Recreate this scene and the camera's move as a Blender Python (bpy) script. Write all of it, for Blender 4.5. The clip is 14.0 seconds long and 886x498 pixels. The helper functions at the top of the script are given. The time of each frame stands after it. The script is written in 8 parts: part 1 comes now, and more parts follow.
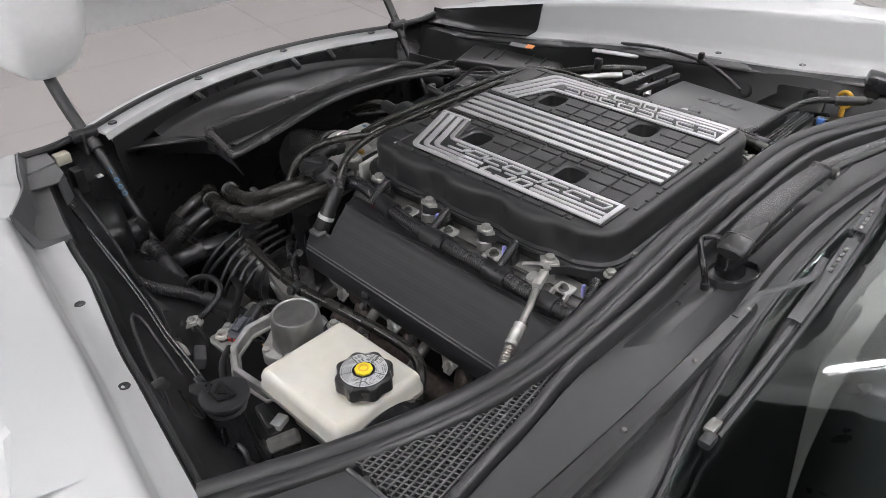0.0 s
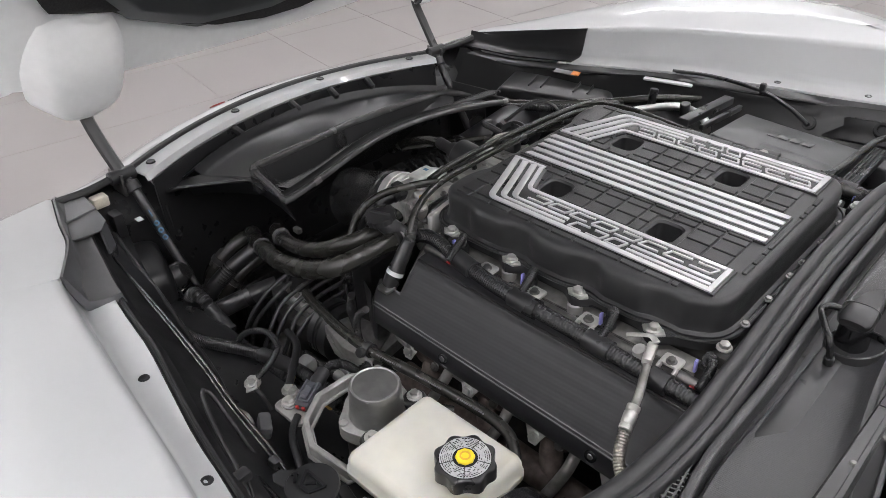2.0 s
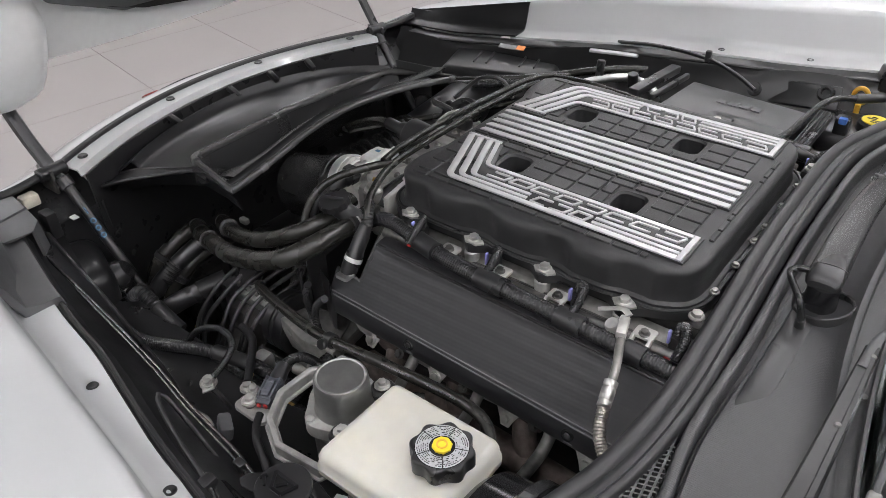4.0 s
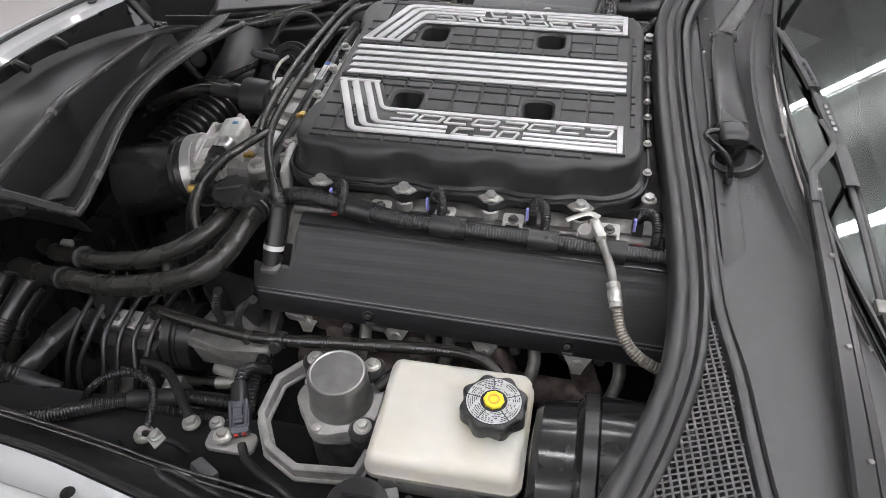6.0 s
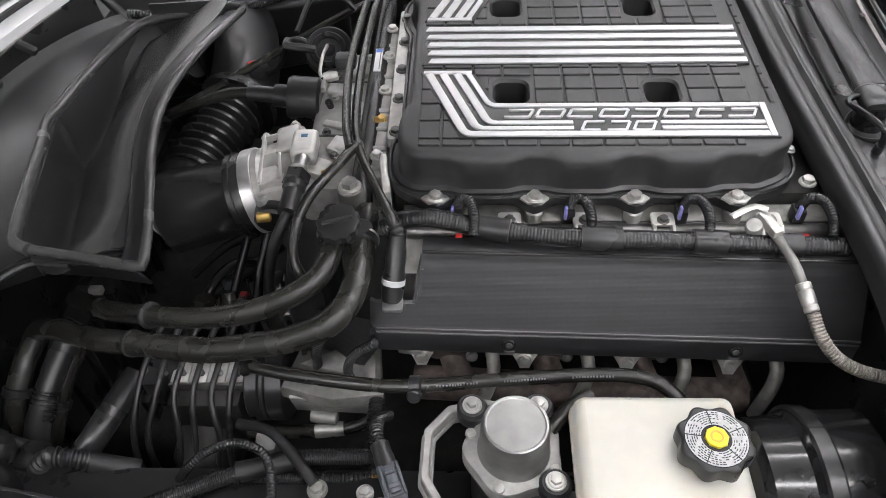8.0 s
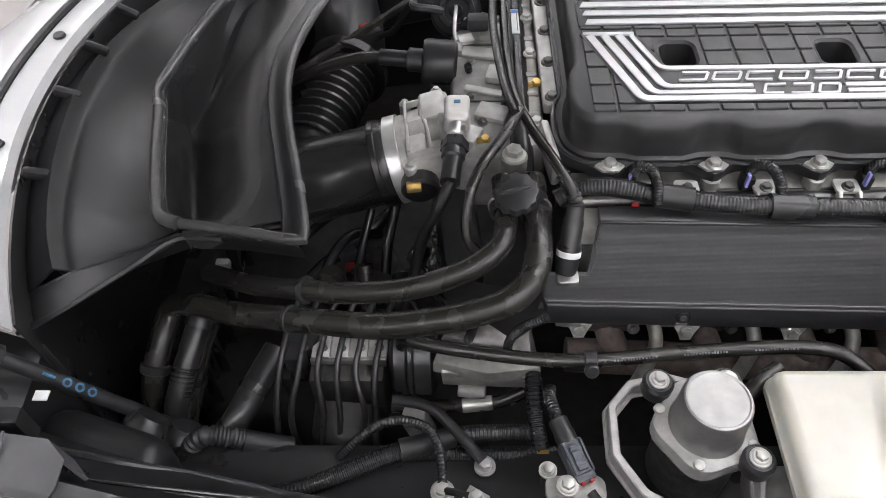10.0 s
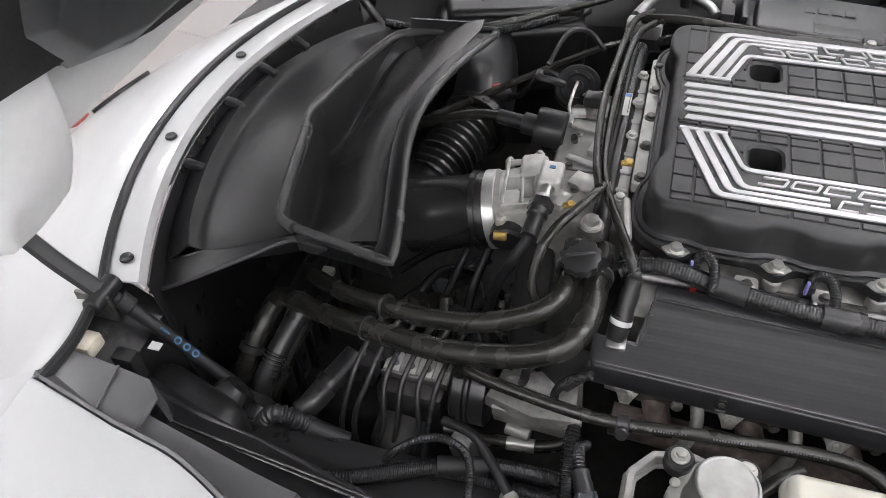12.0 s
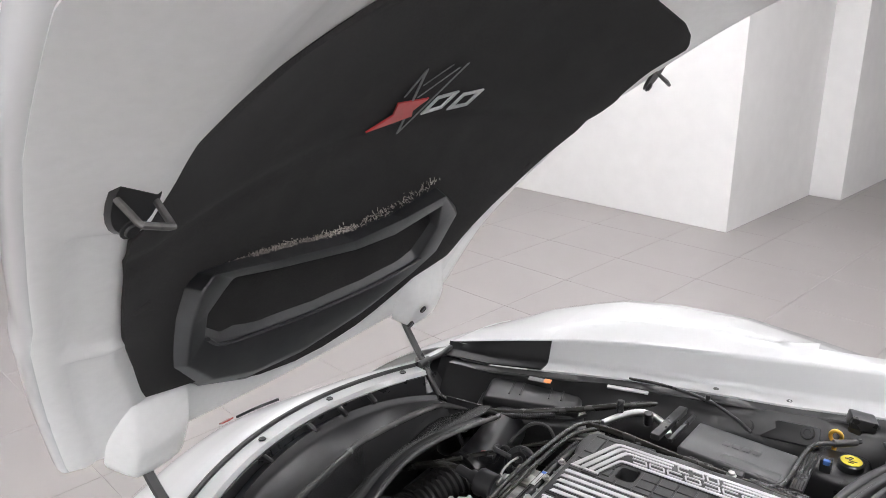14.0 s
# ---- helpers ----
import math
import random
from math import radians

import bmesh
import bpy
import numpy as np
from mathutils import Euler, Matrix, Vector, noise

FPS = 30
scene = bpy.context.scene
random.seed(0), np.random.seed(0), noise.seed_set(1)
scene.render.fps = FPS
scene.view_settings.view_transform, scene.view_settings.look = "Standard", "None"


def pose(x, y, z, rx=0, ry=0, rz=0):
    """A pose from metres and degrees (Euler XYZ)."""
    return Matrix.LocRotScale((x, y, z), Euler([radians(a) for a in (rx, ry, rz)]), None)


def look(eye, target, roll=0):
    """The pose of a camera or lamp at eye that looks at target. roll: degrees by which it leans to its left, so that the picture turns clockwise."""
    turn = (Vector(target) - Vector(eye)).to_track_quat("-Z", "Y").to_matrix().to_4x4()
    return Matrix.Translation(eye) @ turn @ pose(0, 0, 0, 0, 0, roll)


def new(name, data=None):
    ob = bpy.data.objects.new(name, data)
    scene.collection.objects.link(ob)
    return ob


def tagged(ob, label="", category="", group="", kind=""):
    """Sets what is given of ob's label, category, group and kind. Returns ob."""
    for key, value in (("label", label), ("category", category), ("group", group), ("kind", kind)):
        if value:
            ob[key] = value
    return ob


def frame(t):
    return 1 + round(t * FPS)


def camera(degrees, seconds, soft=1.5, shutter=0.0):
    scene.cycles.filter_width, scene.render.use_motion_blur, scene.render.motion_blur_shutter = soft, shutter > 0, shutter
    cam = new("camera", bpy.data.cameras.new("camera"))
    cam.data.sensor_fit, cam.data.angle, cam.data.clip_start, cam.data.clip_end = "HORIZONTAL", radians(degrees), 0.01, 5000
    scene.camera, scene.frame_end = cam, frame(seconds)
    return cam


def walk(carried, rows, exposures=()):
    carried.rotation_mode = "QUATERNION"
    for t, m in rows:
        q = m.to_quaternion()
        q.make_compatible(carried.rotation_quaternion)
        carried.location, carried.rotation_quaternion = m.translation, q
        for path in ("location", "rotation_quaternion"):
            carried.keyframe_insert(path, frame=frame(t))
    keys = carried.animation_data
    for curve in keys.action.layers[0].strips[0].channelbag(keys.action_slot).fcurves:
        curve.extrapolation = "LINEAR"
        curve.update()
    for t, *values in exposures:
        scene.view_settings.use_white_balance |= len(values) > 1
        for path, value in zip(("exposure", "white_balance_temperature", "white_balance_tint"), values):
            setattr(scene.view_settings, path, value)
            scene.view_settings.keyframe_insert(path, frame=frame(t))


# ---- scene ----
cam = camera(59.9, 14.0, soft=0.55)
PATH = [
    (0, (0.655, -0.909, 1.411), (-0.523, 0.253, 0.287), -2.1),
    (0.5, (0.58, -0.897, 1.433), (-0.598, 0.265, 0.31), -1.9),
    (1, (0.525, -0.905, 1.448), (-0.648, 0.261, 0.324), -1.9),
    (1.5, (0.505, -0.928, 1.451), (-0.661, 0.246, 0.326), -1.9),
    (2, (0.488, -0.92, 1.445), (-0.671, 0.259, 0.319), -2.0),
    (4.3, (0.449, -0.913, 1.422), (-0.544, 0.36, 0.243), -2.0),
    (4.5, (0.451, -0.906, 1.424), (-0.509, 0.374, 0.225), -2.1),
    (5, (0.4, -0.919, 1.434), (-0.378, 0.438, 0.188), -2.3),
    (5.5, (0.28, -0.992, 1.462), (-0.228, 0.451, 0.173), -2.4),
    (6, (0.159, -0.98, 1.436), (-0.162, 0.456, 0.082), -2.2),
    (6.5, (0.015, -0.907, 1.427), (-0.206, 0.489, 0.012), -1.4),
    (7, (-0.079, -0.869, 1.433), (-0.222, 0.511, -0.007), -0.7),
    (7.2, (-0.099, -0.882, 1.44), (-0.216, 0.497, -0.005), -0.6),
    (9.3, (-0.2, -0.818, 1.4), (-0.23, 0.473, -0.127), -3.1),
    (9.5, (-0.253, -0.826, 1.41), (-0.267, 0.46, -0.122), -2.2),
    (10, (-0.324, -0.839, 1.413), (-0.383, 0.446, -0.118), -2.4),
    (10.5, (-0.354, -0.85, 1.42), (-0.514, 0.428, -0.11), -2.6),
    (11, (-0.352, -0.853, 1.421), (-0.615, 0.415, -0.103), -2.5),
    (11.5, (-0.321, -0.866, 1.429), (-0.664, 0.398, -0.082), -2.2),
    (12, (-0.238, -0.901, 1.48), (-0.662, 0.424, 0.043), -2.2),
    (12.5, (-0.111, -1.007, 1.57), (-0.632, 0.481, 0.339), -1.5),
    (13, (0.029, -1.125, 1.644), (-0.628, 0.459, 0.616), -1.1),
    (13.5, (0.175, -1.167, 1.708), (-0.675, 0.419, 0.834), -0.9),
    (13.8, (0.287, -1.182, 1.748), (-0.693, 0.390, 0.994), -0.7),
    (14, (0.385, -1.179, 1.790), (-0.717, 0.362, 1.155), -0.6),
]
LIGHTNESS = [(0.0, 0.0), (5.0, 0.05), (6.0, 0.15), (7.2, 0.34), (9.3, 0.38), (11.0, 0.30), (12.0, 0.26), (13.0, 0.14), (13.5, 0.06), (14.0, 0.22)]
walk(cam, [(t, look(eye, target, roll)) for t, eye, target, roll in PATH], exposures=LIGHTNESS)

# ---- light ----
world = bpy.data.worlds.new("world")
scene.world = world
world.use_nodes = True
world.node_tree.nodes["Background"].inputs[0].default_value = (0.8, 0.82, 0.85, 1)
world.node_tree.nodes["Background"].inputs[1].default_value = 0.05
ROOM = pose(0, 0, 0, 0, 0, -10)
# Strip lights follow reflections; the full grid is added to light the bay.
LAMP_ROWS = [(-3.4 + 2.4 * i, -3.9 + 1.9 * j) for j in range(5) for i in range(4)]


# ---- helpers of this scene ----
ORIG = {}


def finish(ob, smooth=38):
    me = ob.data
    me.polygons.foreach_set("use_smooth", [smooth > 0] * len(me.polygons))
    if smooth > 0:
        me.set_sharp_from_angle(angle=radians(smooth))
    me.update()
    return ob


def to_mesh(name, bm, origin, material, smooth=38):
    bmesh.ops.translate(bm, vec=-Vector(origin), verts=bm.verts)
    bmesh.ops.recalc_face_normals(bm, faces=bm.faces)
    me = bpy.data.meshes.new(name)
    bm.to_mesh(me)
    bm.free()
    ob = new(name, me)
    me.materials.append(material)
    return finish(ob, smooth)


def thing(name, at, label, category, group="", kind=""):
    ob = new(name)
    ob.empty_display_size = 0.05
    ob.location = at
    ORIG[ob] = Vector(at)
    return tagged(ob, label, category, group, kind)


def part(name, bm, material, parent, label="", smooth=38):
    ob = to_mesh(name, bm, ORIG[parent], material, smooth)
    ob.parent = parent
    ORIG[ob] = ORIG[parent]
    return tagged(ob, label)


def solo(name, bm, material, at, label, category="", group="", kind="", smooth=38):
    ob = to_mesh(name, bm, at, material, smooth)
    ob.location = at
    ORIG[ob] = Vector(at)
    return tagged(ob, label, category, group, kind)


def add(bm, other, m=None):
    if m is not None:
        bmesh.ops.transform(other, matrix=m, verts=other.verts)
    me = bpy.data.meshes.new("tmp")
    other.to_mesh(me)
    other.free()
    bm.from_mesh(me)
    bpy.data.meshes.remove(me)
    return bm


def at(x, y, z, rx=0, ry=0, rz=0):
    return pose(x, y, z, rx, ry, rz)


def box(c, size, bevel=0.002, m=None, seg=2):
    bm = bmesh.new()
    bmesh.ops.create_cube(bm, size=1.0)
    bmesh.ops.scale(bm, vec=size, verts=bm.verts)
    if bevel:
        bmesh.ops.bevel(bm, geom=bm.edges[:], offset=min(bevel, 0.45 * min(size)), segments=seg, affect="EDGES", profile=0.5)
    bmesh.ops.transform(bm, matrix=(m if m is not None else Matrix.Identity(4)), verts=bm.verts)
    bmesh.ops.translate(bm, vec=c, verts=bm.verts)
    return bm


def extr(poly, z0, z1, bevel=0.0, m=None, seg=2, taper=0.0):
    bm = bmesh.new()
    low = [bm.verts.new((x, y, z0)) for x, y in poly]
    face = bm.faces.new(low)
    out = bmesh.ops.extrude_face_region(bm, geom=[face])
    up = [v for v in out["geom"] if isinstance(v, bmesh.types.BMVert)]
    bmesh.ops.translate(bm, vec=(0, 0, z1 - z0), verts=up)
    if taper:
        cx = sum(p[0] for p in poly) / len(poly)
        cy = sum(p[1] for p in poly) / len(poly)
        for v in up:
            d = Vector((v.co.x - cx, v.co.y - cy))
            d = d * (1 - taper / max(d.length, 1e-6))
            v.co.x, v.co.y = cx + d.x, cy + d.y
    bmesh.ops.recalc_face_normals(bm, faces=bm.faces)
    if bevel:
        top = set(up)
        edges = [e for e in bm.edges if e.verts[0] in top and e.verts[1] in top]
        bmesh.ops.bevel(bm, geom=edges, offset=bevel, segments=seg, affect="EDGES", profile=0.5)
    if m is not None:
        bmesh.ops.transform(bm, matrix=m, verts=bm.verts)
    return bm


def rrect(x0, x1, y0, y1, r=0.01, n=4):
    pts = []
    for cx, cy, a in ((x1 - r, y1 - r, 0), (x0 + r, y1 - r, 90), (x0 + r, y0 + r, 180), (x1 - r, y0 + r, 270)):
        for k in range(n + 1):
            b = radians(a + 90 * k / n)
            pts.append((cx + r * math.cos(b), cy + r * math.sin(b)))
    return pts


def disc(r, n=24, lobes=0, depth=0.0):
    return [((r - depth * (0.5 + 0.5 * math.cos(lobes * 2 * math.pi * k / n))) * math.cos(2 * math.pi * k / n),
             (r - depth * (0.5 + 0.5 * math.cos(lobes * 2 * math.pi * k / n))) * math.sin(2 * math.pi * k / n)) for k in range(n)]


def along(a, b):
    d = Vector(b) - Vector(a)
    return Matrix.Translation(a) @ d.to_track_quat("Z", "Y").to_matrix().to_4x4()


def lathe(profile, m=None, n=24):
    bm = bmesh.new()
    rings = []
    for r, z in profile:
        if r < 1e-6:
            rings.append([bm.verts.new((0, 0, z))])
        else:
            rings.append([bm.verts.new((r * math.cos(2 * math.pi * k / n), r * math.sin(2 * math.pi * k / n), z)) for k in range(n)])
    for a, b in zip(rings, rings[1:]):
        for k in range(n):
            k2 = (k + 1) % n
            if len(a) == 1 and len(b) == 1:
                continue
            if len(a) == 1:
                bm.faces.new((a[0], b[k2], b[k]))
            elif len(b) == 1:
                bm.faces.new((a[k], a[k2], b[0]))
            else:
                bm.faces.new((a[k], a[k2], b[k2], b[k]))
    if m is not None:
        bmesh.ops.transform(bm, matrix=m, verts=bm.verts)
    return bm


def cyl(a, b, r, n=20, bevel=0.0015, r2=None):
    h = (Vector(b) - Vector(a)).length
    r2 = r if r2 is None else r2
    e = min(bevel, h * 0.3, r * 0.5, r2 * 0.5)
    return lathe([(0, 0), (r - e, 0), (r, e), (r2, h - e), (r2 - e, h), (0, h)], along(a, b), n)


def curve(pts, step=0.006):
    pts = [Vector(p) for p in pts]
    if len(pts) == 2:
        fine = [pts[0].lerp(pts[1], k / 20) for k in range(21)]
    else:
        ext = [2 * pts[0] - pts[1]] + pts + [2 * pts[-1] - pts[-2]]
        fine = []
        for i in range(1, len(ext) - 2):
            p0, p1, p2, p3 = ext[i - 1:i + 3]
            for k in range(24):
                t = k / 24
                fine.append(0.5 * (2 * p1 + (p2 - p0) * t + (2 * p0 - 5 * p1 + 4 * p2 - p3) * t * t + (3 * p1 - p0 - 3 * p2 + p3) * t ** 3))
        fine.append(pts[-1])
    out, acc = [fine[0]], 0.0
    for a, b in zip(fine, fine[1:]):
        acc += (b - a).length
        if acc >= step:
            out.append(b)
            acc = 0.0
    if (out[-1] - fine[-1]).length > 1e-4:
        out.append(fine[-1])
    return out


def even(pts, step):
    fine = curve(pts, 0.0008)
    s = [0.0]
    for a, b in zip(fine, fine[1:]):
        s.append(s[-1] + (b - a).length)
    n = max(2, int(s[-1] / step))
    out, j = [], 0
    for k in range(n + 1):
        d = s[-1] * k / n
        while j < len(s) - 2 and s[j + 1] < d:
            j += 1
        out.append(fine[j].lerp(fine[j + 1], min(1, max(0, (d - s[j]) / max(1e-9, s[j + 1] - s[j])))))
    return out


def tube(pts, r, n=12, step=0.008, ribs=None, flat=1.0, close=True, loop=False):
    """A hose along a smooth line; ribs: (pitch, depth) of a corrugated one."""
    if ribs:
        line = even(pts, ribs[0] / 4)
        radii = [r - (ribs[1] if k % 4 in (2, 3) else 0.0) for k in range(len(line))]
    else:
        if loop:
            line = curve(pts + pts[:1], step)[:-1]
        else:
            line = curve(pts, step)
        radii = [r] * len(line)
    bm = bmesh.new()
    rings = []
    up = None
    for k, p in enumerate(line):
        if loop:
            d = (line[(k + 1) % len(line)] - line[k - 1]).normalized()
        else:
            d = (line[min(k + 1, len(line) - 1)] - line[max(k - 1, 0)]).normalized()
        if up is None:
            up = d.cross(Vector((0, 0, 1)))
            if up.length < 0.1:
                up = d.cross(Vector((1, 0, 0)))
        up = (up - d * up.dot(d)).normalized()
        side = d.cross(up)
        rings.append([bm.verts.new(p + radii[k] * (math.cos(2 * math.pi * i / n) * up + flat * math.sin(2 * math.pi * i / n) * side)) for i in range(n)])
    pairs = list(zip(rings, rings[1:]))
    if loop:
        pairs.append((rings[-1], rings[0]))
    for a, b in pairs:
        for i in range(n):
            j = (i + 1) % n
            bm.faces.new((a[i], a[j], b[j], b[i]))
    if close and not loop:
        bm.faces.new(rings[0])
        bm.faces.new(rings[-1][::-1])
    return bm


def sheet(rows, thick=0.003, smooth=1):
    """A curved panel through rows of points, with thickness."""
    bm = bmesh.new()
    g = [[bm.verts.new(p) for p in row] for row in rows]
    for a, b in zip(g, g[1:]):
        for i in range(len(a) - 1):
            bm.faces.new((a[i], a[i + 1], b[i + 1], b[i]))
    bmesh.ops.recalc_face_normals(bm, faces=bm.faces)
    if thick:
        bmesh.ops.solidify(bm, geom=bm.faces[:], thickness=thick)
    return bm


def resample(row, n):
    line = curve(row, 0.0005) if len(row) > 2 else [Vector(row[0]).lerp(Vector(row[1]), k / 50) for k in range(51)]
    s = [0.0]
    for a, b in zip(line, line[1:]):
        s.append(s[-1] + (b - a).length)
    out, j = [], 0
    for k in range(n):
        d = s[-1] * k / (n - 1)
        while j < len(s) - 2 and s[j + 1] < d:
            j += 1
        out.append(line[j].lerp(line[j + 1], min(1, (d - s[j]) / max(1e-9, s[j + 1] - s[j]))))
    return out


# ---- materials ----
def material(name, color, rough=0.5, metal=0.0, vary=0.1, scale=60.0, bump=0.1, bump_scale=400.0, coat=0.0, spec=0.5, rough_vary=0.02, stains=0.0, stain_scale=9.0):
    m = bpy.data.materials.new(name)
    m.use_nodes = True
    nt = m.node_tree
    b = nt.nodes["Principled BSDF"]
    L = nt.links.new
    co = nt.nodes.new("ShaderNodeNewGeometry").outputs["Position"]

    def noise_tex(s, detail=4.0):
        n = nt.nodes.new("ShaderNodeTexNoise")
        n.inputs["Scale"].default_value = s
        n.inputs["Detail"].default_value = detail
        L(co, n.inputs["Vector"])
        return n.outputs["Fac"]

    fine, broad = noise_tex(scale), noise_tex(stain_scale)
    ramp = nt.nodes.new("ShaderNodeMapRange")
    ramp.inputs["From Min"].default_value, ramp.inputs["From Max"].default_value = 0.3, 0.7
    ramp.inputs["To Min"].default_value, ramp.inputs["To Max"].default_value = 1 - vary, 1 + vary
    L(fine, ramp.inputs["Value"])
    ramp2 = nt.nodes.new("ShaderNodeMapRange")
    ramp2.inputs["From Min"].default_value, ramp2.inputs["From Max"].default_value = 0.25, 0.75
    ramp2.inputs["To Min"].default_value, ramp2.inputs["To Max"].default_value = 1 - max(vary * 0.6, stains), 1 + vary * 0.6
    L(broad, ramp2.inputs["Value"])
    mul = nt.nodes.new("ShaderNodeMath")
    mul.operation = "MULTIPLY"
    L(ramp.outputs[0], mul.inputs[0]), L(ramp2.outputs[0], mul.inputs[1])
    mix = nt.nodes.new("ShaderNodeVectorMath")
    mix.operation = "SCALE"
    mix.inputs[0].default_value = color
    L(mul.outputs[0], mix.inputs["Scale"])
    L(mix.outputs[0], b.inputs["Base Color"])
    rr = nt.nodes.new("ShaderNodeMapRange")
    rr.inputs["From Min"].default_value, rr.inputs["From Max"].default_value = 0.3, 0.7
    rr.inputs["To Min"].default_value, rr.inputs["To Max"].default_value = max(0.02, rough - rough_vary), min(1, rough + rough_vary)
    L(noise_tex(scale * 0.35), rr.inputs["Value"])
    L(rr.outputs[0], b.inputs["Roughness"])
    b.inputs["Metallic"].default_value = metal
    b.inputs["Specular IOR Level"].default_value = spec
    b.inputs["Coat Weight"].default_value = coat
    b.inputs["Coat Roughness"].default_value = 0.04
    if bump:
        bn = nt.nodes.new("ShaderNodeBump")
        bn.inputs["Strength"].default_value = bump
        bn.inputs["Distance"].default_value = 0.0006
        L(noise_tex(bump_scale, 3.0), bn.inputs["Height"])
        L(bn.outputs[0], b.inputs["Normal"])
    return m


def ribbed(m, axis, pitch, strength=0.5, distance=0.0006):
    """Adds fine parallel ridges to a material."""
    nt = m.node_tree
    L = nt.links.new
    b = nt.nodes["Principled BSDF"]
    w = nt.nodes.new("ShaderNodeTexWave")
    w.bands_direction = axis
    w.inputs["Scale"].default_value = 1.0 / pitch / 3.18
    g = nt.nodes.new("ShaderNodeNewGeometry")
    L(g.outputs["Position"], w.inputs["Vector"])
    bn = nt.nodes.new("ShaderNodeBump")
    bn.inputs["Strength"].default_value = strength
    bn.inputs["Distance"].default_value = distance
    L(w.outputs["Fac"], bn.inputs["Height"])
    old = b.inputs["Normal"].links
    if old:
        L(old[0].from_socket, bn.inputs["Normal"])
    L(bn.outputs[0], b.inputs["Normal"])
    return m


def glow(name, color, strength):
    m = bpy.data.materials.new(name)
    m.use_nodes = True
    b = m.node_tree.nodes["Principled BSDF"]
    b.inputs["Base Color"].default_value = (*color, 1)
    b.inputs["Emission Color"].default_value = (*color, 1)
    b.inputs["Emission Strength"].default_value = strength
    return m


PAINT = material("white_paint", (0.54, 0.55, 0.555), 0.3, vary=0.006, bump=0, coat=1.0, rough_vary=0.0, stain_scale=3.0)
# Inner white set far above the body's, to offset weak light underneath.
PAINT_IN = material("white_inner_paint_lifted", (0.88, 0.885, 0.88), 0.36, vary=0.02, bump=0.03, coat=0.35)
BLACK = material("black_plastic", (0.023, 0.023, 0.024), 0.28, vary=0.08, bump=0.08, bump_scale=900, stains=0.02, rough_vary=0.01, spec=0.5)
SATIN = material("satin_black_plastic", (0.024, 0.024, 0.025), 0.27, vary=0.02, bump=0.02, bump_scale=1100, stains=0.0, rough_vary=0.0, spec=0.5)
COVER = material("engine_cover_plastic", (0.027, 0.027, 0.028), 0.40, vary=0.08, bump=0.3, bump_scale=1300, rough_vary=0.04, spec=0.55)
GLOSS = material("gloss_black", (0.014, 0.014, 0.015), 0.14, vary=0.04, bump=0.02, rough_vary=0.01, spec=0.5)
RUBBER = material("black_rubber", (0.026, 0.026, 0.027), 0.33, vary=0.05, bump=0.06, bump_scale=700, stains=0.02, rough_vary=0.01, spec=0.5)
CAN = material("drawn_aluminium", (0.40, 0.40, 0.39), 0.36, metal=0.9, vary=0.08, bump=0.15, bump_scale=900, rough_vary=0.08, stains=0.2, stain_scale=40)
HOSE = material("rubber_hose", (0.022, 0.0215, 0.019), 0.27, vary=0.06, bump=0.05, bump_scale=600, stains=0.02, stain_scale=25, rough_vary=0.01, spec=0.55)
LOOM = material("corrugated_loom", (0.020, 0.020, 0.021), 0.26, vary=0.05, bump=0.04, rough_vary=0.01, spec=0.55)
TAPE = material("cloth_tape", (0.018, 0.018, 0.019), 0.45, vary=0.25, bump=0.6, bump_scale=1500, rough_vary=0.06)
COWL = material("grained_cowl_plastic", (0.032, 0.032, 0.034), 0.42, vary=0.04, bump=0.3, bump_scale=1800, stains=0.05, rough_vary=0.03, spec=0.8)
GRILLE = material("grille_plastic", (0.06, 0.06, 0.062), 0.45, vary=0.06, bump=0.1)
FUSE = material("fuse_cover_plastic", (0.042, 0.043, 0.045), 0.38, vary=0.05, bump=0.25, bump_scale=900, spec=0.8)
ALU = material("cast_aluminium", (0.42, 0.415, 0.40), 0.5, metal=0.5, vary=0.18, bump=0.5, bump_scale=500, stains=0.22, stain_scale=22)
PALE = material("pale_machined_metal", (0.60, 0.595, 0.575), 0.42, metal=0.4, vary=0.12, bump=0.2, stains=0.15, stain_scale=30)
ALU_BRIGHT = material("machined_aluminium", (0.62, 0.62, 0.61), 0.4, metal=1.0, vary=0.1, bump=0.12, stains=0.12)
EMBLEM = material("satin_silver_trim", (0.60, 0.60, 0.61), 0.36, metal=0.5, vary=0.04, bump=0.06, bump_scale=1400)
STEEL = material("zinc_plated_steel", (0.52, 0.515, 0.49), 0.34, metal=0.6, vary=0.2, bump=0.15, stains=0.2, stain_scale=40)
DARKSTEEL = material("dark_steel", (0.2, 0.195, 0.19), 0.45, metal=0.9, vary=0.25, bump=0.3, stains=0.3, stain_scale=30)
BRASS = material("brass", (0.62, 0.42, 0.14), 0.35, metal=1.0, vary=0.2, bump=0.1)
RUST = material("rusty_manifold", (0.13, 0.105, 0.095), 0.75, metal=0.3, vary=0.5, bump=0.8, bump_scale=300, stains=0.5, stain_scale=35)
DULL = material("dull_grey_steel", (0.27, 0.265, 0.25), 0.5, metal=0.5, vary=0.25, bump=0.4, stains=0.35, stain_scale=45)
CLAMP = material("bright_clamp_steel", (0.75, 0.75, 0.74), 0.3, metal=0.75, vary=0.08, bump=0.06)
IRON = material("grey_block_casting", (0.07, 0.068, 0.065), 0.6, metal=0.6, vary=0.35, bump=0.6, bump_scale=350, stains=0.4, stain_scale=18)
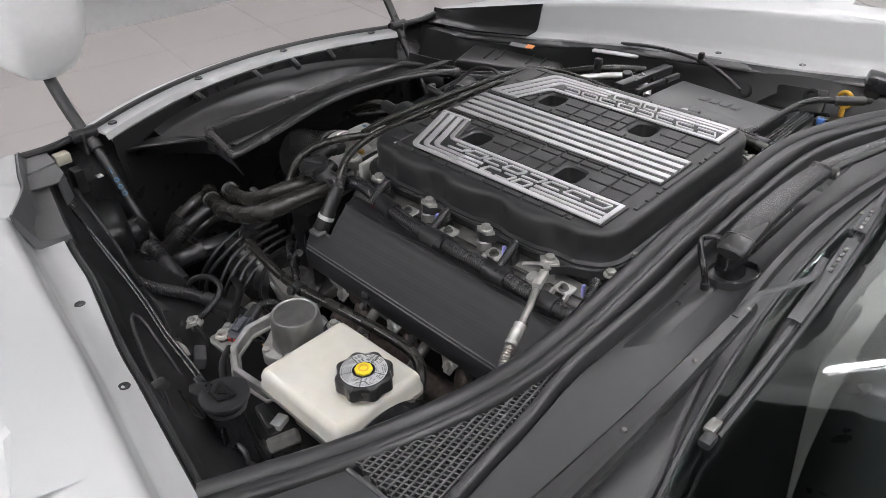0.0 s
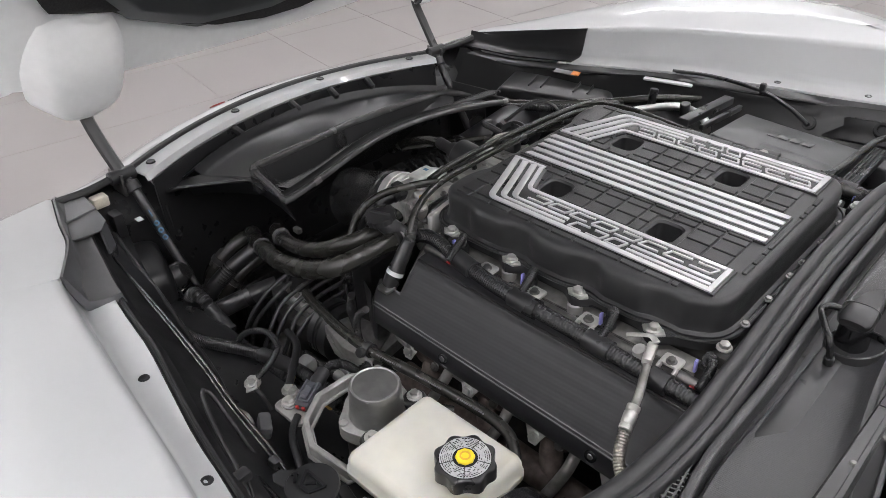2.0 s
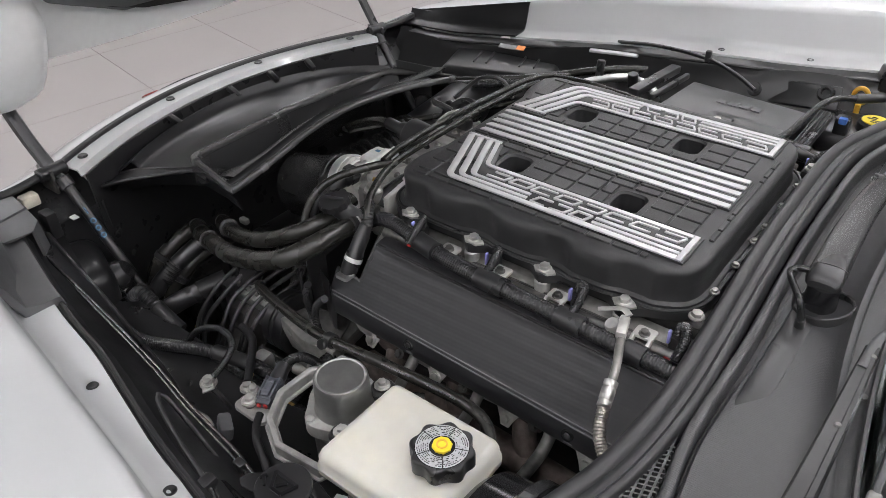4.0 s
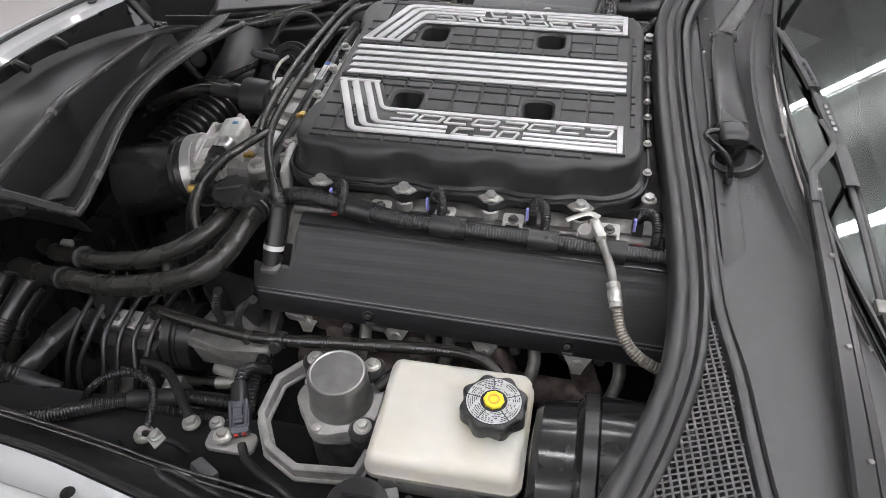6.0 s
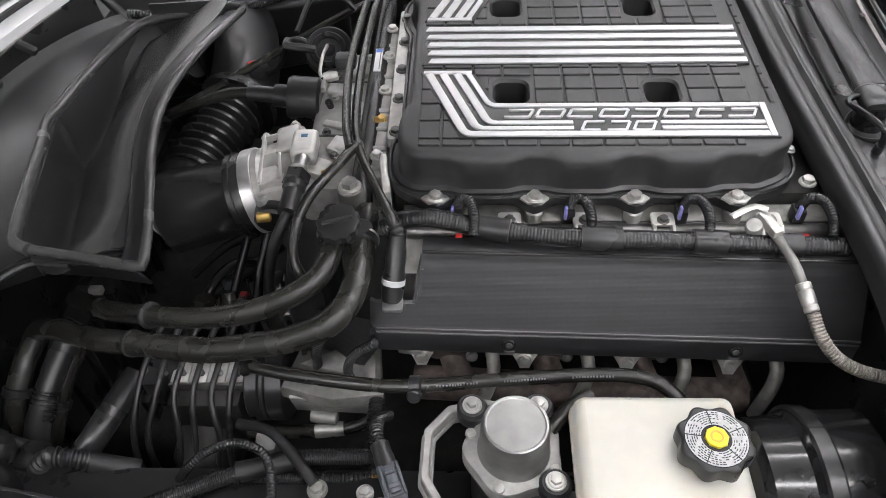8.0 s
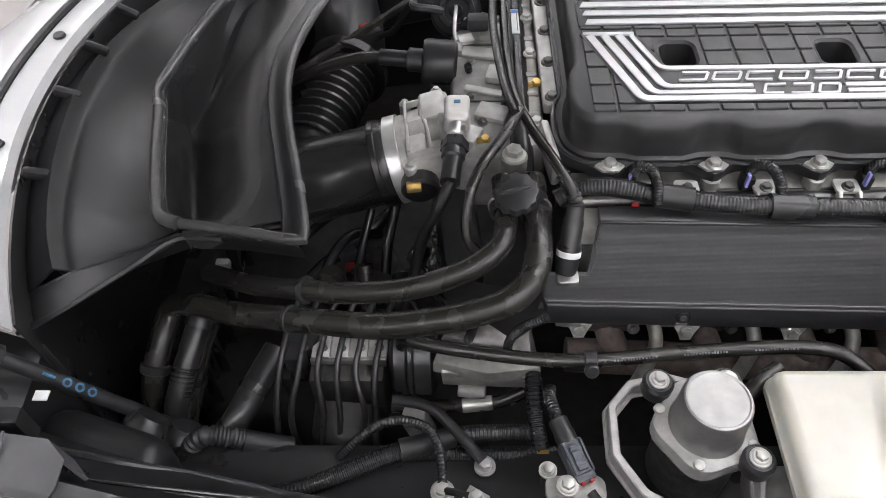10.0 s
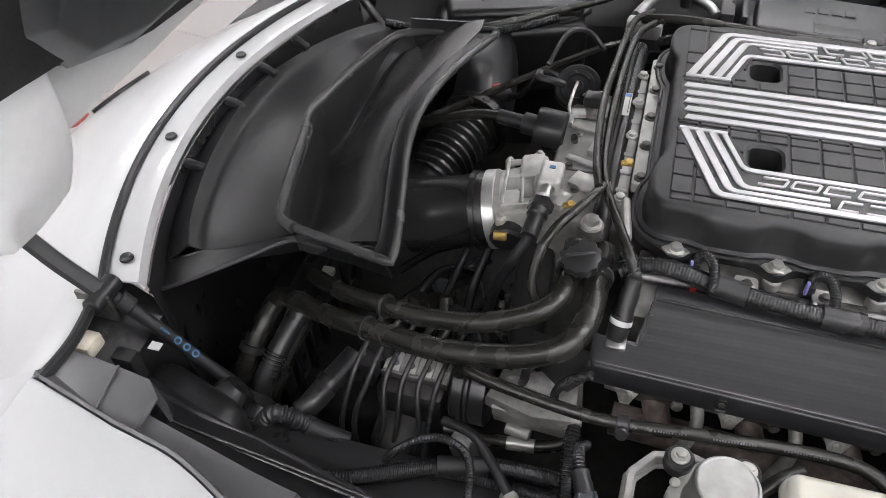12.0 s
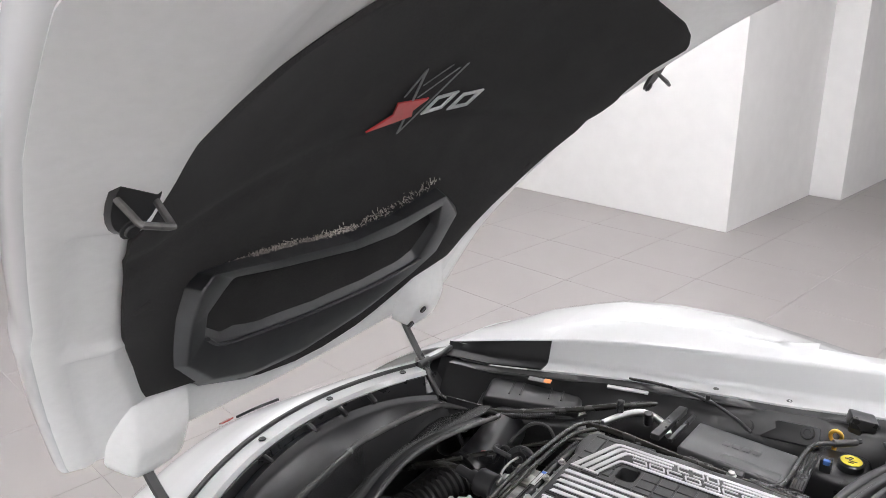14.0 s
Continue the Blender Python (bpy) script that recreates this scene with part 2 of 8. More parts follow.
TANK = material("cream_reservoir_plastic", (0.57, 0.555, 0.495), 0.38, vary=0.03, bump=0.06, bump_scale=120, stains=0.06, stain_scale=14)
TANK.node_tree.nodes["Principled BSDF"].inputs["Subsurface Weight"].default_value = 0.25
TANK.node_tree.nodes["Principled BSDF"].inputs["Subsurface Radius"].default_value = (0.012, 0.01, 0.006)
YELLOW = material("yellow_plastic", (0.72, 0.58, 0.03), 0.4, vary=0.08)
AMBER = material("amber_plastic", (0.66, 0.38, 0.05), 0.35, vary=0.1)
RED = material("red_plastic", (0.50, 0.03, 0.03), 0.4, vary=0.1)
BADGE = material("badge_enamel", (0.24, 0.035, 0.03), 0.3, vary=0.4, scale=120, coat=0.6)
ORANGE = material("orange_label", (0.75, 0.25, 0.06), 0.5, vary=0.1)
BLUE = material("blue_plastic", (0.08, 0.2, 0.6), 0.4, vary=0.1)
VIOLET = material("violet_plastic", (0.3, 0.3, 0.7), 0.4, vary=0.1)
GREYCON = material("blue_grey_connector", (0.085, 0.092, 0.108), 0.42, vary=0.12, bump=0.2)
PRINT = material("white_print", (0.45, 0.46, 0.47), 0.5, vary=0.15, scale=300)
FAINT = material("faint_print", (0.16, 0.16, 0.165), 0.5, vary=0.2, scale=300)
BLUEPRINT = material("blue_print", (0.05, 0.15, 0.27), 0.5, vary=0.3, scale=200)
LABEL = material("white_label", (0.7, 0.71, 0.7), 0.5, vary=0.08)
LINER = material("felt_hood_liner", (0.021, 0.020, 0.0205), 0.95, vary=0.35, scale=300, bump=0.8, bump_scale=900, stains=0.2)
GREYPL = material("grey_moulded_plastic", (0.030, 0.031, 0.033), 0.42, vary=0.10, bump=0.2, bump_scale=800, spec=0.8)
TORN = material("torn_fibre", (0.36, 0.33, 0.30), 0.95, vary=0.7, scale=250, bump=0.9)
WING = material("black_inner_wing", (0.019, 0.019, 0.020), 0.34, vary=0.2, bump=0.2, bump_scale=300, rough_vary=0.05, spec=0.4)
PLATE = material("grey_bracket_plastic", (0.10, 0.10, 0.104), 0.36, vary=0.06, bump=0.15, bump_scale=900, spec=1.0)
TILE = material("grey_floor_tile", (0.295, 0.277, 0.27), 0.35, vary=0.012, scale=4, bump=0, rough_vary=0.02, stains=0.02, stain_scale=0.8)
JOINT = material("tile_joint", (0.283, 0.266, 0.258), 0.5, vary=0.1)
WALL = material("white_wall_paint", (0.78, 0.775, 0.77), 0.6, vary=0.02, scale=8, bump=0.1)
SKIRT = material("dark_skirting", (0.16, 0.15, 0.145), 0.5, vary=0.1)
CEIL = material("ceiling_paint", (0.75, 0.75, 0.74), 0.8, vary=0.03, scale=5, bump=0.05)
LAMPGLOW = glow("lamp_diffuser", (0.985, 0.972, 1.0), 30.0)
# Upward lamp faces are added to brighten the ceiling and what mirrors it.
UPGLOW = glow("ceiling_fill_glow", (0.985, 0.972, 1.0), 14.0)
FOAM = material("pale_foam", (0.62, 0.58, 0.48), 0.9, vary=0.2, bump=0.5)
# Near-black and mottled; shade at the bottom of the bay is in the colour.
BAY_DARK = material("dark_bay_floor", (0.022, 0.021, 0.020), 0.6, vary=0.4, bump=0.5, bump_scale=200, stains=0.4, stain_scale=20, spec=0.3)
WEAVE = material("ribbed_black_plastic", (0.026, 0.026, 0.028), 0.36, vary=0.05, bump=0.06, bump_scale=1200, rough_vary=0.02, spec=0.6)
ribbed(WEAVE, "Y", 0.0030, 0.10, 0.0004)
ribbed(WEAVE, "Z", 0.0145, 0.10, 0.0008)
SHELF = material("dull_black_shelf", (0.014, 0.014, 0.0145), 0.28, vary=0.06, bump=0.05, bump_scale=500, rough_vary=0.0, spec=0.45)
# Funnel base raised above the apron's black, to offset shade under the hood.
THROAT = material("duct_plastic_lifted", (0.034, 0.034, 0.035), 0.25, vary=0.02, bump=0.03, bump_scale=900, rough_vary=0.0, spec=0.7)
BOOT = material("glossy_rubber_boot", (0.020, 0.020, 0.020), 0.24, vary=0.08, bump=0.06, bump_scale=500, stains=0.05, stain_scale=20, rough_vary=0.02, spec=0.55)
# Rim lighter than the duct plastic, painting in the light its edge catches.
LIP = material("duct_rim_lit", (0.055, 0.055, 0.055), 0.26, vary=0.10, bump=0.10, bump_scale=900, stains=0.06, stain_scale=30, spec=0.7)
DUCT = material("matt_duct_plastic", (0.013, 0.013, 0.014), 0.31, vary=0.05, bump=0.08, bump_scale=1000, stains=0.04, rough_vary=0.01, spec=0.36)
ribbed(COWL, "X", 0.0026, 0.12, 0.0003)
ribbed(COWL, "Y", 0.0026, 0.12, 0.0003)
BRAID = material("steel_braid", (0.42, 0.40, 0.36), 0.42, metal=0.9, vary=0.35, scale=500, bump=0.6, bump_scale=900)
GLASS = bpy.data.materials.new("windscreen_glass")
GLASS.use_nodes = True
_g = GLASS.node_tree.nodes["Principled BSDF"]
_g.inputs["Base Color"].default_value = (0.55, 0.62, 0.6, 1)
_g.inputs["Transmission Weight"].default_value = 1.0
_g.inputs["Roughness"].default_value = 0.02
_g.inputs["IOR"].default_value = 1.8

# ---- the showroom ----
floor = tagged(to_mesh("floor", box((0, 0, -0.0528), (26, 26, 0.1), 0, ROOM), (0, 0, 0), JOINT, 0), "grey tiled showroom floor with thin joints", "floor", kind="structure")
ORIG[floor] = Vector((0, 0, 0))
tile = box((0, 0, 0), (0.598, 0.598, 0.012), 0.0006, None, 1)
tile_mesh = None
for i in range(-12, 4):
    for j in range(-4, 15):
        p = ROOM @ Vector((i * 0.6 - 0.1, j * 0.6 + 0.05, -0.006))
        if tile_mesh is None:
            tile_mesh = bpy.data.meshes.new("tile")
            bmesh.ops.recalc_face_normals(tile, faces=tile.faces)
            tile.to_mesh(tile_mesh)
            tile.free()
            tile_mesh.materials.append(TILE)
        ob = new("tile", tile_mesh)
        ob.parent = floor
        ob.matrix_basis = Matrix.Translation(p) @ ROOM.to_3x3().to_4x4()

WALL_H = 3.6


def wall(name, a, b, thick=0.2, h=WALL_H, label="plain white painted showroom wall"):
    a, b = Vector((*a, 0)), Vector((*b, 0))
    d = b - a
    m = Matrix.Translation((a + b) / 2) @ Matrix.Rotation(math.atan2(d.y, d.x), 4, "Z") @ Matrix.Translation((0, thick / 2, h / 2))
    bm = box((0, 0, 0), (d.length, thick, h), 0.004)
    bmesh.ops.transform(bm, matrix=m, verts=bm.verts)
    ob = to_mesh(name, bm, (0, 0, 0), WALL, 0)
    return tagged(ob, label, "wall", kind="structure")


wall("wall_north_1", (-8.0, 5.95), (-1.13, 4.70), 1.6)
wall("wall_north_2", (-1.115, 6.32), (-0.575, 6.215), 2.4)
wall("wall_north_3", (-0.56, 8.70), (9.0, 6.75))
skirt = box((0, 0, 0), (9.7, 0.015, 0.12), 0.002)
bmesh.ops.transform(skirt, matrix=Matrix.Translation((4.22, 7.71, 0.06)) @ Matrix.Rotation(math.atan2(-1.95, 9.56), 4, "Z"), verts=skirt.verts)
tagged(to_mesh("baseboard", skirt, (0, 0, 0), SKIRT, 0), "dark grey skirting along the white wall", "baseboard", kind="structure")
wall("wall_west", (-9.2, -6.5), (-7.9, 6.5))
wall("wall_east", (8.9, 7.2), (6.5, -6.8))
wall("wall_south", (7.0, -5.6), (-9.4, -5.0))
tagged(to_mesh("ceiling", box((0, 0.5, WALL_H + 0.05), (26, 20, 0.1), 0), (0, 0, 0), CEIL, 0), "plain pale showroom ceiling", "ceiling", kind="structure")


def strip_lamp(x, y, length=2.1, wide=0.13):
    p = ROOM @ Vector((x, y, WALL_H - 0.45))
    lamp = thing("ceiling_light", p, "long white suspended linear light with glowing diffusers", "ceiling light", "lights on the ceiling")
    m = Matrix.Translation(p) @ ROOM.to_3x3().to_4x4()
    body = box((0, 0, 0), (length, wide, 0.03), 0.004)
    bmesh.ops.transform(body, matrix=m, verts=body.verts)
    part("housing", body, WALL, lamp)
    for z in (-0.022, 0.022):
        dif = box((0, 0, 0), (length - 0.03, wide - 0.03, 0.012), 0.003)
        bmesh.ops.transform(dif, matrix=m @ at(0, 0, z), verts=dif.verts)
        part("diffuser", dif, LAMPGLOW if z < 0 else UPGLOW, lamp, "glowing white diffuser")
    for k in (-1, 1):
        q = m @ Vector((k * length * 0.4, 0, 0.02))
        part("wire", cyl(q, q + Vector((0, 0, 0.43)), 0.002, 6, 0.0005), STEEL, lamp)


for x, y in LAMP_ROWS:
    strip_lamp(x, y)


# ---- the car: fenders, nose, cowl, windscreen ----
car = thing("car", (-0.3, 0, 0), "white sports car with its front bay open", "car")
# x, y of the flange holes, z of the flange, z of the crest, z far out
STATIONS = [(-0.84, 0.548, 0.752, 0.772, 0.705), (-0.70, 0.590, 0.742, 0.795, 0.775), (-0.545, 0.628, 0.752, 0.822, 0.832), (-0.45, 0.648, 0.760, 0.838, 0.862), (-0.29, 0.675, 0.776, 0.858, 0.882),
            (-0.08, 0.708, 0.786, 0.876, 0.890), (0.09, 0.740, 0.790, 0.888, 0.872), (0.25, 0.770, 0.80, 0.898, 0.85), (0.45, 0.81, 0.82, 0.90, 0.83), (0.8, 0.86, 0.86, 0.92, 0.83)]


def station(x):
    for a, b in zip(STATIONS, STATIONS[1:]):
        if x <= b[0]:
            k = max(0.0, (x - a[0]) / (b[0] - a[0]))
            return tuple(p + (q - p) * k for p, q in zip(a, b))
    return STATIONS[-1]


def narrow(x, s):
    """By how much the driver's flange is narrower towards the rear."""
    return 0.017 * max(0.0, min(1.0, (x + 0.34) / 0.2)) if s < 0 else 0.0


def fender_row(x, s):
    _, yh, zf, zc, zs = station(x)
    inner = yh - 0.024 + narrow(x, s)
    pts = [(inner - 0.002, zf - 0.010), (inner, zf), (yh + 0.012, zf + 0.002), (yh + 0.02, zf + 0.006), (yh + 0.026, zf + 0.02), (yh + 0.036, zc - 0.012), (yh + 0.041, zc - 0.003), (yh + 0.05, zc),
           (yh + 0.12, zc * 0.72 + zs * 0.28 + 0.012), (0.5 * (yh + 0.05) + 0.46, 0.5 * (zc + zs) + 0.014), (0.94, zs + 0.006), (1.0, zs - 0.006), (1.045, zs - 0.05), (1.06, zs - 0.25), (1.04, zs - 0.5)]
    return [(x, s * y, z) for y, z in pts]


def lerp_rows(xs, s):
    return [fender_row(x, s) for x in xs]


def dense(a, b, n):
    return [a + (b - a) * k / n for k in range(n + 1)]


for s, side in ((-1, "driver"), (1, "passenger")):
    rows = lerp_rows(dense(-0.56, 0.8, 34), s)
    part("fender", sheet(rows, 0.003), PAINT, car, "glossy white front fender with stepped inner rail", 50)
    if s < 0:
        front, dark = [], []
        for x in dense(-0.84, -0.500, 20):
            _, yh, zf, zc, _ = station(x)
            o = 0.008 + 0.030 * max(0.0, min(1.0, (x + 0.63) / 0.13)) ** 1.5
            front.append([(x, s * (yh + o - 0.002), zc - 0.012), (x, s * (yh + o), zc - 0.003), (x, s * (yh + o + 0.009), zc)] + fender_row(x, s)[8:])
            dark.append([(x, s * (yh + d), z) for d, z in ((-0.036, zf - 0.012), (-0.032, zf + 0.003), (-0.010, zf + 0.005), (min(o - 0.008, 0.014), zf + 0.014), (o - 0.006, zc - 0.012), (o - 0.002, zc - 0.001))])
        dark.append([(x + 0.002, y, z - 0.022) for x, y, z in dark[-1]])
        front.append([(x + 0.002, y, z - (0.03 if k < 4 else 0.004)) for k, (x, y, z) in enumerate(front[-1])])
    else:
        front = [fender_row(x, s)[5:] for x in dense(-0.84, -0.555, 8)]
        dark = [[(x, y - s * 0.004, z + 0.001) for x, y, z in fender_row(xx, s)[1:7]] for xx in dense(-0.842, -0.545, 11)]
    part("fender_nose", sheet(front, 0.003), PAINT, car, "", 50)
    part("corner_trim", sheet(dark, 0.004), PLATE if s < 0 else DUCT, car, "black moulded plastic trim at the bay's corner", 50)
    for x in ((-0.285, -0.078) if s < 0 else (-0.082, 0.093)):
        _, yh, zf, _, _ = station(x)
        ring = lathe([(0.0, 0.0004), (0.003, 0.0005), (0.0042, 0.0012), (0.0068, 0.0012), (0.0076, 0.0002), (0.0, 0.0002)], at(x, s * (yh + 0.4 * narrow(x, s)), zf + 0.001), 16)
        part("rivet", ring, BLACK, car, "black push rivet")


def nose_edge(y):
    return -0.962 + 0.65 * min(abs(y), 0.45) ** 2


def smooth_edge(y):
    a = abs(y)
    if a < 0.38:
        return nose_edge(y)
    return nose_edge(0.38) + 0.494 * 0.065 * (1 - math.exp(-(a - 0.38) / 0.065))


def nose_row(y):
    out = []
    for d, z in ((0.0, 0.758), (0.01, 0.762), (0.05, 0.752), (0.11, 0.722), (0.18, 0.688), (0.25, 0.648), (0.33, 0.585), (0.41, 0.48), (0.46, 0.35), (0.48, 0.2)):
        out.append((smooth_edge(y) - d * (1 - 0.35 * abs(y)), y * (1 + 0.55 * d), z - 0.09 * max(0, abs(y) - 0.3) * d / 0.2))
    return out


part("front_bumper", sheet([nose_row(y) for y in dense(-0.60, 0.60, 40)], 0.003), PAINT, car, "smooth glossy white nose", 60)
for s in (-1, 1):
    rows = []
    for k in range(13):
        x = -0.84 - 0.6 * k / 12
        d = -0.84 - x
        a = Vector(nose_row(s * 0.60)[0])
        yi = 0.545 + 0.10 * min(1.0, d / 0.4)
        zi = 0.77 - 0.42 * d - 0.5 * d * d
        rows.append([(x, s * (yi + (0.985 - 0.25 * d - yi) * j / 8), zi - (0.07 + 0.25 * d) * (j / 8) ** 2 - (0.12 if j == 8 else 0)) for j in range(9)])
    part("fender_front", sheet(rows, 0.003), PAINT, car, "", 60)

rail = []
for y in dense(-0.40, 0.40, 30):
    e = nose_edge(y)
    rail.append([(e + 0.004, y, 0.756), (e + 0.016, y, 0.7635), (e + 0.052, y * 0.985, 0.7635), (e + 0.058, y * 0.98, 0.752)])
part("nose_rail", sheet(rail, 0.003), PAINT, car, "white painted rail with black push rivets", 50)
part("nose_seal", tube([(nose_edge(y) + 0.004, y, 0.763) for y in dense(-0.43, 0.43, 16)], 0.0065, 8, 0.02), RUBBER, car, "black rubber weatherstrip")
for y in (-0.362, -0.118, 0.118, 0.345):
    part("rivet", lathe([(0, 0.002), (0.0045, 0.0025), (0.0082, 0.0033), (0.0095, 0.0005), (0, 0.0005)], at(nose_edge(y) + 0.035, y, 0.765), 18), BLACK, car, "black push rivet")
badge = extr([(-0.014, -0.016), (0.010, -0.020), (0.017, 0.0), (0.010, 0.018), (-0.012, 0.015)], 0, 0.004, 0.001)
part("nose_badge", badge, BADGE, car, "small red nose badge in a dark frame")
ORIG_b = bpy.data.objects["nose_badge"]
ORIG_b.matrix_basis = Matrix.Translation(Vector((-1.207, 0.0, 0.657)) - ORIG[car]) @ Euler((0, radians(-28), 0)).to_matrix().to_4x4()
for v in ORIG_b.data.vertices:
    v.co += ORIG[car]
part("badge_wing", tube([(-1.195, 0.025, 0.662), (-1.16, 0.07, 0.682), (-1.128, 0.125, 0.694)], 0.004, 6, 0.02), GLOSS, car)

# inner panels of the bay, dark
part("bay_floor", box((-0.25, 0, 0.33), (1.25, 1.28, 0.03), 0.004), BAY_DARK, car, "dark floor of the bay")
part("firewall", box((0.345, 0, 0.58), (0.03, 1.3, 0.5), 0.004), BLACK, car)
for s in (-1, 1):
    rows = [[(x, s * (station(x)[1] - 0.024 + narrow(x, s)), station(x)[2] - 0.006), (x, s * (station(x)[1] - 0.045 + narrow(x, s)), station(x)[2] - 0.035), (x, s * (station(x)[1] - 0.10), 0.66), (x, s * (station(x)[1] - 0.11), 0.34)] for x in dense(-0.84, 0.36, 24)]
    part("inner_wing", sheet(rows, 0.003), WING, car, "black inner wing panel", 40)
front = [[(nose_edge(y) + 0.062, y, 0.75), (nose_edge(y) + 0.075, y, 0.6), (nose_edge(y) + 0.09, y, 0.34)] for y in dense(-0.385, 0.385, 16)]
part("front_panel", sheet(front, 0.003), BLACK, car)

for s in (-1, 1):
    rows = [[(x, s * (0.37 + 0.035 * k), z - 0.002 * k) for k in range(8)] for x, z in ((-0.90, 0.742), (-0.87, 0.735), (-0.84, 0.72), (-0.80, 0.69), (-0.79, 0.5))]
    part("corner_panel", sheet(rows, 0.003), BLACK, car, "black panel under the hinge", 40)
    part("corner_seal", tube([(nose_edge(0.40) + 0.006, s * 0.40, 0.763), (-0.840, s * 0.445, 0.764), (-0.830, s * 0.50, 0.764), (-0.831, s * 0.558, 0.766)], 0.0075, 8, 0.012), RUBBER, car, "black weatherstrip at the corner")

# cowl and windscreen
SEAL = [(0.163, -0.752), (0.19, -0.70), (0.225, -0.632), (0.258, -0.548), (0.281, -0.462), (0.289, -0.36), (0.2845, -0.23), (0.2765, -0.08), (0.273, 0.07), (0.277, 0.24), (0.307, 0.36), (0.353, 0.47), (0.41, 0.58), (0.47, 0.66)]


def seal_z(y):
    return 0.862 - 0.02 * (abs(y) / 0.65) ** 2


def seal_off(d, dz):
    out = []
    for k, (x, y) in enumerate(SEAL):
        a, b = SEAL[max(0, k - 1)], SEAL[min(len(SEAL) - 1, k + 1)]
        t = Vector((b[0] - a[0], b[1] - a[1])).normalized()
        out.append((x + t.y * d, y - t.x * d, seal_z(y) + dz))
    return out


seal = thing("cowl_seal", (0.27, 0, 0.85), "thick black rubber seal along the cowl edge", "seal")
SEAL_PROFILE = [(-0.019, -0.03), (-0.0188, -0.008), (-0.0165, -0.001), (-0.0125, 0.0015), (-0.007, 0.0012), (-0.0025, -0.0015), (-0.0005, -0.0050), (0.0015, -0.0042), (0.0055, -0.0036), (0.0092, -0.0048), (0.0105, -0.0030), (0.0130, 0.0008),
                (0.0165, 0.0010), (0.0195, -0.0015), (0.0210, -0.0060), (0.0210, -0.022)]
SEAL_LINES = [resample([Vector(p) for p in seal_off(d, dz)], 90) for d, dz in SEAL_PROFILE]
for name, a, b, label in (("bulb", 0, 7, "rounded front bulb"), ("web", 6, 11, "concave rubber web"), ("ridge", 10, 16, "raised rubber ridge")):
    part(name, sheet(SEAL_LINES[a:b], 0.0015), RUBBER, seal, label, 50)


def on_line(line, y):
    for a, b in zip(line, line[1:]):
        if a[1] <= y <= b[1]:
            return a[0] + (b[0] - a[0]) * (y - a[1]) / (b[1] - a[1])
    return line[0][0] if y < line[0][1] else line[-1][0]


def glass_x(y):
    return 0.428 + 0.22 * y * y


def glass_z(x, y):
    return 0.846 + (x - glass_x(y)) * 0.50 - 0.02 * y * y


# the shoulder band runs beside the seal and on past the lattice
LATTICE_EDGE = [(0.352, -0.70), (0.3340, -0.60), (0.3225, -0.482), (0.3090, -0.382)]
BAND = [(x + 0.0075, y) for x, y in LATTICE_EDGE] + [(p[0], p[1]) for p in seal_off(0.0305, 0) if p[1] > -0.30]
BAND = [(p.x, p.y) for p in resample([Vector((x, y, 0)) for x, y in BAND], 70)]


def band_off(d, z):
    out = []
    for k, (x, y) in enumerate(BAND):
        a, b = BAND[max(0, k - 1)], BAND[min(len(BAND) - 1, k + 1)]
        t = Vector((b[0] - a[0], b[1] - a[1])).normalized()
        out.append(Vector((x + t.y * d, y - t.x * d, z - 0.016 * max(0.0, abs(y) - 0.3) ** 2)))
    return out


rows = []
for y in dense(-0.70, 0.66, 60):
    x0 = on_line(BAND, y) + 0.0085
    x1 = glass_x(y)
    xr = min(0.398 + 0.33 * y * y, x1 - 0.008)
    if x0 > xr - 0.02:
        continue
    z0 = 0.8415
    low = 0.018 * max(0.0, min(1.0, (y + 0.46) / 0.2))
    za = z0 - low
    rows.append([(x0, y, za - 0.012), (x0 + 0.0005, y, za - 0.002), (x0 + 0.003, y, za + 0.001), (x0 + 0.008, y, za + 0.0012)] + [(x0 + 0.008 + (xr - x0 - 0.016) * f, y, za + 0.0012 + 0.005 * f + low * f ** 6 + 0.002 * math.sin(math.pi * f)) for f in (0.25, 0.5, 0.65, 0.8, 0.9, 1.0)] + [(xr - 0.004, y, z0 + 0.0056), (xr - 0.0008, y, z0 + 0.0035), (xr, y, z0 - 0.001), (xr + 0.0005, y, z0 - 0.009), (x1, y, z0 - 0.009)])
cowl = part("cowl_panel", sheet(rows, 0.003), COWL, car, "grey grained plastic cowl panel", 35)
band_rows = [band_off(d, z) for d, z in ((-0.0062, 0.823), (-0.0060, 0.8465), (-0.0048, 0.8492), (-0.0025, 0.8502), (0.0025, 0.8500), (0.0045, 0.8490), (0.0058, 0.8462), (0.0060, 0.823))]
part("shoulder_band", sheet(band_rows, 0.0015), COWL, cowl, "narrow raised shoulder beside the seal", 40)
part("gutter", sheet([band_off(d, 0.824) for d in (-0.013, 0.016)], 0.0015), BLACK, cowl, "dark gutter under the shoulder", 40)
# lattice beside the seal
TRI = [LATTICE_EDGE[3], (0.303, -0.44), (0.281, -0.54), (0.262, -0.595), (0.245, -0.632), (0.300, -0.637), (0.340, -0.640), LATTICE_EDGE[1], LATTICE_EDGE[2]]


def inside(p, poly):
    c = False
    for (x1, y1), (x2, y2) in zip(poly, poly[1:] + poly[:1]):
        if (y1 > p[1]) != (y2 > p[1]) and p[0] < (x2 - x1) * (p[1] - y1) / (y2 - y1) + x1:
            c = not c
    return c


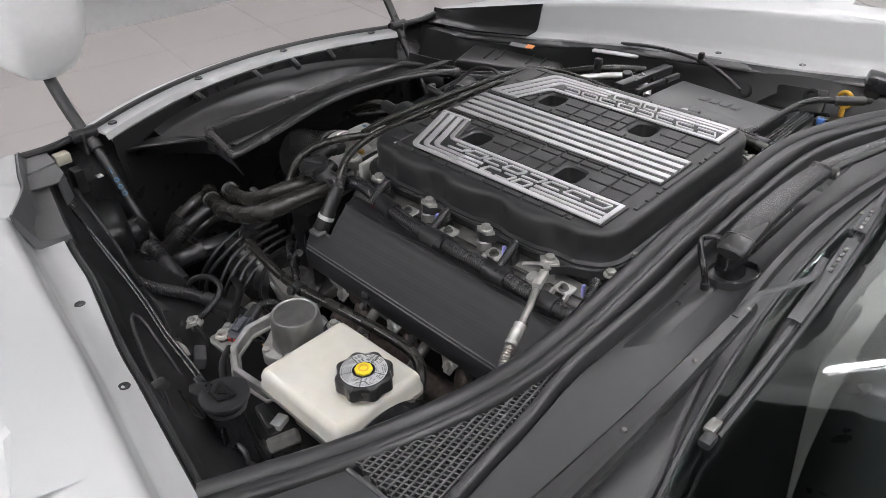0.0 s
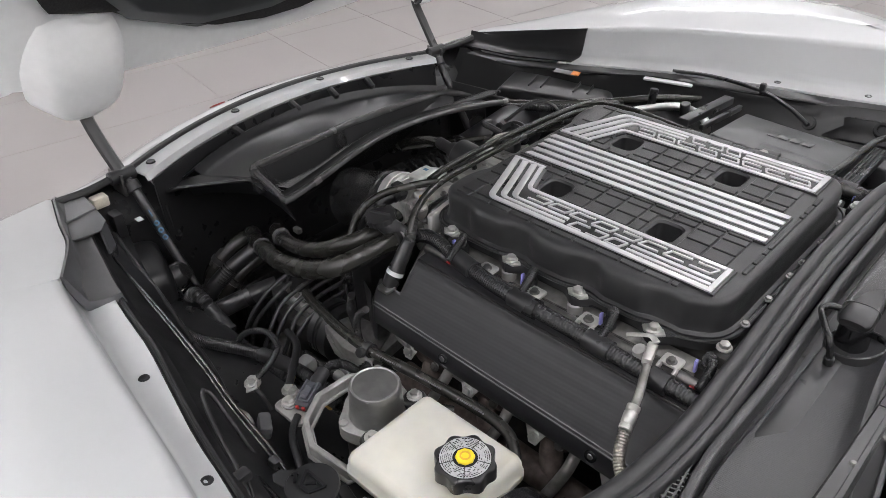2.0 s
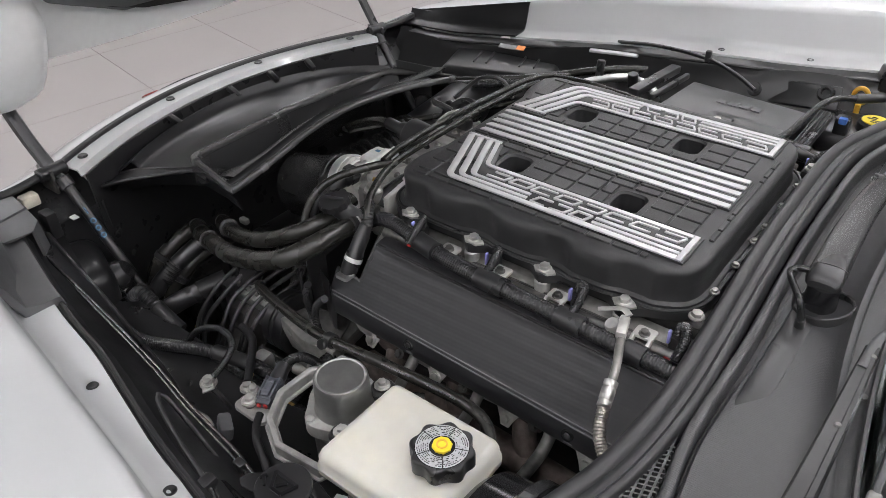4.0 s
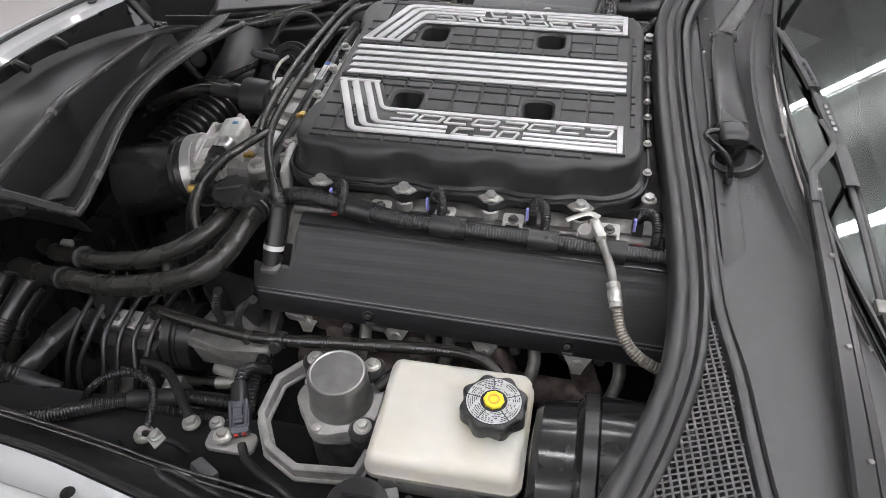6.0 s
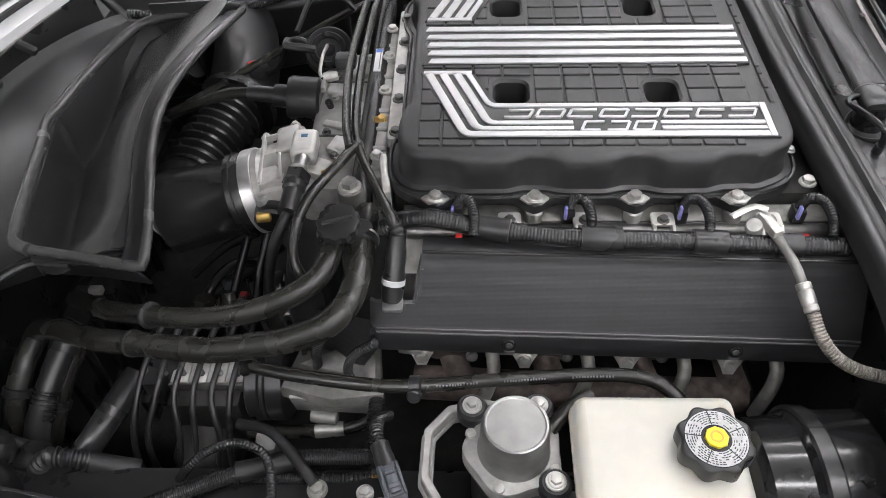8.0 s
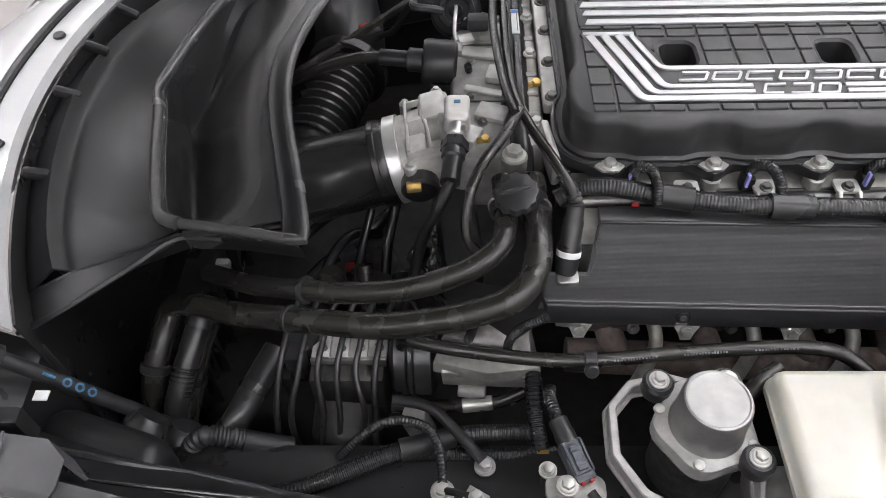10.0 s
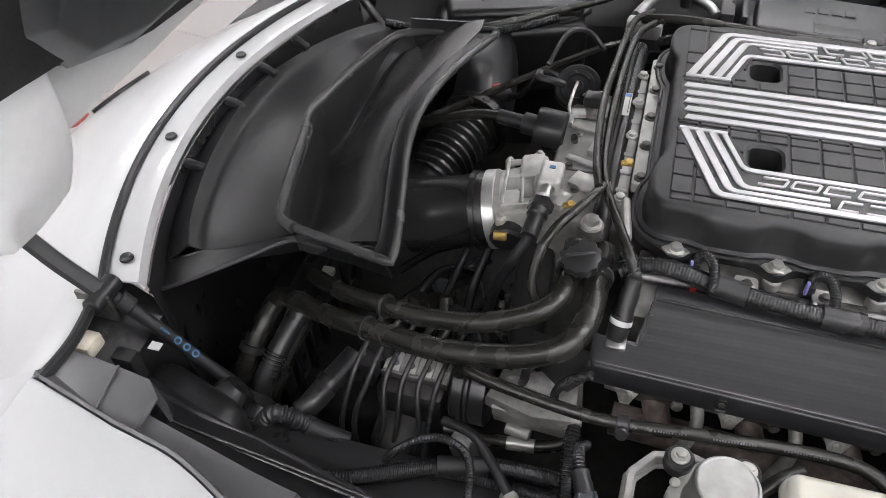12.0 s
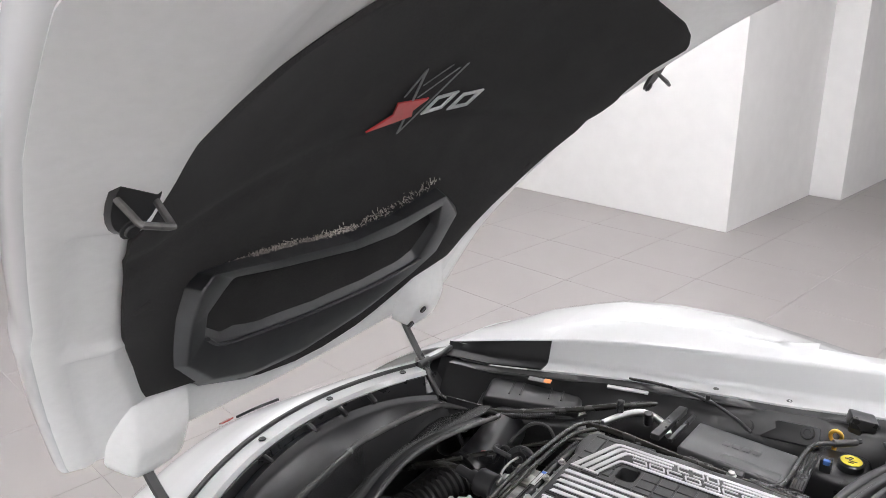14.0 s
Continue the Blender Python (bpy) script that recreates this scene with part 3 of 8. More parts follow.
lattice = bmesh.new()
for ang, pitch, wide, z in ((-83.0, 0.0074, 0.0022, 0.8410), (201.0, 0.0056, 0.0019, 0.8404)):
    ux, uy = math.cos(radians(ang)), math.sin(radians(ang))
    for k in range(-50, 51):
        base = (0.275 - uy * pitch * k, -0.56 + ux * pitch * k)
        ts = [t for t in dense(-0.35, 0.35, 350) if inside((base[0] + ux * t, base[1] + uy * t), TRI)]
        if len(ts) > 4:
            c = (base[0] + ux * (ts[0] + ts[-1]) / 2, base[1] + uy * (ts[0] + ts[-1]) / 2, z)
            add(lattice, box(c, (ts[-1] - ts[0], wide, 0.006), 0, Matrix.Rotation(radians(ang), 4, "Z")))
part("lattice", lattice, GRILLE, cowl, "black plastic lattice grille", 0)
part("tray", extr(TRI, 0.785, 0.795), GLOSS, cowl, "", 0)
corner_rows = [[(0.248 - 0.42 * d + (0.357 + 0.24 * d - 0.248 + 0.42 * d) * f, -0.642 - d, 0.843 + 0.003 * math.sin(math.pi * f)) for f in dense(0, 1, 10)] for d in (0.0, 0.004, 0.03, 0.06, 0.09, 0.12)]
part("corner_cover", sheet(corner_rows, 0.003), COWL, cowl, "smooth grey corner cover beyond the lattice", 40)
part("corner_edge", tube([p for p in corner_rows[0]], 0.003, 8, 0.01), COWL, cowl)
for y in dense(-0.42, 0.5, 5):
    part("clip", lathe([(0, 0.003), (0.004, 0.002), (0.005, 0)], at(glass_x(y) - 0.006, y, 0.8365), 10), DARKSTEEL, cowl)

screen = thing("windscreen", (0.8, 0, 0.95), "tinted curved glass windscreen with a black border", "windscreen")
rows = [[(glass_x(y) + d, y, glass_z(glass_x(y) + d, y)) for d in (0.0, 0.05, 0.1, 0.2, 0.35, 0.55, 0.8, 1.05)] for y in dense(-0.72, 0.72, 24)]
part("pane", sheet(rows, 0.005), GLASS, screen, "", 60)
rows = [[(glass_x(y) + d, y, glass_z(glass_x(y) + d, y) - 0.007) for d in (0.0, 0.03, 0.06, 0.085 + 0.012 * math.sin(9 * y))] for y in dense(-0.72, 0.72, 40)]
part("border", sheet(rows, 0.0015), GLOSS, screen, "black ceramic border", 60)
dash = [[(0.52 + 0.25 * y * y, y, 0.80), (0.60 + 0.2 * y * y, y, 0.835), (0.80, y, 0.86), (1.1, y, 0.86), (1.15, y, 0.5)] for y in dense(-0.70, 0.70, 14)]
solo("dashboard", sheet(dash, 0.01), BLACK, (0.8, 0, 0.8), "black dashboard top behind the windscreen", "dashboard", smooth=60)
for s in (-1, 1):
    part("pillar", tube([(0.56, s * 0.73, 0.88), (0.9, s * 0.70, 1.05), (1.5, s * 0.62, 1.25)], 0.035, 10, 0.05), PAINT, car, "white windscreen pillar")
part("cabin", box((1.65, 0, 0.62), (1.0, 1.5, 0.9), 0.08), BLACK, car, "dark cabin behind the windscreen")


# wipers
def loft(stations, n=22, power=2.6):
    """A rounded bar through stations of (centre, half width across x, half height)."""
    bm = bmesh.new()
    rings = []
    for k, (c, hw, hh) in enumerate(stations):
        a, b = Vector(stations[max(0, k - 1)][0]), Vector(stations[min(len(stations) - 1, k + 1)][0])
        d = (b - a).normalized()
        side = d.cross(Vector((0, 0, 1))).normalized()
        up = side.cross(d)
        ring = []
        for i in range(n):
            q = 2 * math.pi * i / n
            u, v = math.cos(q), math.sin(q)
            ring.append(bm.verts.new(Vector(c) + side * hw * math.copysign(abs(u) ** (2 / power), u) + up * hh * math.copysign(abs(v) ** (2 / power), v)))
        rings.append(ring)
    for a, b in zip(rings, rings[1:]):
        for i in range(n):
            j = (i + 1) % n
            bm.faces.new((a[i], a[j], b[j], b[i]))
    bm.faces.new(rings[0])
    bm.faces.new(rings[-1][::-1])
    return bm


WELL = (0.360, -0.110, 0.8315)
w = thing("wiper", WELL, "black wiper arm lying along the cowl", "wiper", "windscreen wipers")
part("well", lathe([(0.0, -0.034), (0.0280, -0.034), (0.0300, 0.002), (0.0304, 0.0060), (0.0320, 0.0070), (0.0336, 0.0060), (0.0348, -0.002), (0.0360, -0.018)], at(*WELL, 0, -14, 0), 40), BLACK, w, "plastic cup round the spindle")
part("well_floor", lathe([(0.0, -0.024), (0.0290, -0.024)], at(*WELL), 24), BLACK, w)
part("spindle", lathe([(0.0205, -0.024), (0.0190, 0.004), (0.0180, 0.029), (0, 0.031)], at(0.353, -0.104, WELL[2]), 24), GLOSS, w, "glossy black spindle")
part("arm_root", loft([((0.3510, -0.118, 0.8640), 0.0150, 0.0060), ((0.3508, -0.114, 0.8645), 0.0185, 0.0085), ((0.3505, -0.106, 0.8655), 0.0205, 0.0100), ((0.3500, -0.080, 0.8680), 0.0205, 0.0105), ((0.3480, -0.02, 0.8705), 0.0195, 0.0100), ((0.3475, 0.05, 0.8710), 0.0180, 0.0092),
                       ((0.3495, 0.11, 0.8695), 0.0172, 0.0088), ((0.3530, 0.148, 0.8685), 0.0165, 0.0085), ((0.3545, 0.158, 0.8680), 0.0150, 0.0075)]), SATIN, w, "satin black wiper arm", 50)
part("cap_seam", loft([((0.3502, -0.089, 0.8673), 0.0208, 0.0108), ((0.3501, -0.0878, 0.8673), 0.0208, 0.0108)]), BLACK, w)
part("hinge_pin", cyl((0.3360, 0.160, 0.868), (0.3740, 0.160, 0.868), 0.0095, 14), BLACK, w)
part("hinge_rivet", cyl((0.3340, 0.160, 0.868), (0.3760, 0.160, 0.868), 0.004, 10), STEEL, w)
part("arm", loft([((0.3550, 0.158, 0.8700), 0.0150, 0.0080), ((0.3640, 0.188, 0.8735), 0.0140, 0.0075), ((0.3970, 0.27, 0.8820), 0.0120, 0.0065), ((0.43, 0.35, 0.890), 0.0105, 0.0060), ((0.50, 0.52, 0.910), 0.0085, 0.0050)], 16), SATIN, w)
part("washer_tube", tube([(0.336, -0.098, 0.867), (0.323, -0.104, 0.870), (0.315, -0.112, 0.869), (0.318, -0.126, 0.871), (0.330, -0.147, 0.871), (0.341, -0.160, 0.865), (0.346, -0.160, 0.848), (0.347, -0.157, 0.834)], 0.0040, 10, 0.005), GLOSS, w, "thin washer tube")
part("washer_nozzle", cyl((0.3465, -0.158, 0.842), (0.347, -0.156, 0.826), 0.0058, 12), BLACK, w)
w2 = thing("wiper", (0.46, -0.2, 0.87), "wiper with a grey steel arm lying on the glass", "wiper", "windscreen wipers")
rows = []
for k in range(15):
    f = k / 14
    c = Vector((0.4125, -0.72, 0.868)).lerp(Vector((0.4255, -0.215, 0.885)), f) + Vector((0.004 * math.sin(math.pi * f), 0, 0))
    h = 0.018 - 0.0105 * f
    rows.append([c + Vector((u * h, 0, z)) for u, z in ((-1, -0.014), (-1, -0.002), (-0.8, 0.0), (0.25, 0.0), (0.32, 0.0015), (0.75, 0.0015), (0.85, -0.001), (1, -0.004), (1, -0.014))])
part("arm_channel", sheet(rows, 0.0015), SATIN, w2, "black pressed steel arm channel", 30)
for f in (0.28, 0.52, 0.76, 0.97):
    c = Vector((0.4125, -0.72, 0.868)).lerp(Vector((0.4255, -0.215, 0.885)), f)
    part("rivet", lathe([(0, 0.0022), (0.0025, 0.0018), (0.0034, 0)], at(c.x + 0.004, c.y, c.z + 0.0003), 10), DARKSTEEL, w2)
part("blade_arm", tube([(0.4235, -0.25, 0.884), (0.426, -0.205, 0.886), (0.432, -0.19, 0.888), (0.452, -0.158, 0.893), (0.458, -0.135, 0.893), (0.452, -0.09, 0.889)], 0.0048, 8, 0.008, flat=0.4), GREYPL, w2, "bent grey steel arm")
TIP, TOP = Vector((0.473, -0.385, 0.858)), Vector((0.437, 0.199, 0.868))


def blade(f, x=0.0, z=0.0):
    return TIP.lerp(TOP, f) + Vector((0.010 * math.sin(math.pi * f) + x, 0, 0.016 * math.sin(math.pi * f) + z))


part("blade_spine", tube([blade(k / 10) for k in range(11)], 0.0040, 8, 0.02, flat=0.7), GREYPL, w2, "grey metal blade spine")
part("blade_rubber", tube([blade(k / 10, 0.008, -0.006) for k in range(11)], 0.0045, 8, 0.02), RUBBER, w2)
part("blade_tip", box(TIP + Vector((0, 0.004, 0)), (0.012, 0.020, 0.008), 0.003), DULL, w2)
part("blade_tip", box(TIP + Vector((0.004, -0.012, -0.003)), (0.013, 0.018, 0.010), 0.003), BLACK, w2)
for f0, f1 in ((0.30, 0.62), (0.66, 0.80)):
    part("bridge", sheet([[blade(f, x, z) for x, z in ((-0.0085, 0.001), (-0.0075, 0.0065), (0.0, 0.008), (0.0075, 0.0065), (0.0085, 0.001))] for f in dense(f0, f1, 8)], 0.0015), GREYPL, w2, "dark grey slotted bridge", 30)
    for k in range(5):
        f = f0 + (f1 - f0) * (0.1 if f0 > 0.6 else 0.56) + 0.022 * k
        part("slot", box(blade(f, 0, 0.0088), (0.0042, 0.009, 0.0006), 0), GLOSS, w2)
part("screen_trim", tube([(glass_x(y) - 0.001, y, 0.860) for y in dense(-0.66, 0.55, 16)], 0.0032, 6, 0.03), RUBBER, screen, "thin black edge trim")

# ---- the hood, tilted forward ----
HOOD_D = Vector((0.52, 0, 0.854)).normalized()
HOOD_N = Vector((0.854, 0, -0.52)).normalized()


HOOD_SIDE = [(0.04, 0.575), (0.105, 0.605), (0.5, 0.726), (0.57, 0.738), (1.01, 0.866), (1.24, 0.92), (1.42, 0.93)]
LINER_EDGE = [(0.112, 0.05), (0.13, 0.17), (0.17, 0.295), (0.225, 0.375), (0.24, 0.43), (0.25, 0.475), (0.28, 0.492), (0.366, 0.527), (0.5, 0.588), (0.7, 0.652), (0.83, 0.695), (0.86, 0.682), (0.95, 0.690), (1.04, 0.715), (1.075, 0.695), (1.10, 0.62), (1.13, 0.3), (1.135, 0.1)]
HOOD_PROFILE = [(Vector((-0.905, 0, 0.86)), radians(66))]
for _k in range(150):
    _p, _a = HOOD_PROFILE[-1]
    HOOD_PROFILE.append((_p + 0.01 * Vector((math.cos(_a), 0, math.sin(_a))), radians(66 - 36 * min(1.2, 0.01 * (_k + 1) / 1.15))))


def steps_at(table, s):
    for (a, b), (c, d) in zip(table, table[1:]):
        if s <= c:
            return b + (d - b) * max(0.0, (s - a) / (c - a))
    return table[-1][1]


def hood_half(s):
    return steps_at(HOOD_SIDE, s)


def liner_half(s):
    return steps_at(LINER_EDGE, s)


def hood_pt(s, y, off=0.0):
    """s: metres along the curved panel from its nose edge, y across, off: out of the inner face."""
    u = max(0.0, min(1.49, s)) * 100
    k = min(149, int(u))
    p = HOOD_PROFILE[k][0].lerp(HOOD_PROFILE[k + 1][0], u - k)
    if s < 0:
        p = p + s * Vector((math.cos(radians(66)), 0, math.sin(radians(66))))
    ang = HOOD_PROFILE[k][1]
    n = Vector((math.sin(ang), 0, -math.cos(ang)))
    crown = 0.03 * max(0.0, min(1.0, s / 0.25)) + 0.17 * max(0.0, s - 0.25)
    d = -crown * max(0.0, 1 - (abs(y) / (0.50 + 0.22 * s)) ** 2) - 0.2 * max(0.0, abs(y) - steps_at(LINER_EDGE[6:11] + LINER_EDGE[13:14], s))
    return p + n * (d + off) + Vector((0, y, 0))


def hood_row(f, n, off, side=1.0):
    """One row across the panel, a share f of the way from the nose edge to the top."""
    row = []
    for v in dense(-1, 1, n):
        y = v * hood_half(0.09 + 1.22 * f)
        s = 0.06 + 0.13 * y * y
        s = s + (1.31 - s) * f
        row.append(hood_pt(s, y, off(s, y)))
    return row


hood = thing("hood", (-0.92, 0, 0.78), "open white hood tilted forward with a black felt liner", "hood")
part("outer_skin", sheet([hood_row(f, 24, lambda s, y: -0.055) for f in dense(0, 1, 30)], 0.004), PAINT, hood, "glossy white outer skin", 60)
CREASE = [(0.12, 0.555), (0.49, 0.672), (0.72, 0.735), (0.83, 0.766), (0.90, 0.775)]


def inner_off(s, y):
    """Shallow pockets beside the liner, parted by a rib."""
    k = 1 / (1 + math.exp(max(-30, min(30, (abs(y) - steps_at(CREASE, s)) / 0.004))))
    k *= 1 / (1 + math.exp(max(-30, min(30, (s - 0.845) / 0.004))))
    k *= 1 - math.exp(-((s - 0.475) / 0.016) ** 2)
    return -0.012 * k


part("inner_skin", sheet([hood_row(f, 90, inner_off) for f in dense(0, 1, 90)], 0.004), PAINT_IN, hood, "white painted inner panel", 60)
for sg in (-1, 1):
    edge = [[hood_pt(s, sg * (hood_half(s) + w), o) for w, o in ((-0.016, 0.001), (-0.006, 0.004), (0.003, 0.001), (0.006, -0.012), (0.004, -0.034), (-0.002, -0.056))] for s in dense(0.105, 1.31, 40)]
    part("hem", sheet(edge, 0.002), PAINT, hood, "rolled white edge", 60)

rows = []
for s in dense(0.112, 1.135, 56):
    h = liner_half(s)
    rows.append([hood_pt(s, h * j / 16, (0.004 if abs(j) == 16 else 0.010) - 0.006 * (math.exp(-((s - 0.75) / 0.02) ** 2) + math.exp(-((abs(h * j / 16) - 0.28) / 0.015) ** 2))) for j in range(-16, 17)])
part("liner", sheet(rows, 0.006), LINER, hood, "black felt sound liner", 60)
for sg in (-1, 1):
    c = hood_pt(0.587, sg * 0.585, 0.006)
    part("liner_button", lathe([(0, 0.004), (0.016, 0.003), (0.020, 0.0)], along(c, c + HOOD_N), 18), LINER, hood, "pressed felt button")

OUTER = [(0.555, -0.485), (0.47, -0.475), (0.31, -0.435), (0.20, -0.345), (0.135, -0.20), (0.124, -0.03), (0.158, 0.17), (0.24, 0.335), (0.315, 0.398), (0.45, 0.395), (0.535, 0.262), (0.48, 0.13), (0.474, -0.03), (0.53, -0.30), (0.575, -0.46)]
RAISED = [(0.58, -0.476), (0.47, -0.455), (0.33, -0.418), (0.225, -0.325), (0.166, -0.19), (0.156, -0.03), (0.19, 0.15), (0.256, 0.307), (0.318, 0.375), (0.453, 0.372), (0.551, 0.25), (0.51, 0.13), (0.492, -0.03), (0.554, -0.30), (0.632, -0.475)]
OPENING = [(0.53, -0.405), (0.47, -0.415), (0.392, -0.393), (0.345, -0.34), (0.312, -0.22), (0.29, -0.05), (0.289, 0.116), (0.305, 0.237), (0.325, 0.298), (0.42, 0.318), (0.512, 0.265), (0.456, 0.13), (0.452, 0.0), (0.513, -0.271), (0.566, -0.40)]
LIFT = [0.045, 0.038, 0.032, 0.026, 0.020, 0.020, 0.020, 0.022, 0.026, 0.032, 0.05, 0.05, 0.05, 0.05, 0.05]
bm = bmesh.new()
levels = [[hood_pt(s, y, 0.006) for s, y in OUTER], [hood_pt(s, y, o) for (s, y), o in zip(RAISED, LIFT)], [hood_pt(s, y, max(0.03, o - 0.004)) for (s, y), o in zip(OPENING, LIFT)], [hood_pt(0.41 + 0.92 * (s - 0.41), 0.95 * y, -0.014) for s, y in OPENING]]
loops = [[bm.verts.new(p) for p in l] for l in levels]
for a, b in zip(loops, loops[1:]):
    for i in range(len(a)):
        j = (i + 1) % len(a)
        bm.faces.new((a[i], a[j], b[j], b[i]))
bm.faces.new(loops[-1])
bmesh.ops.bevel(bm, geom=[e for e in bm.edges if len(e.link_faces) == 2], offset=0.005, segments=2, affect="EDGES", profile=0.5)
part("intake_scoop", bm, GREYPL, hood, "grey moulded plastic intake surround", 40)
part("scoop_ledge", tube([hood_pt(s, y, 0.036) for s, y in OPENING[2:9]], 0.006, 8, 0.01, flat=0.6), GREYPL, hood, "thin ledge across the intake")
rnd = random.Random(5)
bm = bmesh.new()
FRAY = [(-0.42, 0.549), (-0.40, 0.547), (-0.316, 0.537), (-0.23, 0.518), (-0.138, 0.497), (0.014, 0.481), (0.117, 0.498), (0.206, 0.540), (0.26, 0.56)]
for k in range(800):
    y = -0.41 + 0.42 * rnd.random() if k < 640 else 0.02 + 0.22 * rnd.random()
    s = steps_at(FRAY, y) + (rnd.gauss(0.004, 0.0045) if y < 0.01 else rnd.gauss(0.012, 0.009))
    p = hood_pt(s, y, 0.012 + 0.006 * rnd.random())
    add(bm, box(p, (0.002 + 0.008 * rnd.random(), 0.001 + 0.0015 * rnd.random(), 0.0008), 0, Euler((rnd.random() * 3, rnd.random() * 3, rnd.random() * 3)).to_matrix().to_4x4()))
part("torn_edge", bm, TORN, hood, "frayed torn edge of the felt", 0)


def on_hood(poly, off, thick):
    bm = bmesh.new()
    lo = [bm.verts.new(hood_pt(s, y, off)) for s, y in poly]
    hi = [bm.verts.new(hood_pt(s, y, off + thick)) for s, y in poly]
    bm.faces.new(lo), bm.faces.new(hi)
    for i in range(len(poly)):
        j = (i + 1) % len(poly)
        bm.faces.new((lo[i], lo[j], hi[j], hi[i]))
    return bm


part("liner_mark", on_hood([(0.775, -0.15), (0.80, -0.09), (0.83, -0.10), (0.825, 0.0), (0.80, -0.03), (0.785, -0.02)], 0.016, 0.003), RED, hood, "faded red printed shape", 0)
def ring_on_hood(ring, w, off, thick):
    """A closed outline of width w, as one raised band."""
    c = (sum(p[0] for p in ring) / len(ring), sum(p[1] for p in ring) / len(ring))
    inner = [(a + (c[0] - a) * w, b + (c[1] - b) * w) for a, b in ring]
    bm = bmesh.new()
    loops = [[bm.verts.new(hood_pt(a, b, o)) for a, b in poly] for poly, o in ((ring, off), (ring, off + thick), (inner, off + thick), (inner, off))]
    for la, lb in zip(loops, loops[1:] + loops[:1]):
        for i in range(len(ring)):
            j = (i + 1) % len(ring)
            bm.faces.new((la[i], la[j], lb[j], lb[i]))
    return bm


for y0 in (0.01, 0.095):
    part("liner_mark", ring_on_hood([(0.783, y0), (0.824, y0 + 0.02), (0.832, y0 + 0.082), (0.790, y0 + 0.062)], 0.34, 0.016, 0.003), PRINT, hood, "grey printed shape", 0)
for a, b in (((0.74, -0.03), (0.90, -0.08)), ((0.74, -0.03), (0.90, 0.05)), ((0.90, -0.08), (0.84, -0.09)), ((0.86, -0.05), (0.90, 0.0)), ((0.83, -0.04), (0.89, 0.03))):
    part("liner_outline", on_hood([a, b, (b[0] + 0.003, b[1] + 0.005), (a[0] + 0.003, a[1] + 0.005)], 0.015, 0.002), FAINT, hood, "thin grey outline print", 0)

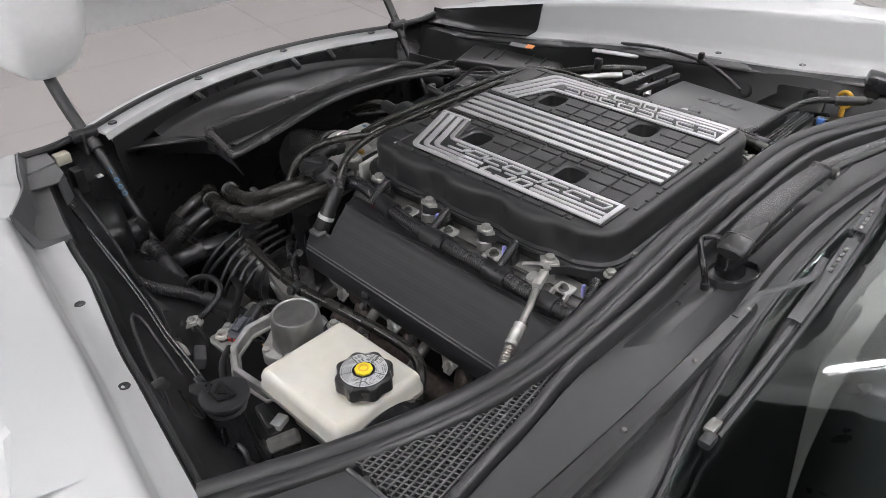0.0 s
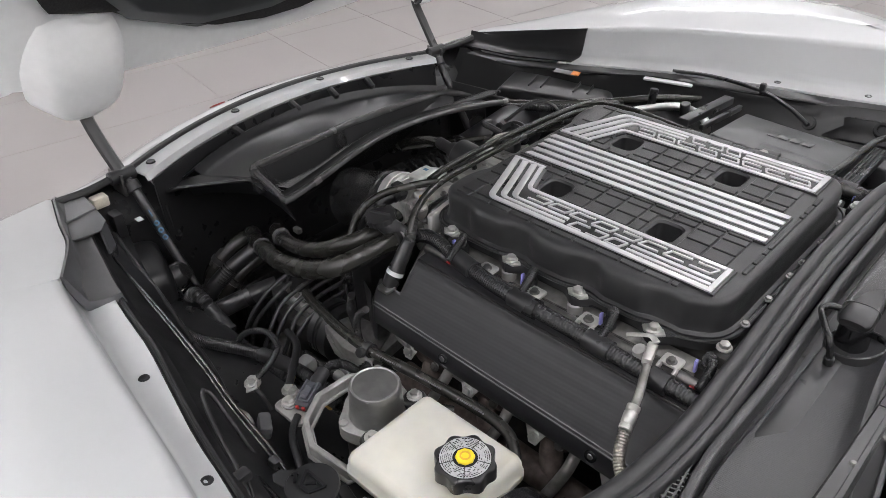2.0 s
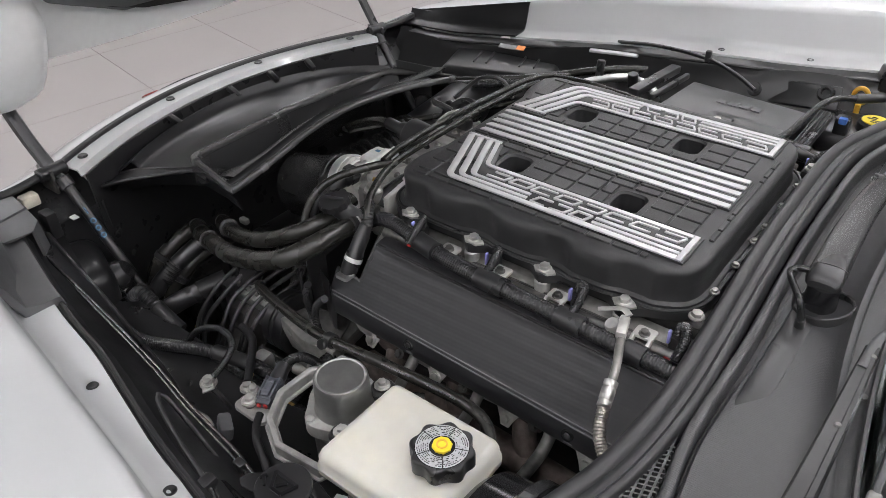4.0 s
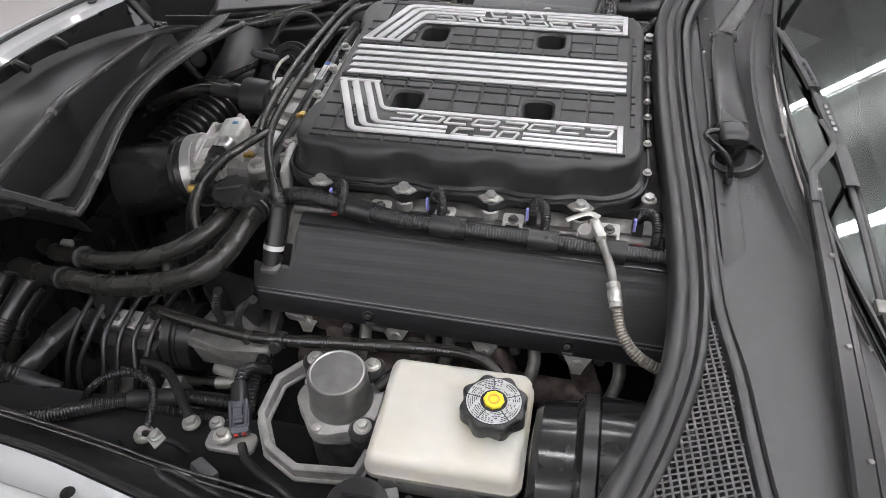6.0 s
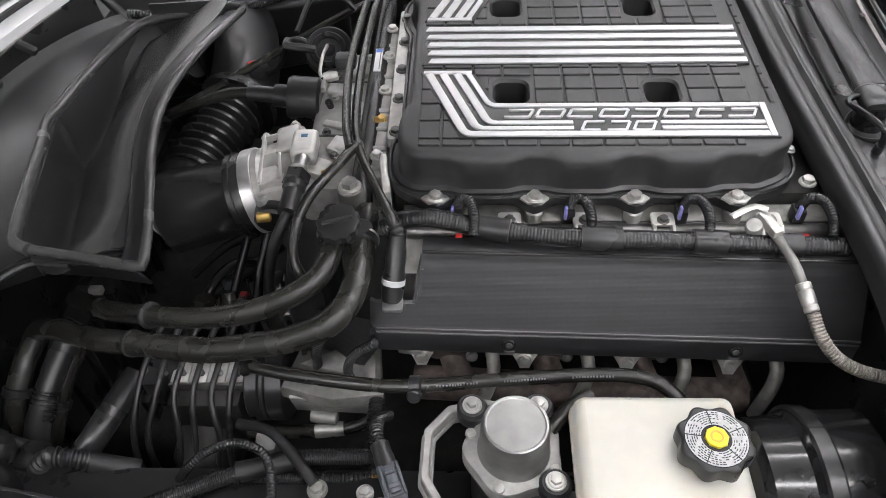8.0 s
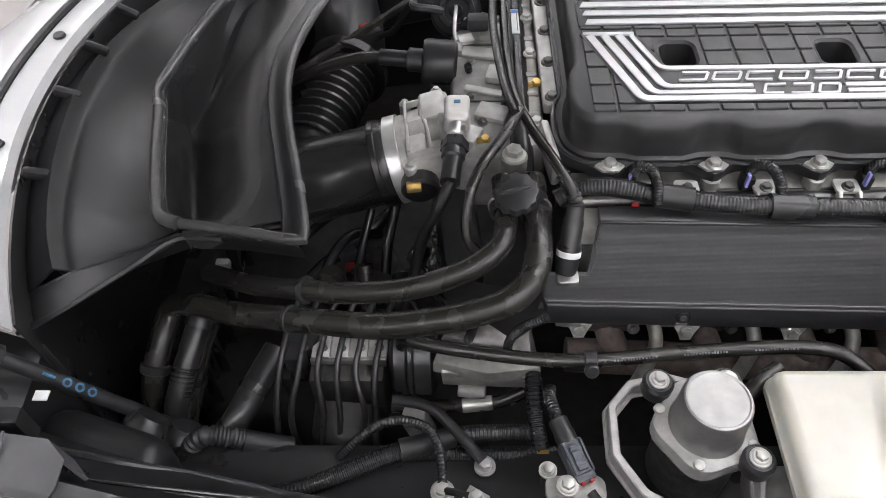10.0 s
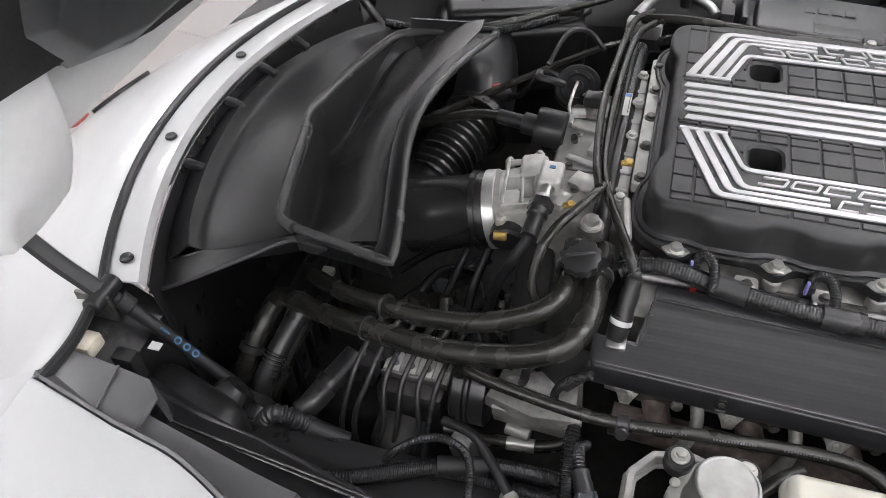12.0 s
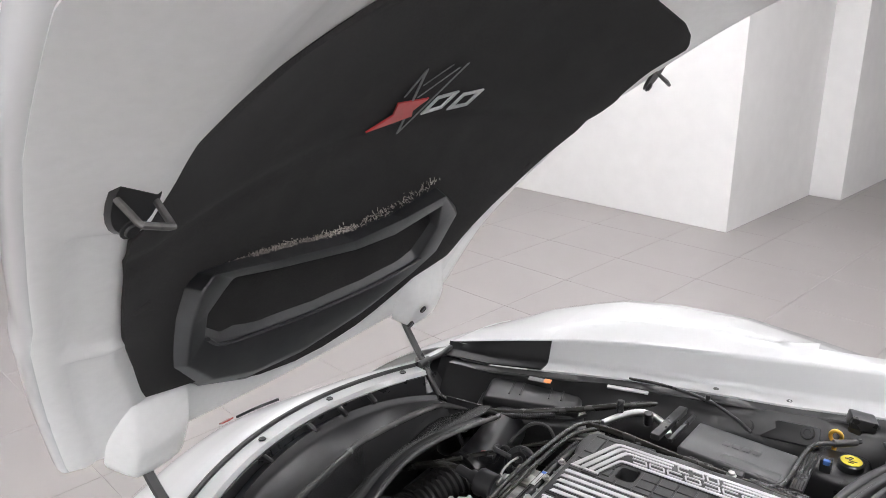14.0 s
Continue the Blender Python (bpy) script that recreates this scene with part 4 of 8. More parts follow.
for sg in (-1, 1):
    p = hood_pt(0.945, sg * 0.737, 0.004)
    plate = lathe([(0, 0.006), (0.029, 0.006), (0.033, 0)], along(p, p + HOOD_N), 22)
    for v in plate.verts:
        d = (v.co - p).dot(HOOD_D)
        v.co += HOOD_D * d * 0.6
    pl = part("striker_plate", plate, BLACK, hood, "black striker plate")
    up, side = HOOD_D, Vector((0, 1, 0))
    a, b = p + HOOD_N * 0.005 + side * 0.025 - up * 0.008, p + HOOD_N * 0.005 - side * 0.025 + up * 0.008
    c, d = b + HOOD_N * 0.038 + side * 0.004 - up * 0.004, a + HOOD_N * 0.038 - side * 0.004 - up * 0.004
    part("striker_loop", tube([a, a.lerp(d, 0.5), d.lerp(a, 0.06), d.lerp(c, 0.08), d.lerp(c, 0.92), c.lerp(b, 0.06), b.lerp(c, 0.5), b], 0.0042, 8, 0.005), DARKSTEEL, pl, "bent steel striker loop")
    for k in (-1, 1):
        q = p + up * 0.04 * k + HOOD_N * 0.006
        part("bolt", lathe([(0, 0.006), (0.008, 0.006), (0.009, 0.003), (0.013, 0.002), (0.013, 0)], along(q, q + HOOD_N), 12), BLACK, pl)
    # hinge mount
    tongue = []
    for f in dense(0, 1, 16):
        s = 0.035 + 0.235 * f
        half = 0.072 * math.sqrt(max(0.05, 1 - (max(0.0, 0.09 - s) / 0.062) ** 2)) + 0.008 * f
        g = max(0.0, min(1.0, (s - 0.12) / 0.15))
        g = g * g * (3 - 2 * g)
        top = 0.034 * (1 - g) - 0.02 * g - 0.5 * max(0.0, 0.06 - s)
        tongue.append([hood_pt(s, sg * (0.437 + w * half), 0) + HOOD_N * (top - 0.006 * abs(w) ** 2 - 0.10 * max(0.0, abs(w) - 0.75) ** 1.3) for w in dense(-1.2, 1.2, 16)])
    tongue.insert(0, [q - HOOD_D * 0.004 - HOOD_N * 0.03 for q in tongue[0]])
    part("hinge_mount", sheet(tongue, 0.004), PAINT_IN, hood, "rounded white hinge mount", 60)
    for k in (0, 1) if sg > 0 else ():
        h = hood_pt(0.060 + 0.042 * k, sg * (0.385 + 0.036 * k), 0.039)
        part("bolt_hole", lathe([(0, 0.001), (0.009, 0.001), (0.0105, 0.0025), (0.012, -0.004)], along(h, h + HOOD_N), 14), BLACK, hood, "dark round bolt hole")
    arm = part("hinge_arm", tube([(-0.915, sg * 0.432, 0.895), (-0.905, sg * 0.432, 0.865), (-0.875, sg * 0.43, 0.82), (-0.838, sg * 0.425, 0.772)], 0.0125, 8, 0.008, flat=0.6), BLACK, hood, "curved black steel hinge arm", 30)
    part("pivot", cyl((-0.836, sg * 0.40, 0.766), (-0.836, sg * 0.45, 0.766), 0.013, 16), BLACK, arm)
    part("bracket", box((-0.845, sg * 0.432, 0.75), (0.05, 0.006, 0.045), 0.002), DARKSTEEL, arm)
    strut = part("gas_strut", cyl((-0.828, sg * 0.418, 0.758), (-0.700, sg * 0.405, 0.585), 0.0090, 16), BLACK, hood, "black gas strut cylinder")
    part("collar", cyl((-0.824, sg * 0.4175, 0.753), (-0.812, sg * 0.416, 0.737), 0.0135, 16), BLACK, strut)
    part("rod", cyl((-0.700, sg * 0.405, 0.585), (-0.665, sg * 0.4, 0.54), 0.007, 10), BLACK, strut)
    if sg < 0:
        d = (Vector((-0.700, -0.405, 0.585)) - Vector((-0.828, -0.418, 0.758)))
        print_bm = bmesh.new()
        for k in range(3):
            c = Vector((-0.828, -0.418, 0.758)) + d * (0.46 + 0.07 * k) + Vector((0.0085, -0.004, 0.0075))
            add(print_bm, lathe([(0.0028, 0), (0.0042, 0.0004), (0.0055, 0)], along(c, c + Vector((0.75, -0.3, 0.6))), 12))
        c = Vector((-0.828, -0.418, 0.758)) + d * 0.36 + Vector((0.0085, -0.004, 0.0075))
        add(print_bm, box(c, (0.002, 0.003, 0.014), 0, along(c, c + d).to_3x3().to_4x4()))
        part("marking", print_bm, BLUEPRINT, strut, "faded blue printed marking")


# ---- the engine ----
YC = -0.005
bolt_cache = {}


def bolt(parent, p, r=0.0085, axis=(0, 0, 1), mat=None, washer=True, name="bolt"):
    """A flanged hexagon bolt head."""
    mat = mat or STEEL
    key = (round(r, 4), mat.name, washer)
    if key not in bolt_cache:
        bm = extr([(0.72 * r * math.cos(radians(60 * k)), 0.72 * r * math.sin(radians(60 * k))) for k in range(6)], 0.0, 0.72 * r, 0.1 * r)
        add(bm, lathe([(0, 0.2 * r), (0.85 * r, 0.2 * r), (r, 0.08 * r), (r, -0.1 * r)] if washer else [(0, 0.02 * r), (0.6 * r, 0.01 * r)], None, 16))
        add(bm, lathe([(0, 0.78 * r), (0.35 * r, 0.74 * r)], None, 10))
        me = bpy.data.meshes.new("bolt")
        bmesh.ops.recalc_face_normals(bm, faces=bm.faces)
        bm.to_mesh(me)
        bm.free()
        me.materials.append(mat)
        me.polygons.foreach_set("use_smooth", [True] * len(me.polygons))
        me.set_sharp_from_angle(angle=radians(35))
        bolt_cache[key] = me
    ob = new(name, bolt_cache[key])
    ob.parent = parent
    ob.matrix_basis = Matrix.Translation(-ORIG[parent]) @ along(p, Vector(p) + Vector(axis)) @ Matrix.Rotation(p[0] * 40, 4, "Z")
    return ob


def offset_poly(poly, d):
    out = []
    n = len(poly)
    for i, p in enumerate(poly):
        a, b = Vector(poly[i - 1]), Vector(poly[(i + 1) % n])
        t = (b - a).normalized()
        out.append((p[0] + t.y * d, p[1] - t.x * d))
    return out


def fold(x, y):
    """Outward swell of the cover's side between the bolts."""
    if abs(y - YC) < 0.185 or x < -0.195 or x > 0.205:
        return 0.0
    u = abs(((x + 0.1676) / 0.1118 + 0.5) % 1.0 - 0.5)
    g = min(1.0, max(0.0, (u - 0.10) / 0.20))
    return g * g * (3 - 2 * g) * min(1.0, (x + 0.195) / 0.02, (0.205 - x) / 0.02)


def holed_cover(outline, holes, z_top, z_bot, depth, edge=0.0085):
    """A moulded lid: rounded shoulder, folded side above a lip, wells sunk into the top."""
    bm = bmesh.new()
    rings = []
    h = z_top - z_bot
    for off, z, w in ((0.0075, z_bot, 0.005), (0.0075, z_bot + 0.0035, 0.005), (0.002, z_bot + 0.006, 0.006), (-0.001, z_bot + 0.014, 0.0085), (-0.001, z_bot + 0.5 * h, 0.0105), (0.0, z_top - edge * 1.1, 0.0075),
                      (-edge * 0.10, z_top - edge * 0.62, 0.006), (-edge * 0.30, z_top - edge * 0.30, 0.005), (-edge * 0.60, z_top - edge * 0.09, 0.004), (-edge, z_top, 0.003)):
        o1 = offset_poly(outline, off)
        rings.append([bm.verts.new((x2, y2 + (1 if y > YC else -1) * w * fold(x, y), z)) for (x, y), (x2, y2) in zip(outline, o1)])
    for a, b in zip(rings, rings[1:]):
        for i in range(len(a)):
            j = (i + 1) % len(a)
            bm.faces.new((a[i], a[j], b[j], b[i]))
    edges = [e for e in (bm.edges.get((rings[-1][i], rings[-1][(i + 1) % len(outline)])) for i in range(len(outline)))]
    for h in holes:
        loops = []
        for off, z in ((0.004, z_top), (0.001, z_top - 0.003), (0.0, z_top - depth)):
            loops.append([bm.verts.new((x, y, z)) for x, y in offset_poly(h, off)])
        for a, b in zip(loops, loops[1:]):
            for i in range(len(a)):
                j = (i + 1) % len(a)
                bm.faces.new((a[i], a[j], b[j], b[i]))
        bm.faces.new(loops[-1])
        edges += [bm.edges.get((loops[0][i], loops[0][(i + 1) % len(h)])) for i in range(len(h))]
    bmesh.ops.triangle_fill(bm, edges=edges, use_beauty=True)
    return bm


HALF = [(-0.200, 0.0), (-0.200, 0.06), (-0.200, 0.105), (-0.206, 0.122), (-0.211, 0.15), (-0.209, 0.185), (-0.198, 0.202), (-0.18, 0.2085), (-0.148, 0.2085), (-0.10, 0.2085), (-0.03, 0.2085), (0.04, 0.2085), (0.11, 0.208),
        (0.16, 0.207), (0.195, 0.2035), (0.218, 0.194), (0.231, 0.178), (0.236, 0.15), (0.236, 0.08), (0.236, 0.0)]
fine = [(p.x, p.y) for p in curve([(x, y, 0) for x, y in HALF], 0.006)]
OUTLINE = [(x, YC - y) for x, y in fine] + [(x, YC + y) for x, y in fine[::-1]][1:-1]
HOLES = [(-0.080, -0.100), (0.0985, -0.100), (-0.080, 0.092), (0.0985, 0.092)]
hole_polys = [rrect(hx - 0.0185, hx + 0.0185, hy - 0.021, hy + 0.021, 0.010) for hx, hy in HOLES]

engine = thing("engine", (0, 0, 0.5), "supercharged engine with a black ribbed cover and silver trim", "engine")
lid = part("engine_cover", holed_cover(OUTLINE, hole_polys, 0.8775, 0.8262, 0.034), COVER, engine, "black moulded cover with square wells", 30)


def near_hole(x0, x1, y0, y1, g=0.006):
    return any(x0 < hx + 0.0185 + g and x1 > hx - 0.0185 - g and y0 < hy + 0.021 + g and y1 > hy - 0.021 - g for hx, hy in HOLES)


# raised pads between the grooves
XS = [-0.197 + 0.036 * k for k in range(13)]
YS = [-0.2025, -0.19, -0.126, -0.098, -0.07, -0.054, 0.044, 0.060, 0.088, 0.116, 0.18, 0.1925]


def pad(x0, x1, y0, y1):
    if x1 - x0 > 0.006 and y1 - y0 > 0.004:
        part("pad", box(((x0 + x1) / 2, (y0 + y1) / 2, 0.8775), (x1 - x0 - 0.0030, y1 - y0 - 0.0030, 0.0048), 0.0009, None, 1), COVER, lid, "", 30)


COVER_TOP = offset_poly(OUTLINE, -0.0085)
for a, b in zip(XS, XS[1:]):
    rows_y = list(zip(YS, YS[1:]))
    if b < -0.12:
        rows_y = [(c, d) for c, d in rows_y if (c, d) != (-0.19, -0.126)] + [(-0.19, -0.158), (-0.158, -0.126)]
    for c, d in rows_y:
        b2 = min(b, 0.226)
        while b2 - a > 0.012 and not all(inside(q, COVER_TOP) for q in ((a, c), (a, d))):
            a += 0.003
        while b2 - a > 0.012 and not all(inside(q, COVER_TOP) for q in ((b2, c), (b2, d))):
            b2 -= 0.003
        if not all(inside(q, COVER_TOP) for q in ((a, c), (b2, c), (a, d), (b2, d))):
            continue
        if near_hole(a, b2, c, d):
            hx, hy = [h for h in HOLES if a < h[0] + 0.0245 and b2 > h[0] - 0.0245 and c < h[1] + 0.027 and d > h[1] - 0.027][0]
            pad(a, min(b2, hx - 0.0245), c, d), pad(max(a, hx + 0.0245), b2, c, d)
            continue
        pad(a, b2, c, d)

# silver stripes and badges
for k in range(5):
    y = YC + (k - 2) * 0.0182
    e = 0.0014 * (2 - k)
    poly = [(-0.1815 - 0.002 + e, y - 0.0048), (0.2115, y - 0.0048), (0.2115, y + 0.0048), (-0.1815 + 0.002 + e, y + 0.0048)]
    part("stripe", extr(poly, 0.879, 0.8822, 0.0003), EMBLEM, lid, "silver stripe", 30)
backing = rrect(-0.188, 0.214, YC - 0.0435, YC + 0.0435, 0.002)
part("stripe_bed", extr(backing, 0.876, 0.8803, 0.0004), BLACK, lid, "", 30)


def ribbon(pts, w):
    """A flat band along a bent line, mitred."""
    pts = [Vector(p) for p in pts]
    left, right = [], []
    for i, p in enumerate(pts):
        a = (p - pts[i - 1]).normalized() if i else (pts[1] - p).normalized()
        b = (pts[i + 1] - p).normalized() if i < len(pts) - 1 else a
        n1, n2 = Vector((-a.y, a.x)), Vector((-b.y, b.x))
        m = (n1 + n2).normalized()
        m *= (w[i] if isinstance(w, list) else w) / 2 / max(0.3, m.dot(n1))
        left.append(p + m), right.append(p - m)
    return [tuple(p) for p in left + right[::-1]]


def leg(x0, y1, x2, w1, w2):
    """A slanted leg that turns with a soft bend into a long line."""
    y0, k = -0.0692, 0.383
    x1 = x0 + k * (y0 - y1)
    a, c, e = Vector((x0, y0)), Vector((x1, y1)), Vector((x2, y1))
    u = (c - a).normalized()
    pts, ws = [a], [w1]
    for i in range(6):
        f = i / 5
        p, q = c - u * 0.010 * (1 - f), c + Vector((0.010 * f, 0))
        pts.append(p.lerp(q, f)), ws.append(w1 + (w2 - w1) * f)
    return ribbon(pts + [e], ws + [w2])


def badge_part(name, polys, z0, z1, mat, s, label="", bevel=0.0005):
    bm = bmesh.new()
    for poly in polys:
        q = [(x, YC + s * (y - YC)) for x, y in poly]
        if s < 0:
            q = q[::-1]
        area = sum(q[i - 1][0] * q[i][1] - q[i][0] * q[i - 1][1] for i in range(len(q)))
        add(bm, extr(q if area > 0 else q[::-1], z0, z1, bevel))
    return part(name, bm, mat, lid, label, 30)


def glyph(x, y0, y1, w, kind):
    """A plain slanted block shape standing for one character."""
    sl = 0.006
    a, b, c, d = (x, y0), (x + w, y0), (x + w + sl, y1), (x + sl, y1)
    t = 0.0031
    out = [ribbon([a, b], t), ribbon([d, c], t)]
    if kind != 1:
        out.append(ribbon([a, d], t))
    if kind != 2:
        out.append(ribbon([b, c], t))
    return out


for s in (1, -1):
    bed = [(-0.1885, -0.0635), (-0.1235, -0.0635), (-0.0985, -0.1275), (0.214, -0.1275), (0.214, -0.1895), (-0.141, -0.1895)]
    badge_part("badge_bed", [bed], 0.876, 0.8803, BLACK, s)
    bands = [leg(-0.1785, -0.1845, 0.2025, 0.0098, 0.0082), leg(-0.1615, -0.1745, -0.012, 0.0098, 0.0060), leg(-0.1445, -0.1645, -0.012, 0.0096, 0.0058), leg(-0.1305, -0.1325, 0.2025, 0.0066, 0.0066),
             ribbon([(0.086, -0.1745), (0.2025, -0.1745)], 0.0056), ribbon([(0.086, -0.1645), (0.2025, -0.1645)], 0.0056),
             ribbon([(0.2065, -0.1292), (0.2065, -0.1885)], 0.0072), ribbon([(-0.1850, -0.0662), (-0.1262, -0.0662)], 0.0056)]
    for band in bands:
        badge_part("badge_band", [band], 0.880, 0.8823, EMBLEM, s, "silver band", 0.0003)
    marks = []
    for k in range(8):
        marks.append(glyph(-0.090 + 0.0362 * k, -0.1545, -0.1415, 0.0285, (1, 0, 2, 0, 1, 2, 2, 1)[k]))
    for k in range(3):
        marks.append(glyph(-0.004 + 0.029 * k, -0.1785, -0.1635, 0.021, (2, 1, 0)[k]))
    for mark in marks:
        badge_part("badge_mark", mark, 0.880, 0.8826, EMBLEM, s, "raised silver block mark", 0.0003)

FLANGE = []
for (x, y), (x2, y2) in zip(OUTLINE, offset_poly(OUTLINE, 0.014)):
    d = Vector((x2 - x, y2 - y)).normalized()
    ear = max(math.exp(-((x - xb) / 0.016) ** 2) for xb in (-0.1676, -0.0559, 0.0559, 0.1676)) if abs(y - YC) > 0.19 else 0.0
    reach = max(0.0, 0.240 - abs(y2 - YC))
    FLANGE.append((x2, y2 + (1 if y > YC else -1) * reach * ear))
flange = part("cover_flange", extr(FLANGE, 0.814, 0.8268, 0.003), BLACK, engine, "black flange with scalloped bolt ears", 30)
part("flange_bead", tube([Vector((x2, y2 + (1 if y > YC else -1) * 0.004 * fold(x, y), 0.8275)) for (x, y), (x2, y2) in list(zip(OUTLINE, offset_poly(OUTLINE, 0.0125)))[::2]], 0.0024, 6, 0.008, loop=True), BLACK, engine, "sealing bead above the flange")
for s in (1, -1):
    for x in (-0.1676, -0.0559, 0.0559, 0.1676):
        p = (x, YC + s * (-0.2275), 0.8285)
        part("boss", cyl((x, p[1] - 0.004 * s, 0.785), (x, p[1] - 0.004 * s, 0.815), 0.0105, 16), ALU, flange, "cast aluminium boss")
        part("bolt_ear", extr([(x + u * 1.0, p[1] + v) for u, v in [(-0.0165, 0.0), (-0.0085, -0.0085), (0.0085, -0.0085), (0.0165, 0.0), (0.0085, 0.0085), (-0.0085, 0.0085)]], 0.8262, 0.8292, 0.0008), STEEL, flange)
        bolt(flange, (x, p[1], 0.8294), 0.0098)
    bolt(flange, (0.249, YC + s * 0.209, 0.835), 0.0095)
    for y in (0.02, 0.085, 0.15):
        bolt(flange, (0.247, YC + s * y, 0.832), 0.006)

# cylinder heads, valley and supports under the cover
block = bmesh.new()
add(block, box((0.03, YC, 0.70), (0.50, 0.40, 0.22), 0.012))
for s in (1, -1):
    m = Euler((s * radians(42), 0, 0)).to_matrix().to_4x4()
    add(block, box((0.035, YC + s * 0.235, 0.735), (0.50, 0.10, 0.10), 0.01, m))
part("block", block, IRON, engine, "grey cast block and heads", 30)
for s in (1, -1):
    ledge = [[(x, YC + s * 0.212, 0.803), (x, YC + s * 0.240, 0.800), (x, YC + s * 0.262, 0.786), (x, YC + s * 0.285, 0.765)] for x in dense(-0.205, 0.285, 12)]
    part("manifold_ledge", sheet(ledge, 0.008), DULL, engine, "", 50)
    rail = tube([(-0.20, YC + s * 0.247, 0.795), (0.27, YC + s * 0.247, 0.795)], 0.009, 10, 0.05)
    part("fuel_rail", rail, DARKSTEEL, engine, "dark steel fuel rail")
    for x in (-0.084, 0.0, 0.087, 0.205):
        part("rail_bracket", extr(rrect(x - 0.013, x + 0.013, YC + s * 0.243 - 0.010, YC + s * 0.243 + 0.010, 0.004), 0.808, 0.8115, 0.0006), PALE, engine, "pale aluminium bracket")
        bolt(engine, (x, YC + s * 0.246, 0.812), 0.007, mat=DARKSTEEL)
        for k in (-1, 1):
            part("clevis", box((x + 0.0105 * k, YC + s * 0.262, 0.803), (0.004, 0.024, 0.010), 0.001, Euler((s * radians(-30), 0, 0)).to_matrix().to_4x4()), PALE, engine, "pale clevis plate")

# ribbed heat shields over the coils
for s in (-1, 1):
    shield = thing("coil_shield", (0.03, s * 0.32, 0.65), "long ribbed black plastic shield over the ignition coils", "heat shield", "coil shields")

    def skew(x):
        return -0.003 - 0.0298 * (x - 0.2)
    face = [(0.276, 0.803), (0.283, 0.8065), (0.294, 0.8055), (0.2995, 0.8035), (0.3025, 0.7995)]
    for k in range(9):
        f, g = (k + 0.10) / 9, (k + 0.90) / 9
        lift = 0.00008 if k % 2 else 0.0
        for u in (f, g):
            face.append((0.3025 + 0.044 * u + 0.83 * lift, 0.7985 - 0.069 * u + 0.55 * lift))
    face += [(0.3475, 0.7280), (0.3495, 0.7265), (0.3495, 0.7245), (0.3480, 0.7230), (0.3495, 0.7215), (0.3505, 0.7190), (0.3515, 0.690), (0.3490, 0.6855), (0.343, 0.684)]
    rows = []
    for x in [-0.2415, -0.240, -0.234, -0.215, -0.196, -0.190, -0.186, -0.1835] + dense(-0.181, 0.30, 16):
        cut = 1.0 if x < -0.188 else 0.0
        end = max(0.0, (-0.234 - x) / 0.0075)
        row = []
        for y, z in face:
            if cut and z > 0.752:
                y, z = 0.3325, 0.752
            elif x < -0.1815 and z > 0.752:
                y, z = max(y, 0.3325 - 0.030 * (x + 0.188) / 0.0065), min(z, 0.752 + 0.05 * (x + 0.188) / 0.0065)
            if z < 0.72:
                z += 0.020 * end
            row.append((x + 0.012 * end * max(0.0, 0.72 - z) / 0.036, s * (y - skew(x) - 0.004 * end), z))
        rows.append(row)
    part("ribbed_panel", sheet(rows, 0.004), WEAVE, shield, "", 35)
    part("top_lip", tube([(x, s * (0.3005 - skew(x)), 0.8035) for x in (-0.180, 0.30)], 0.0022, 8, 0.1), SATIN, shield)
    for y, z in ((0.3488, 0.7272), (0.3500, 0.7212)):
        part("seam", tube([(x, s * (y - skew(x)), z) for x in (-0.234, 0.30)], 0.0011, 6, 0.1), PLATE, shield, "raised seam bead")
    for x in (-0.084, 0.17):
        y = 0.3515 - skew(x)
        part("screw_recess", lathe([(0.0078, -0.002), (0.0085, 0.0), (0.0078, 0.0025), (0.0052, 0.0025), (0.0045, 0.0), (0, 0.0)], along((x, s * y, 0.706), (x, s * (y + 0.05), 0.712)), 18), SATIN, shield)
        part("screw", cyl((x, s * y, 0.706), (x, s * (y + 0.0028), 0.7064), 0.0040, 8, 0.0006), DARKSTEEL, shield)
        part("drip_slot", box((x + 0.001, s * (y + 0.0002), 0.692), (0.012, 0.0012, 0.003), 0.0004), PLATE, shield)
    for x in (-0.188, -0.061, 0.063, 0.186):
        y = 0.321 - skew(x)
        ear = extr([(-0.019, 0.012), (0.019, 0.012), (0.010, -0.004), (0.006, -0.014), (-0.006, -0.014), (-0.010, -0.004)], 0, 0.0035, 0.0008, along((x, s * y, 0.638), (x, s * (y + 0.07), 0.665)) @ Matrix.Rotation(radians(180) if s > 0 else 0, 4, "Z"))
        part("ear", ear, PALE, shield, "cast aluminium fixing ear")
        bolt(shield, (x, s * (y + 0.004), 0.6385), 0.0092, (0, s * 1, 0.4))
    # exhaust side below
    part("manifold", tube([(-0.20, s * 0.318, 0.585), (0.0, s * 0.326, 0.58), (0.22, s * 0.326, 0.57)], 0.022, 12, 0.02), RUST, engine, "rusty exhaust manifold")
    part("head_face", box((0.03, s * 0.296, 0.655), (0.47, 0.02, 0.075), 0.006, Euler((s * radians(-20), 0, 0)).to_matrix().to_4x4()), DULL, engine, "stained grey cylinder head face")
    for k, x in enumerate((-0.15, -0.035, 0.08, 0.19)):
        part("runner", tube([(x, s * 0.26, 0.638), (x, s * 0.302, 0.620), (x + 0.02, s * 0.326, 0.58)], 0.017, 12, 0.01), RUST, engine, "rusty exhaust runner")
        part("runner_flange", extr(rrect(-0.030, 0.030, -0.020, 0.020, 0.012), 0, 0.009, 0.002, along((x, s * 0.303, 0.640), (x, s * 0.40, 0.615))), RUST, engine)
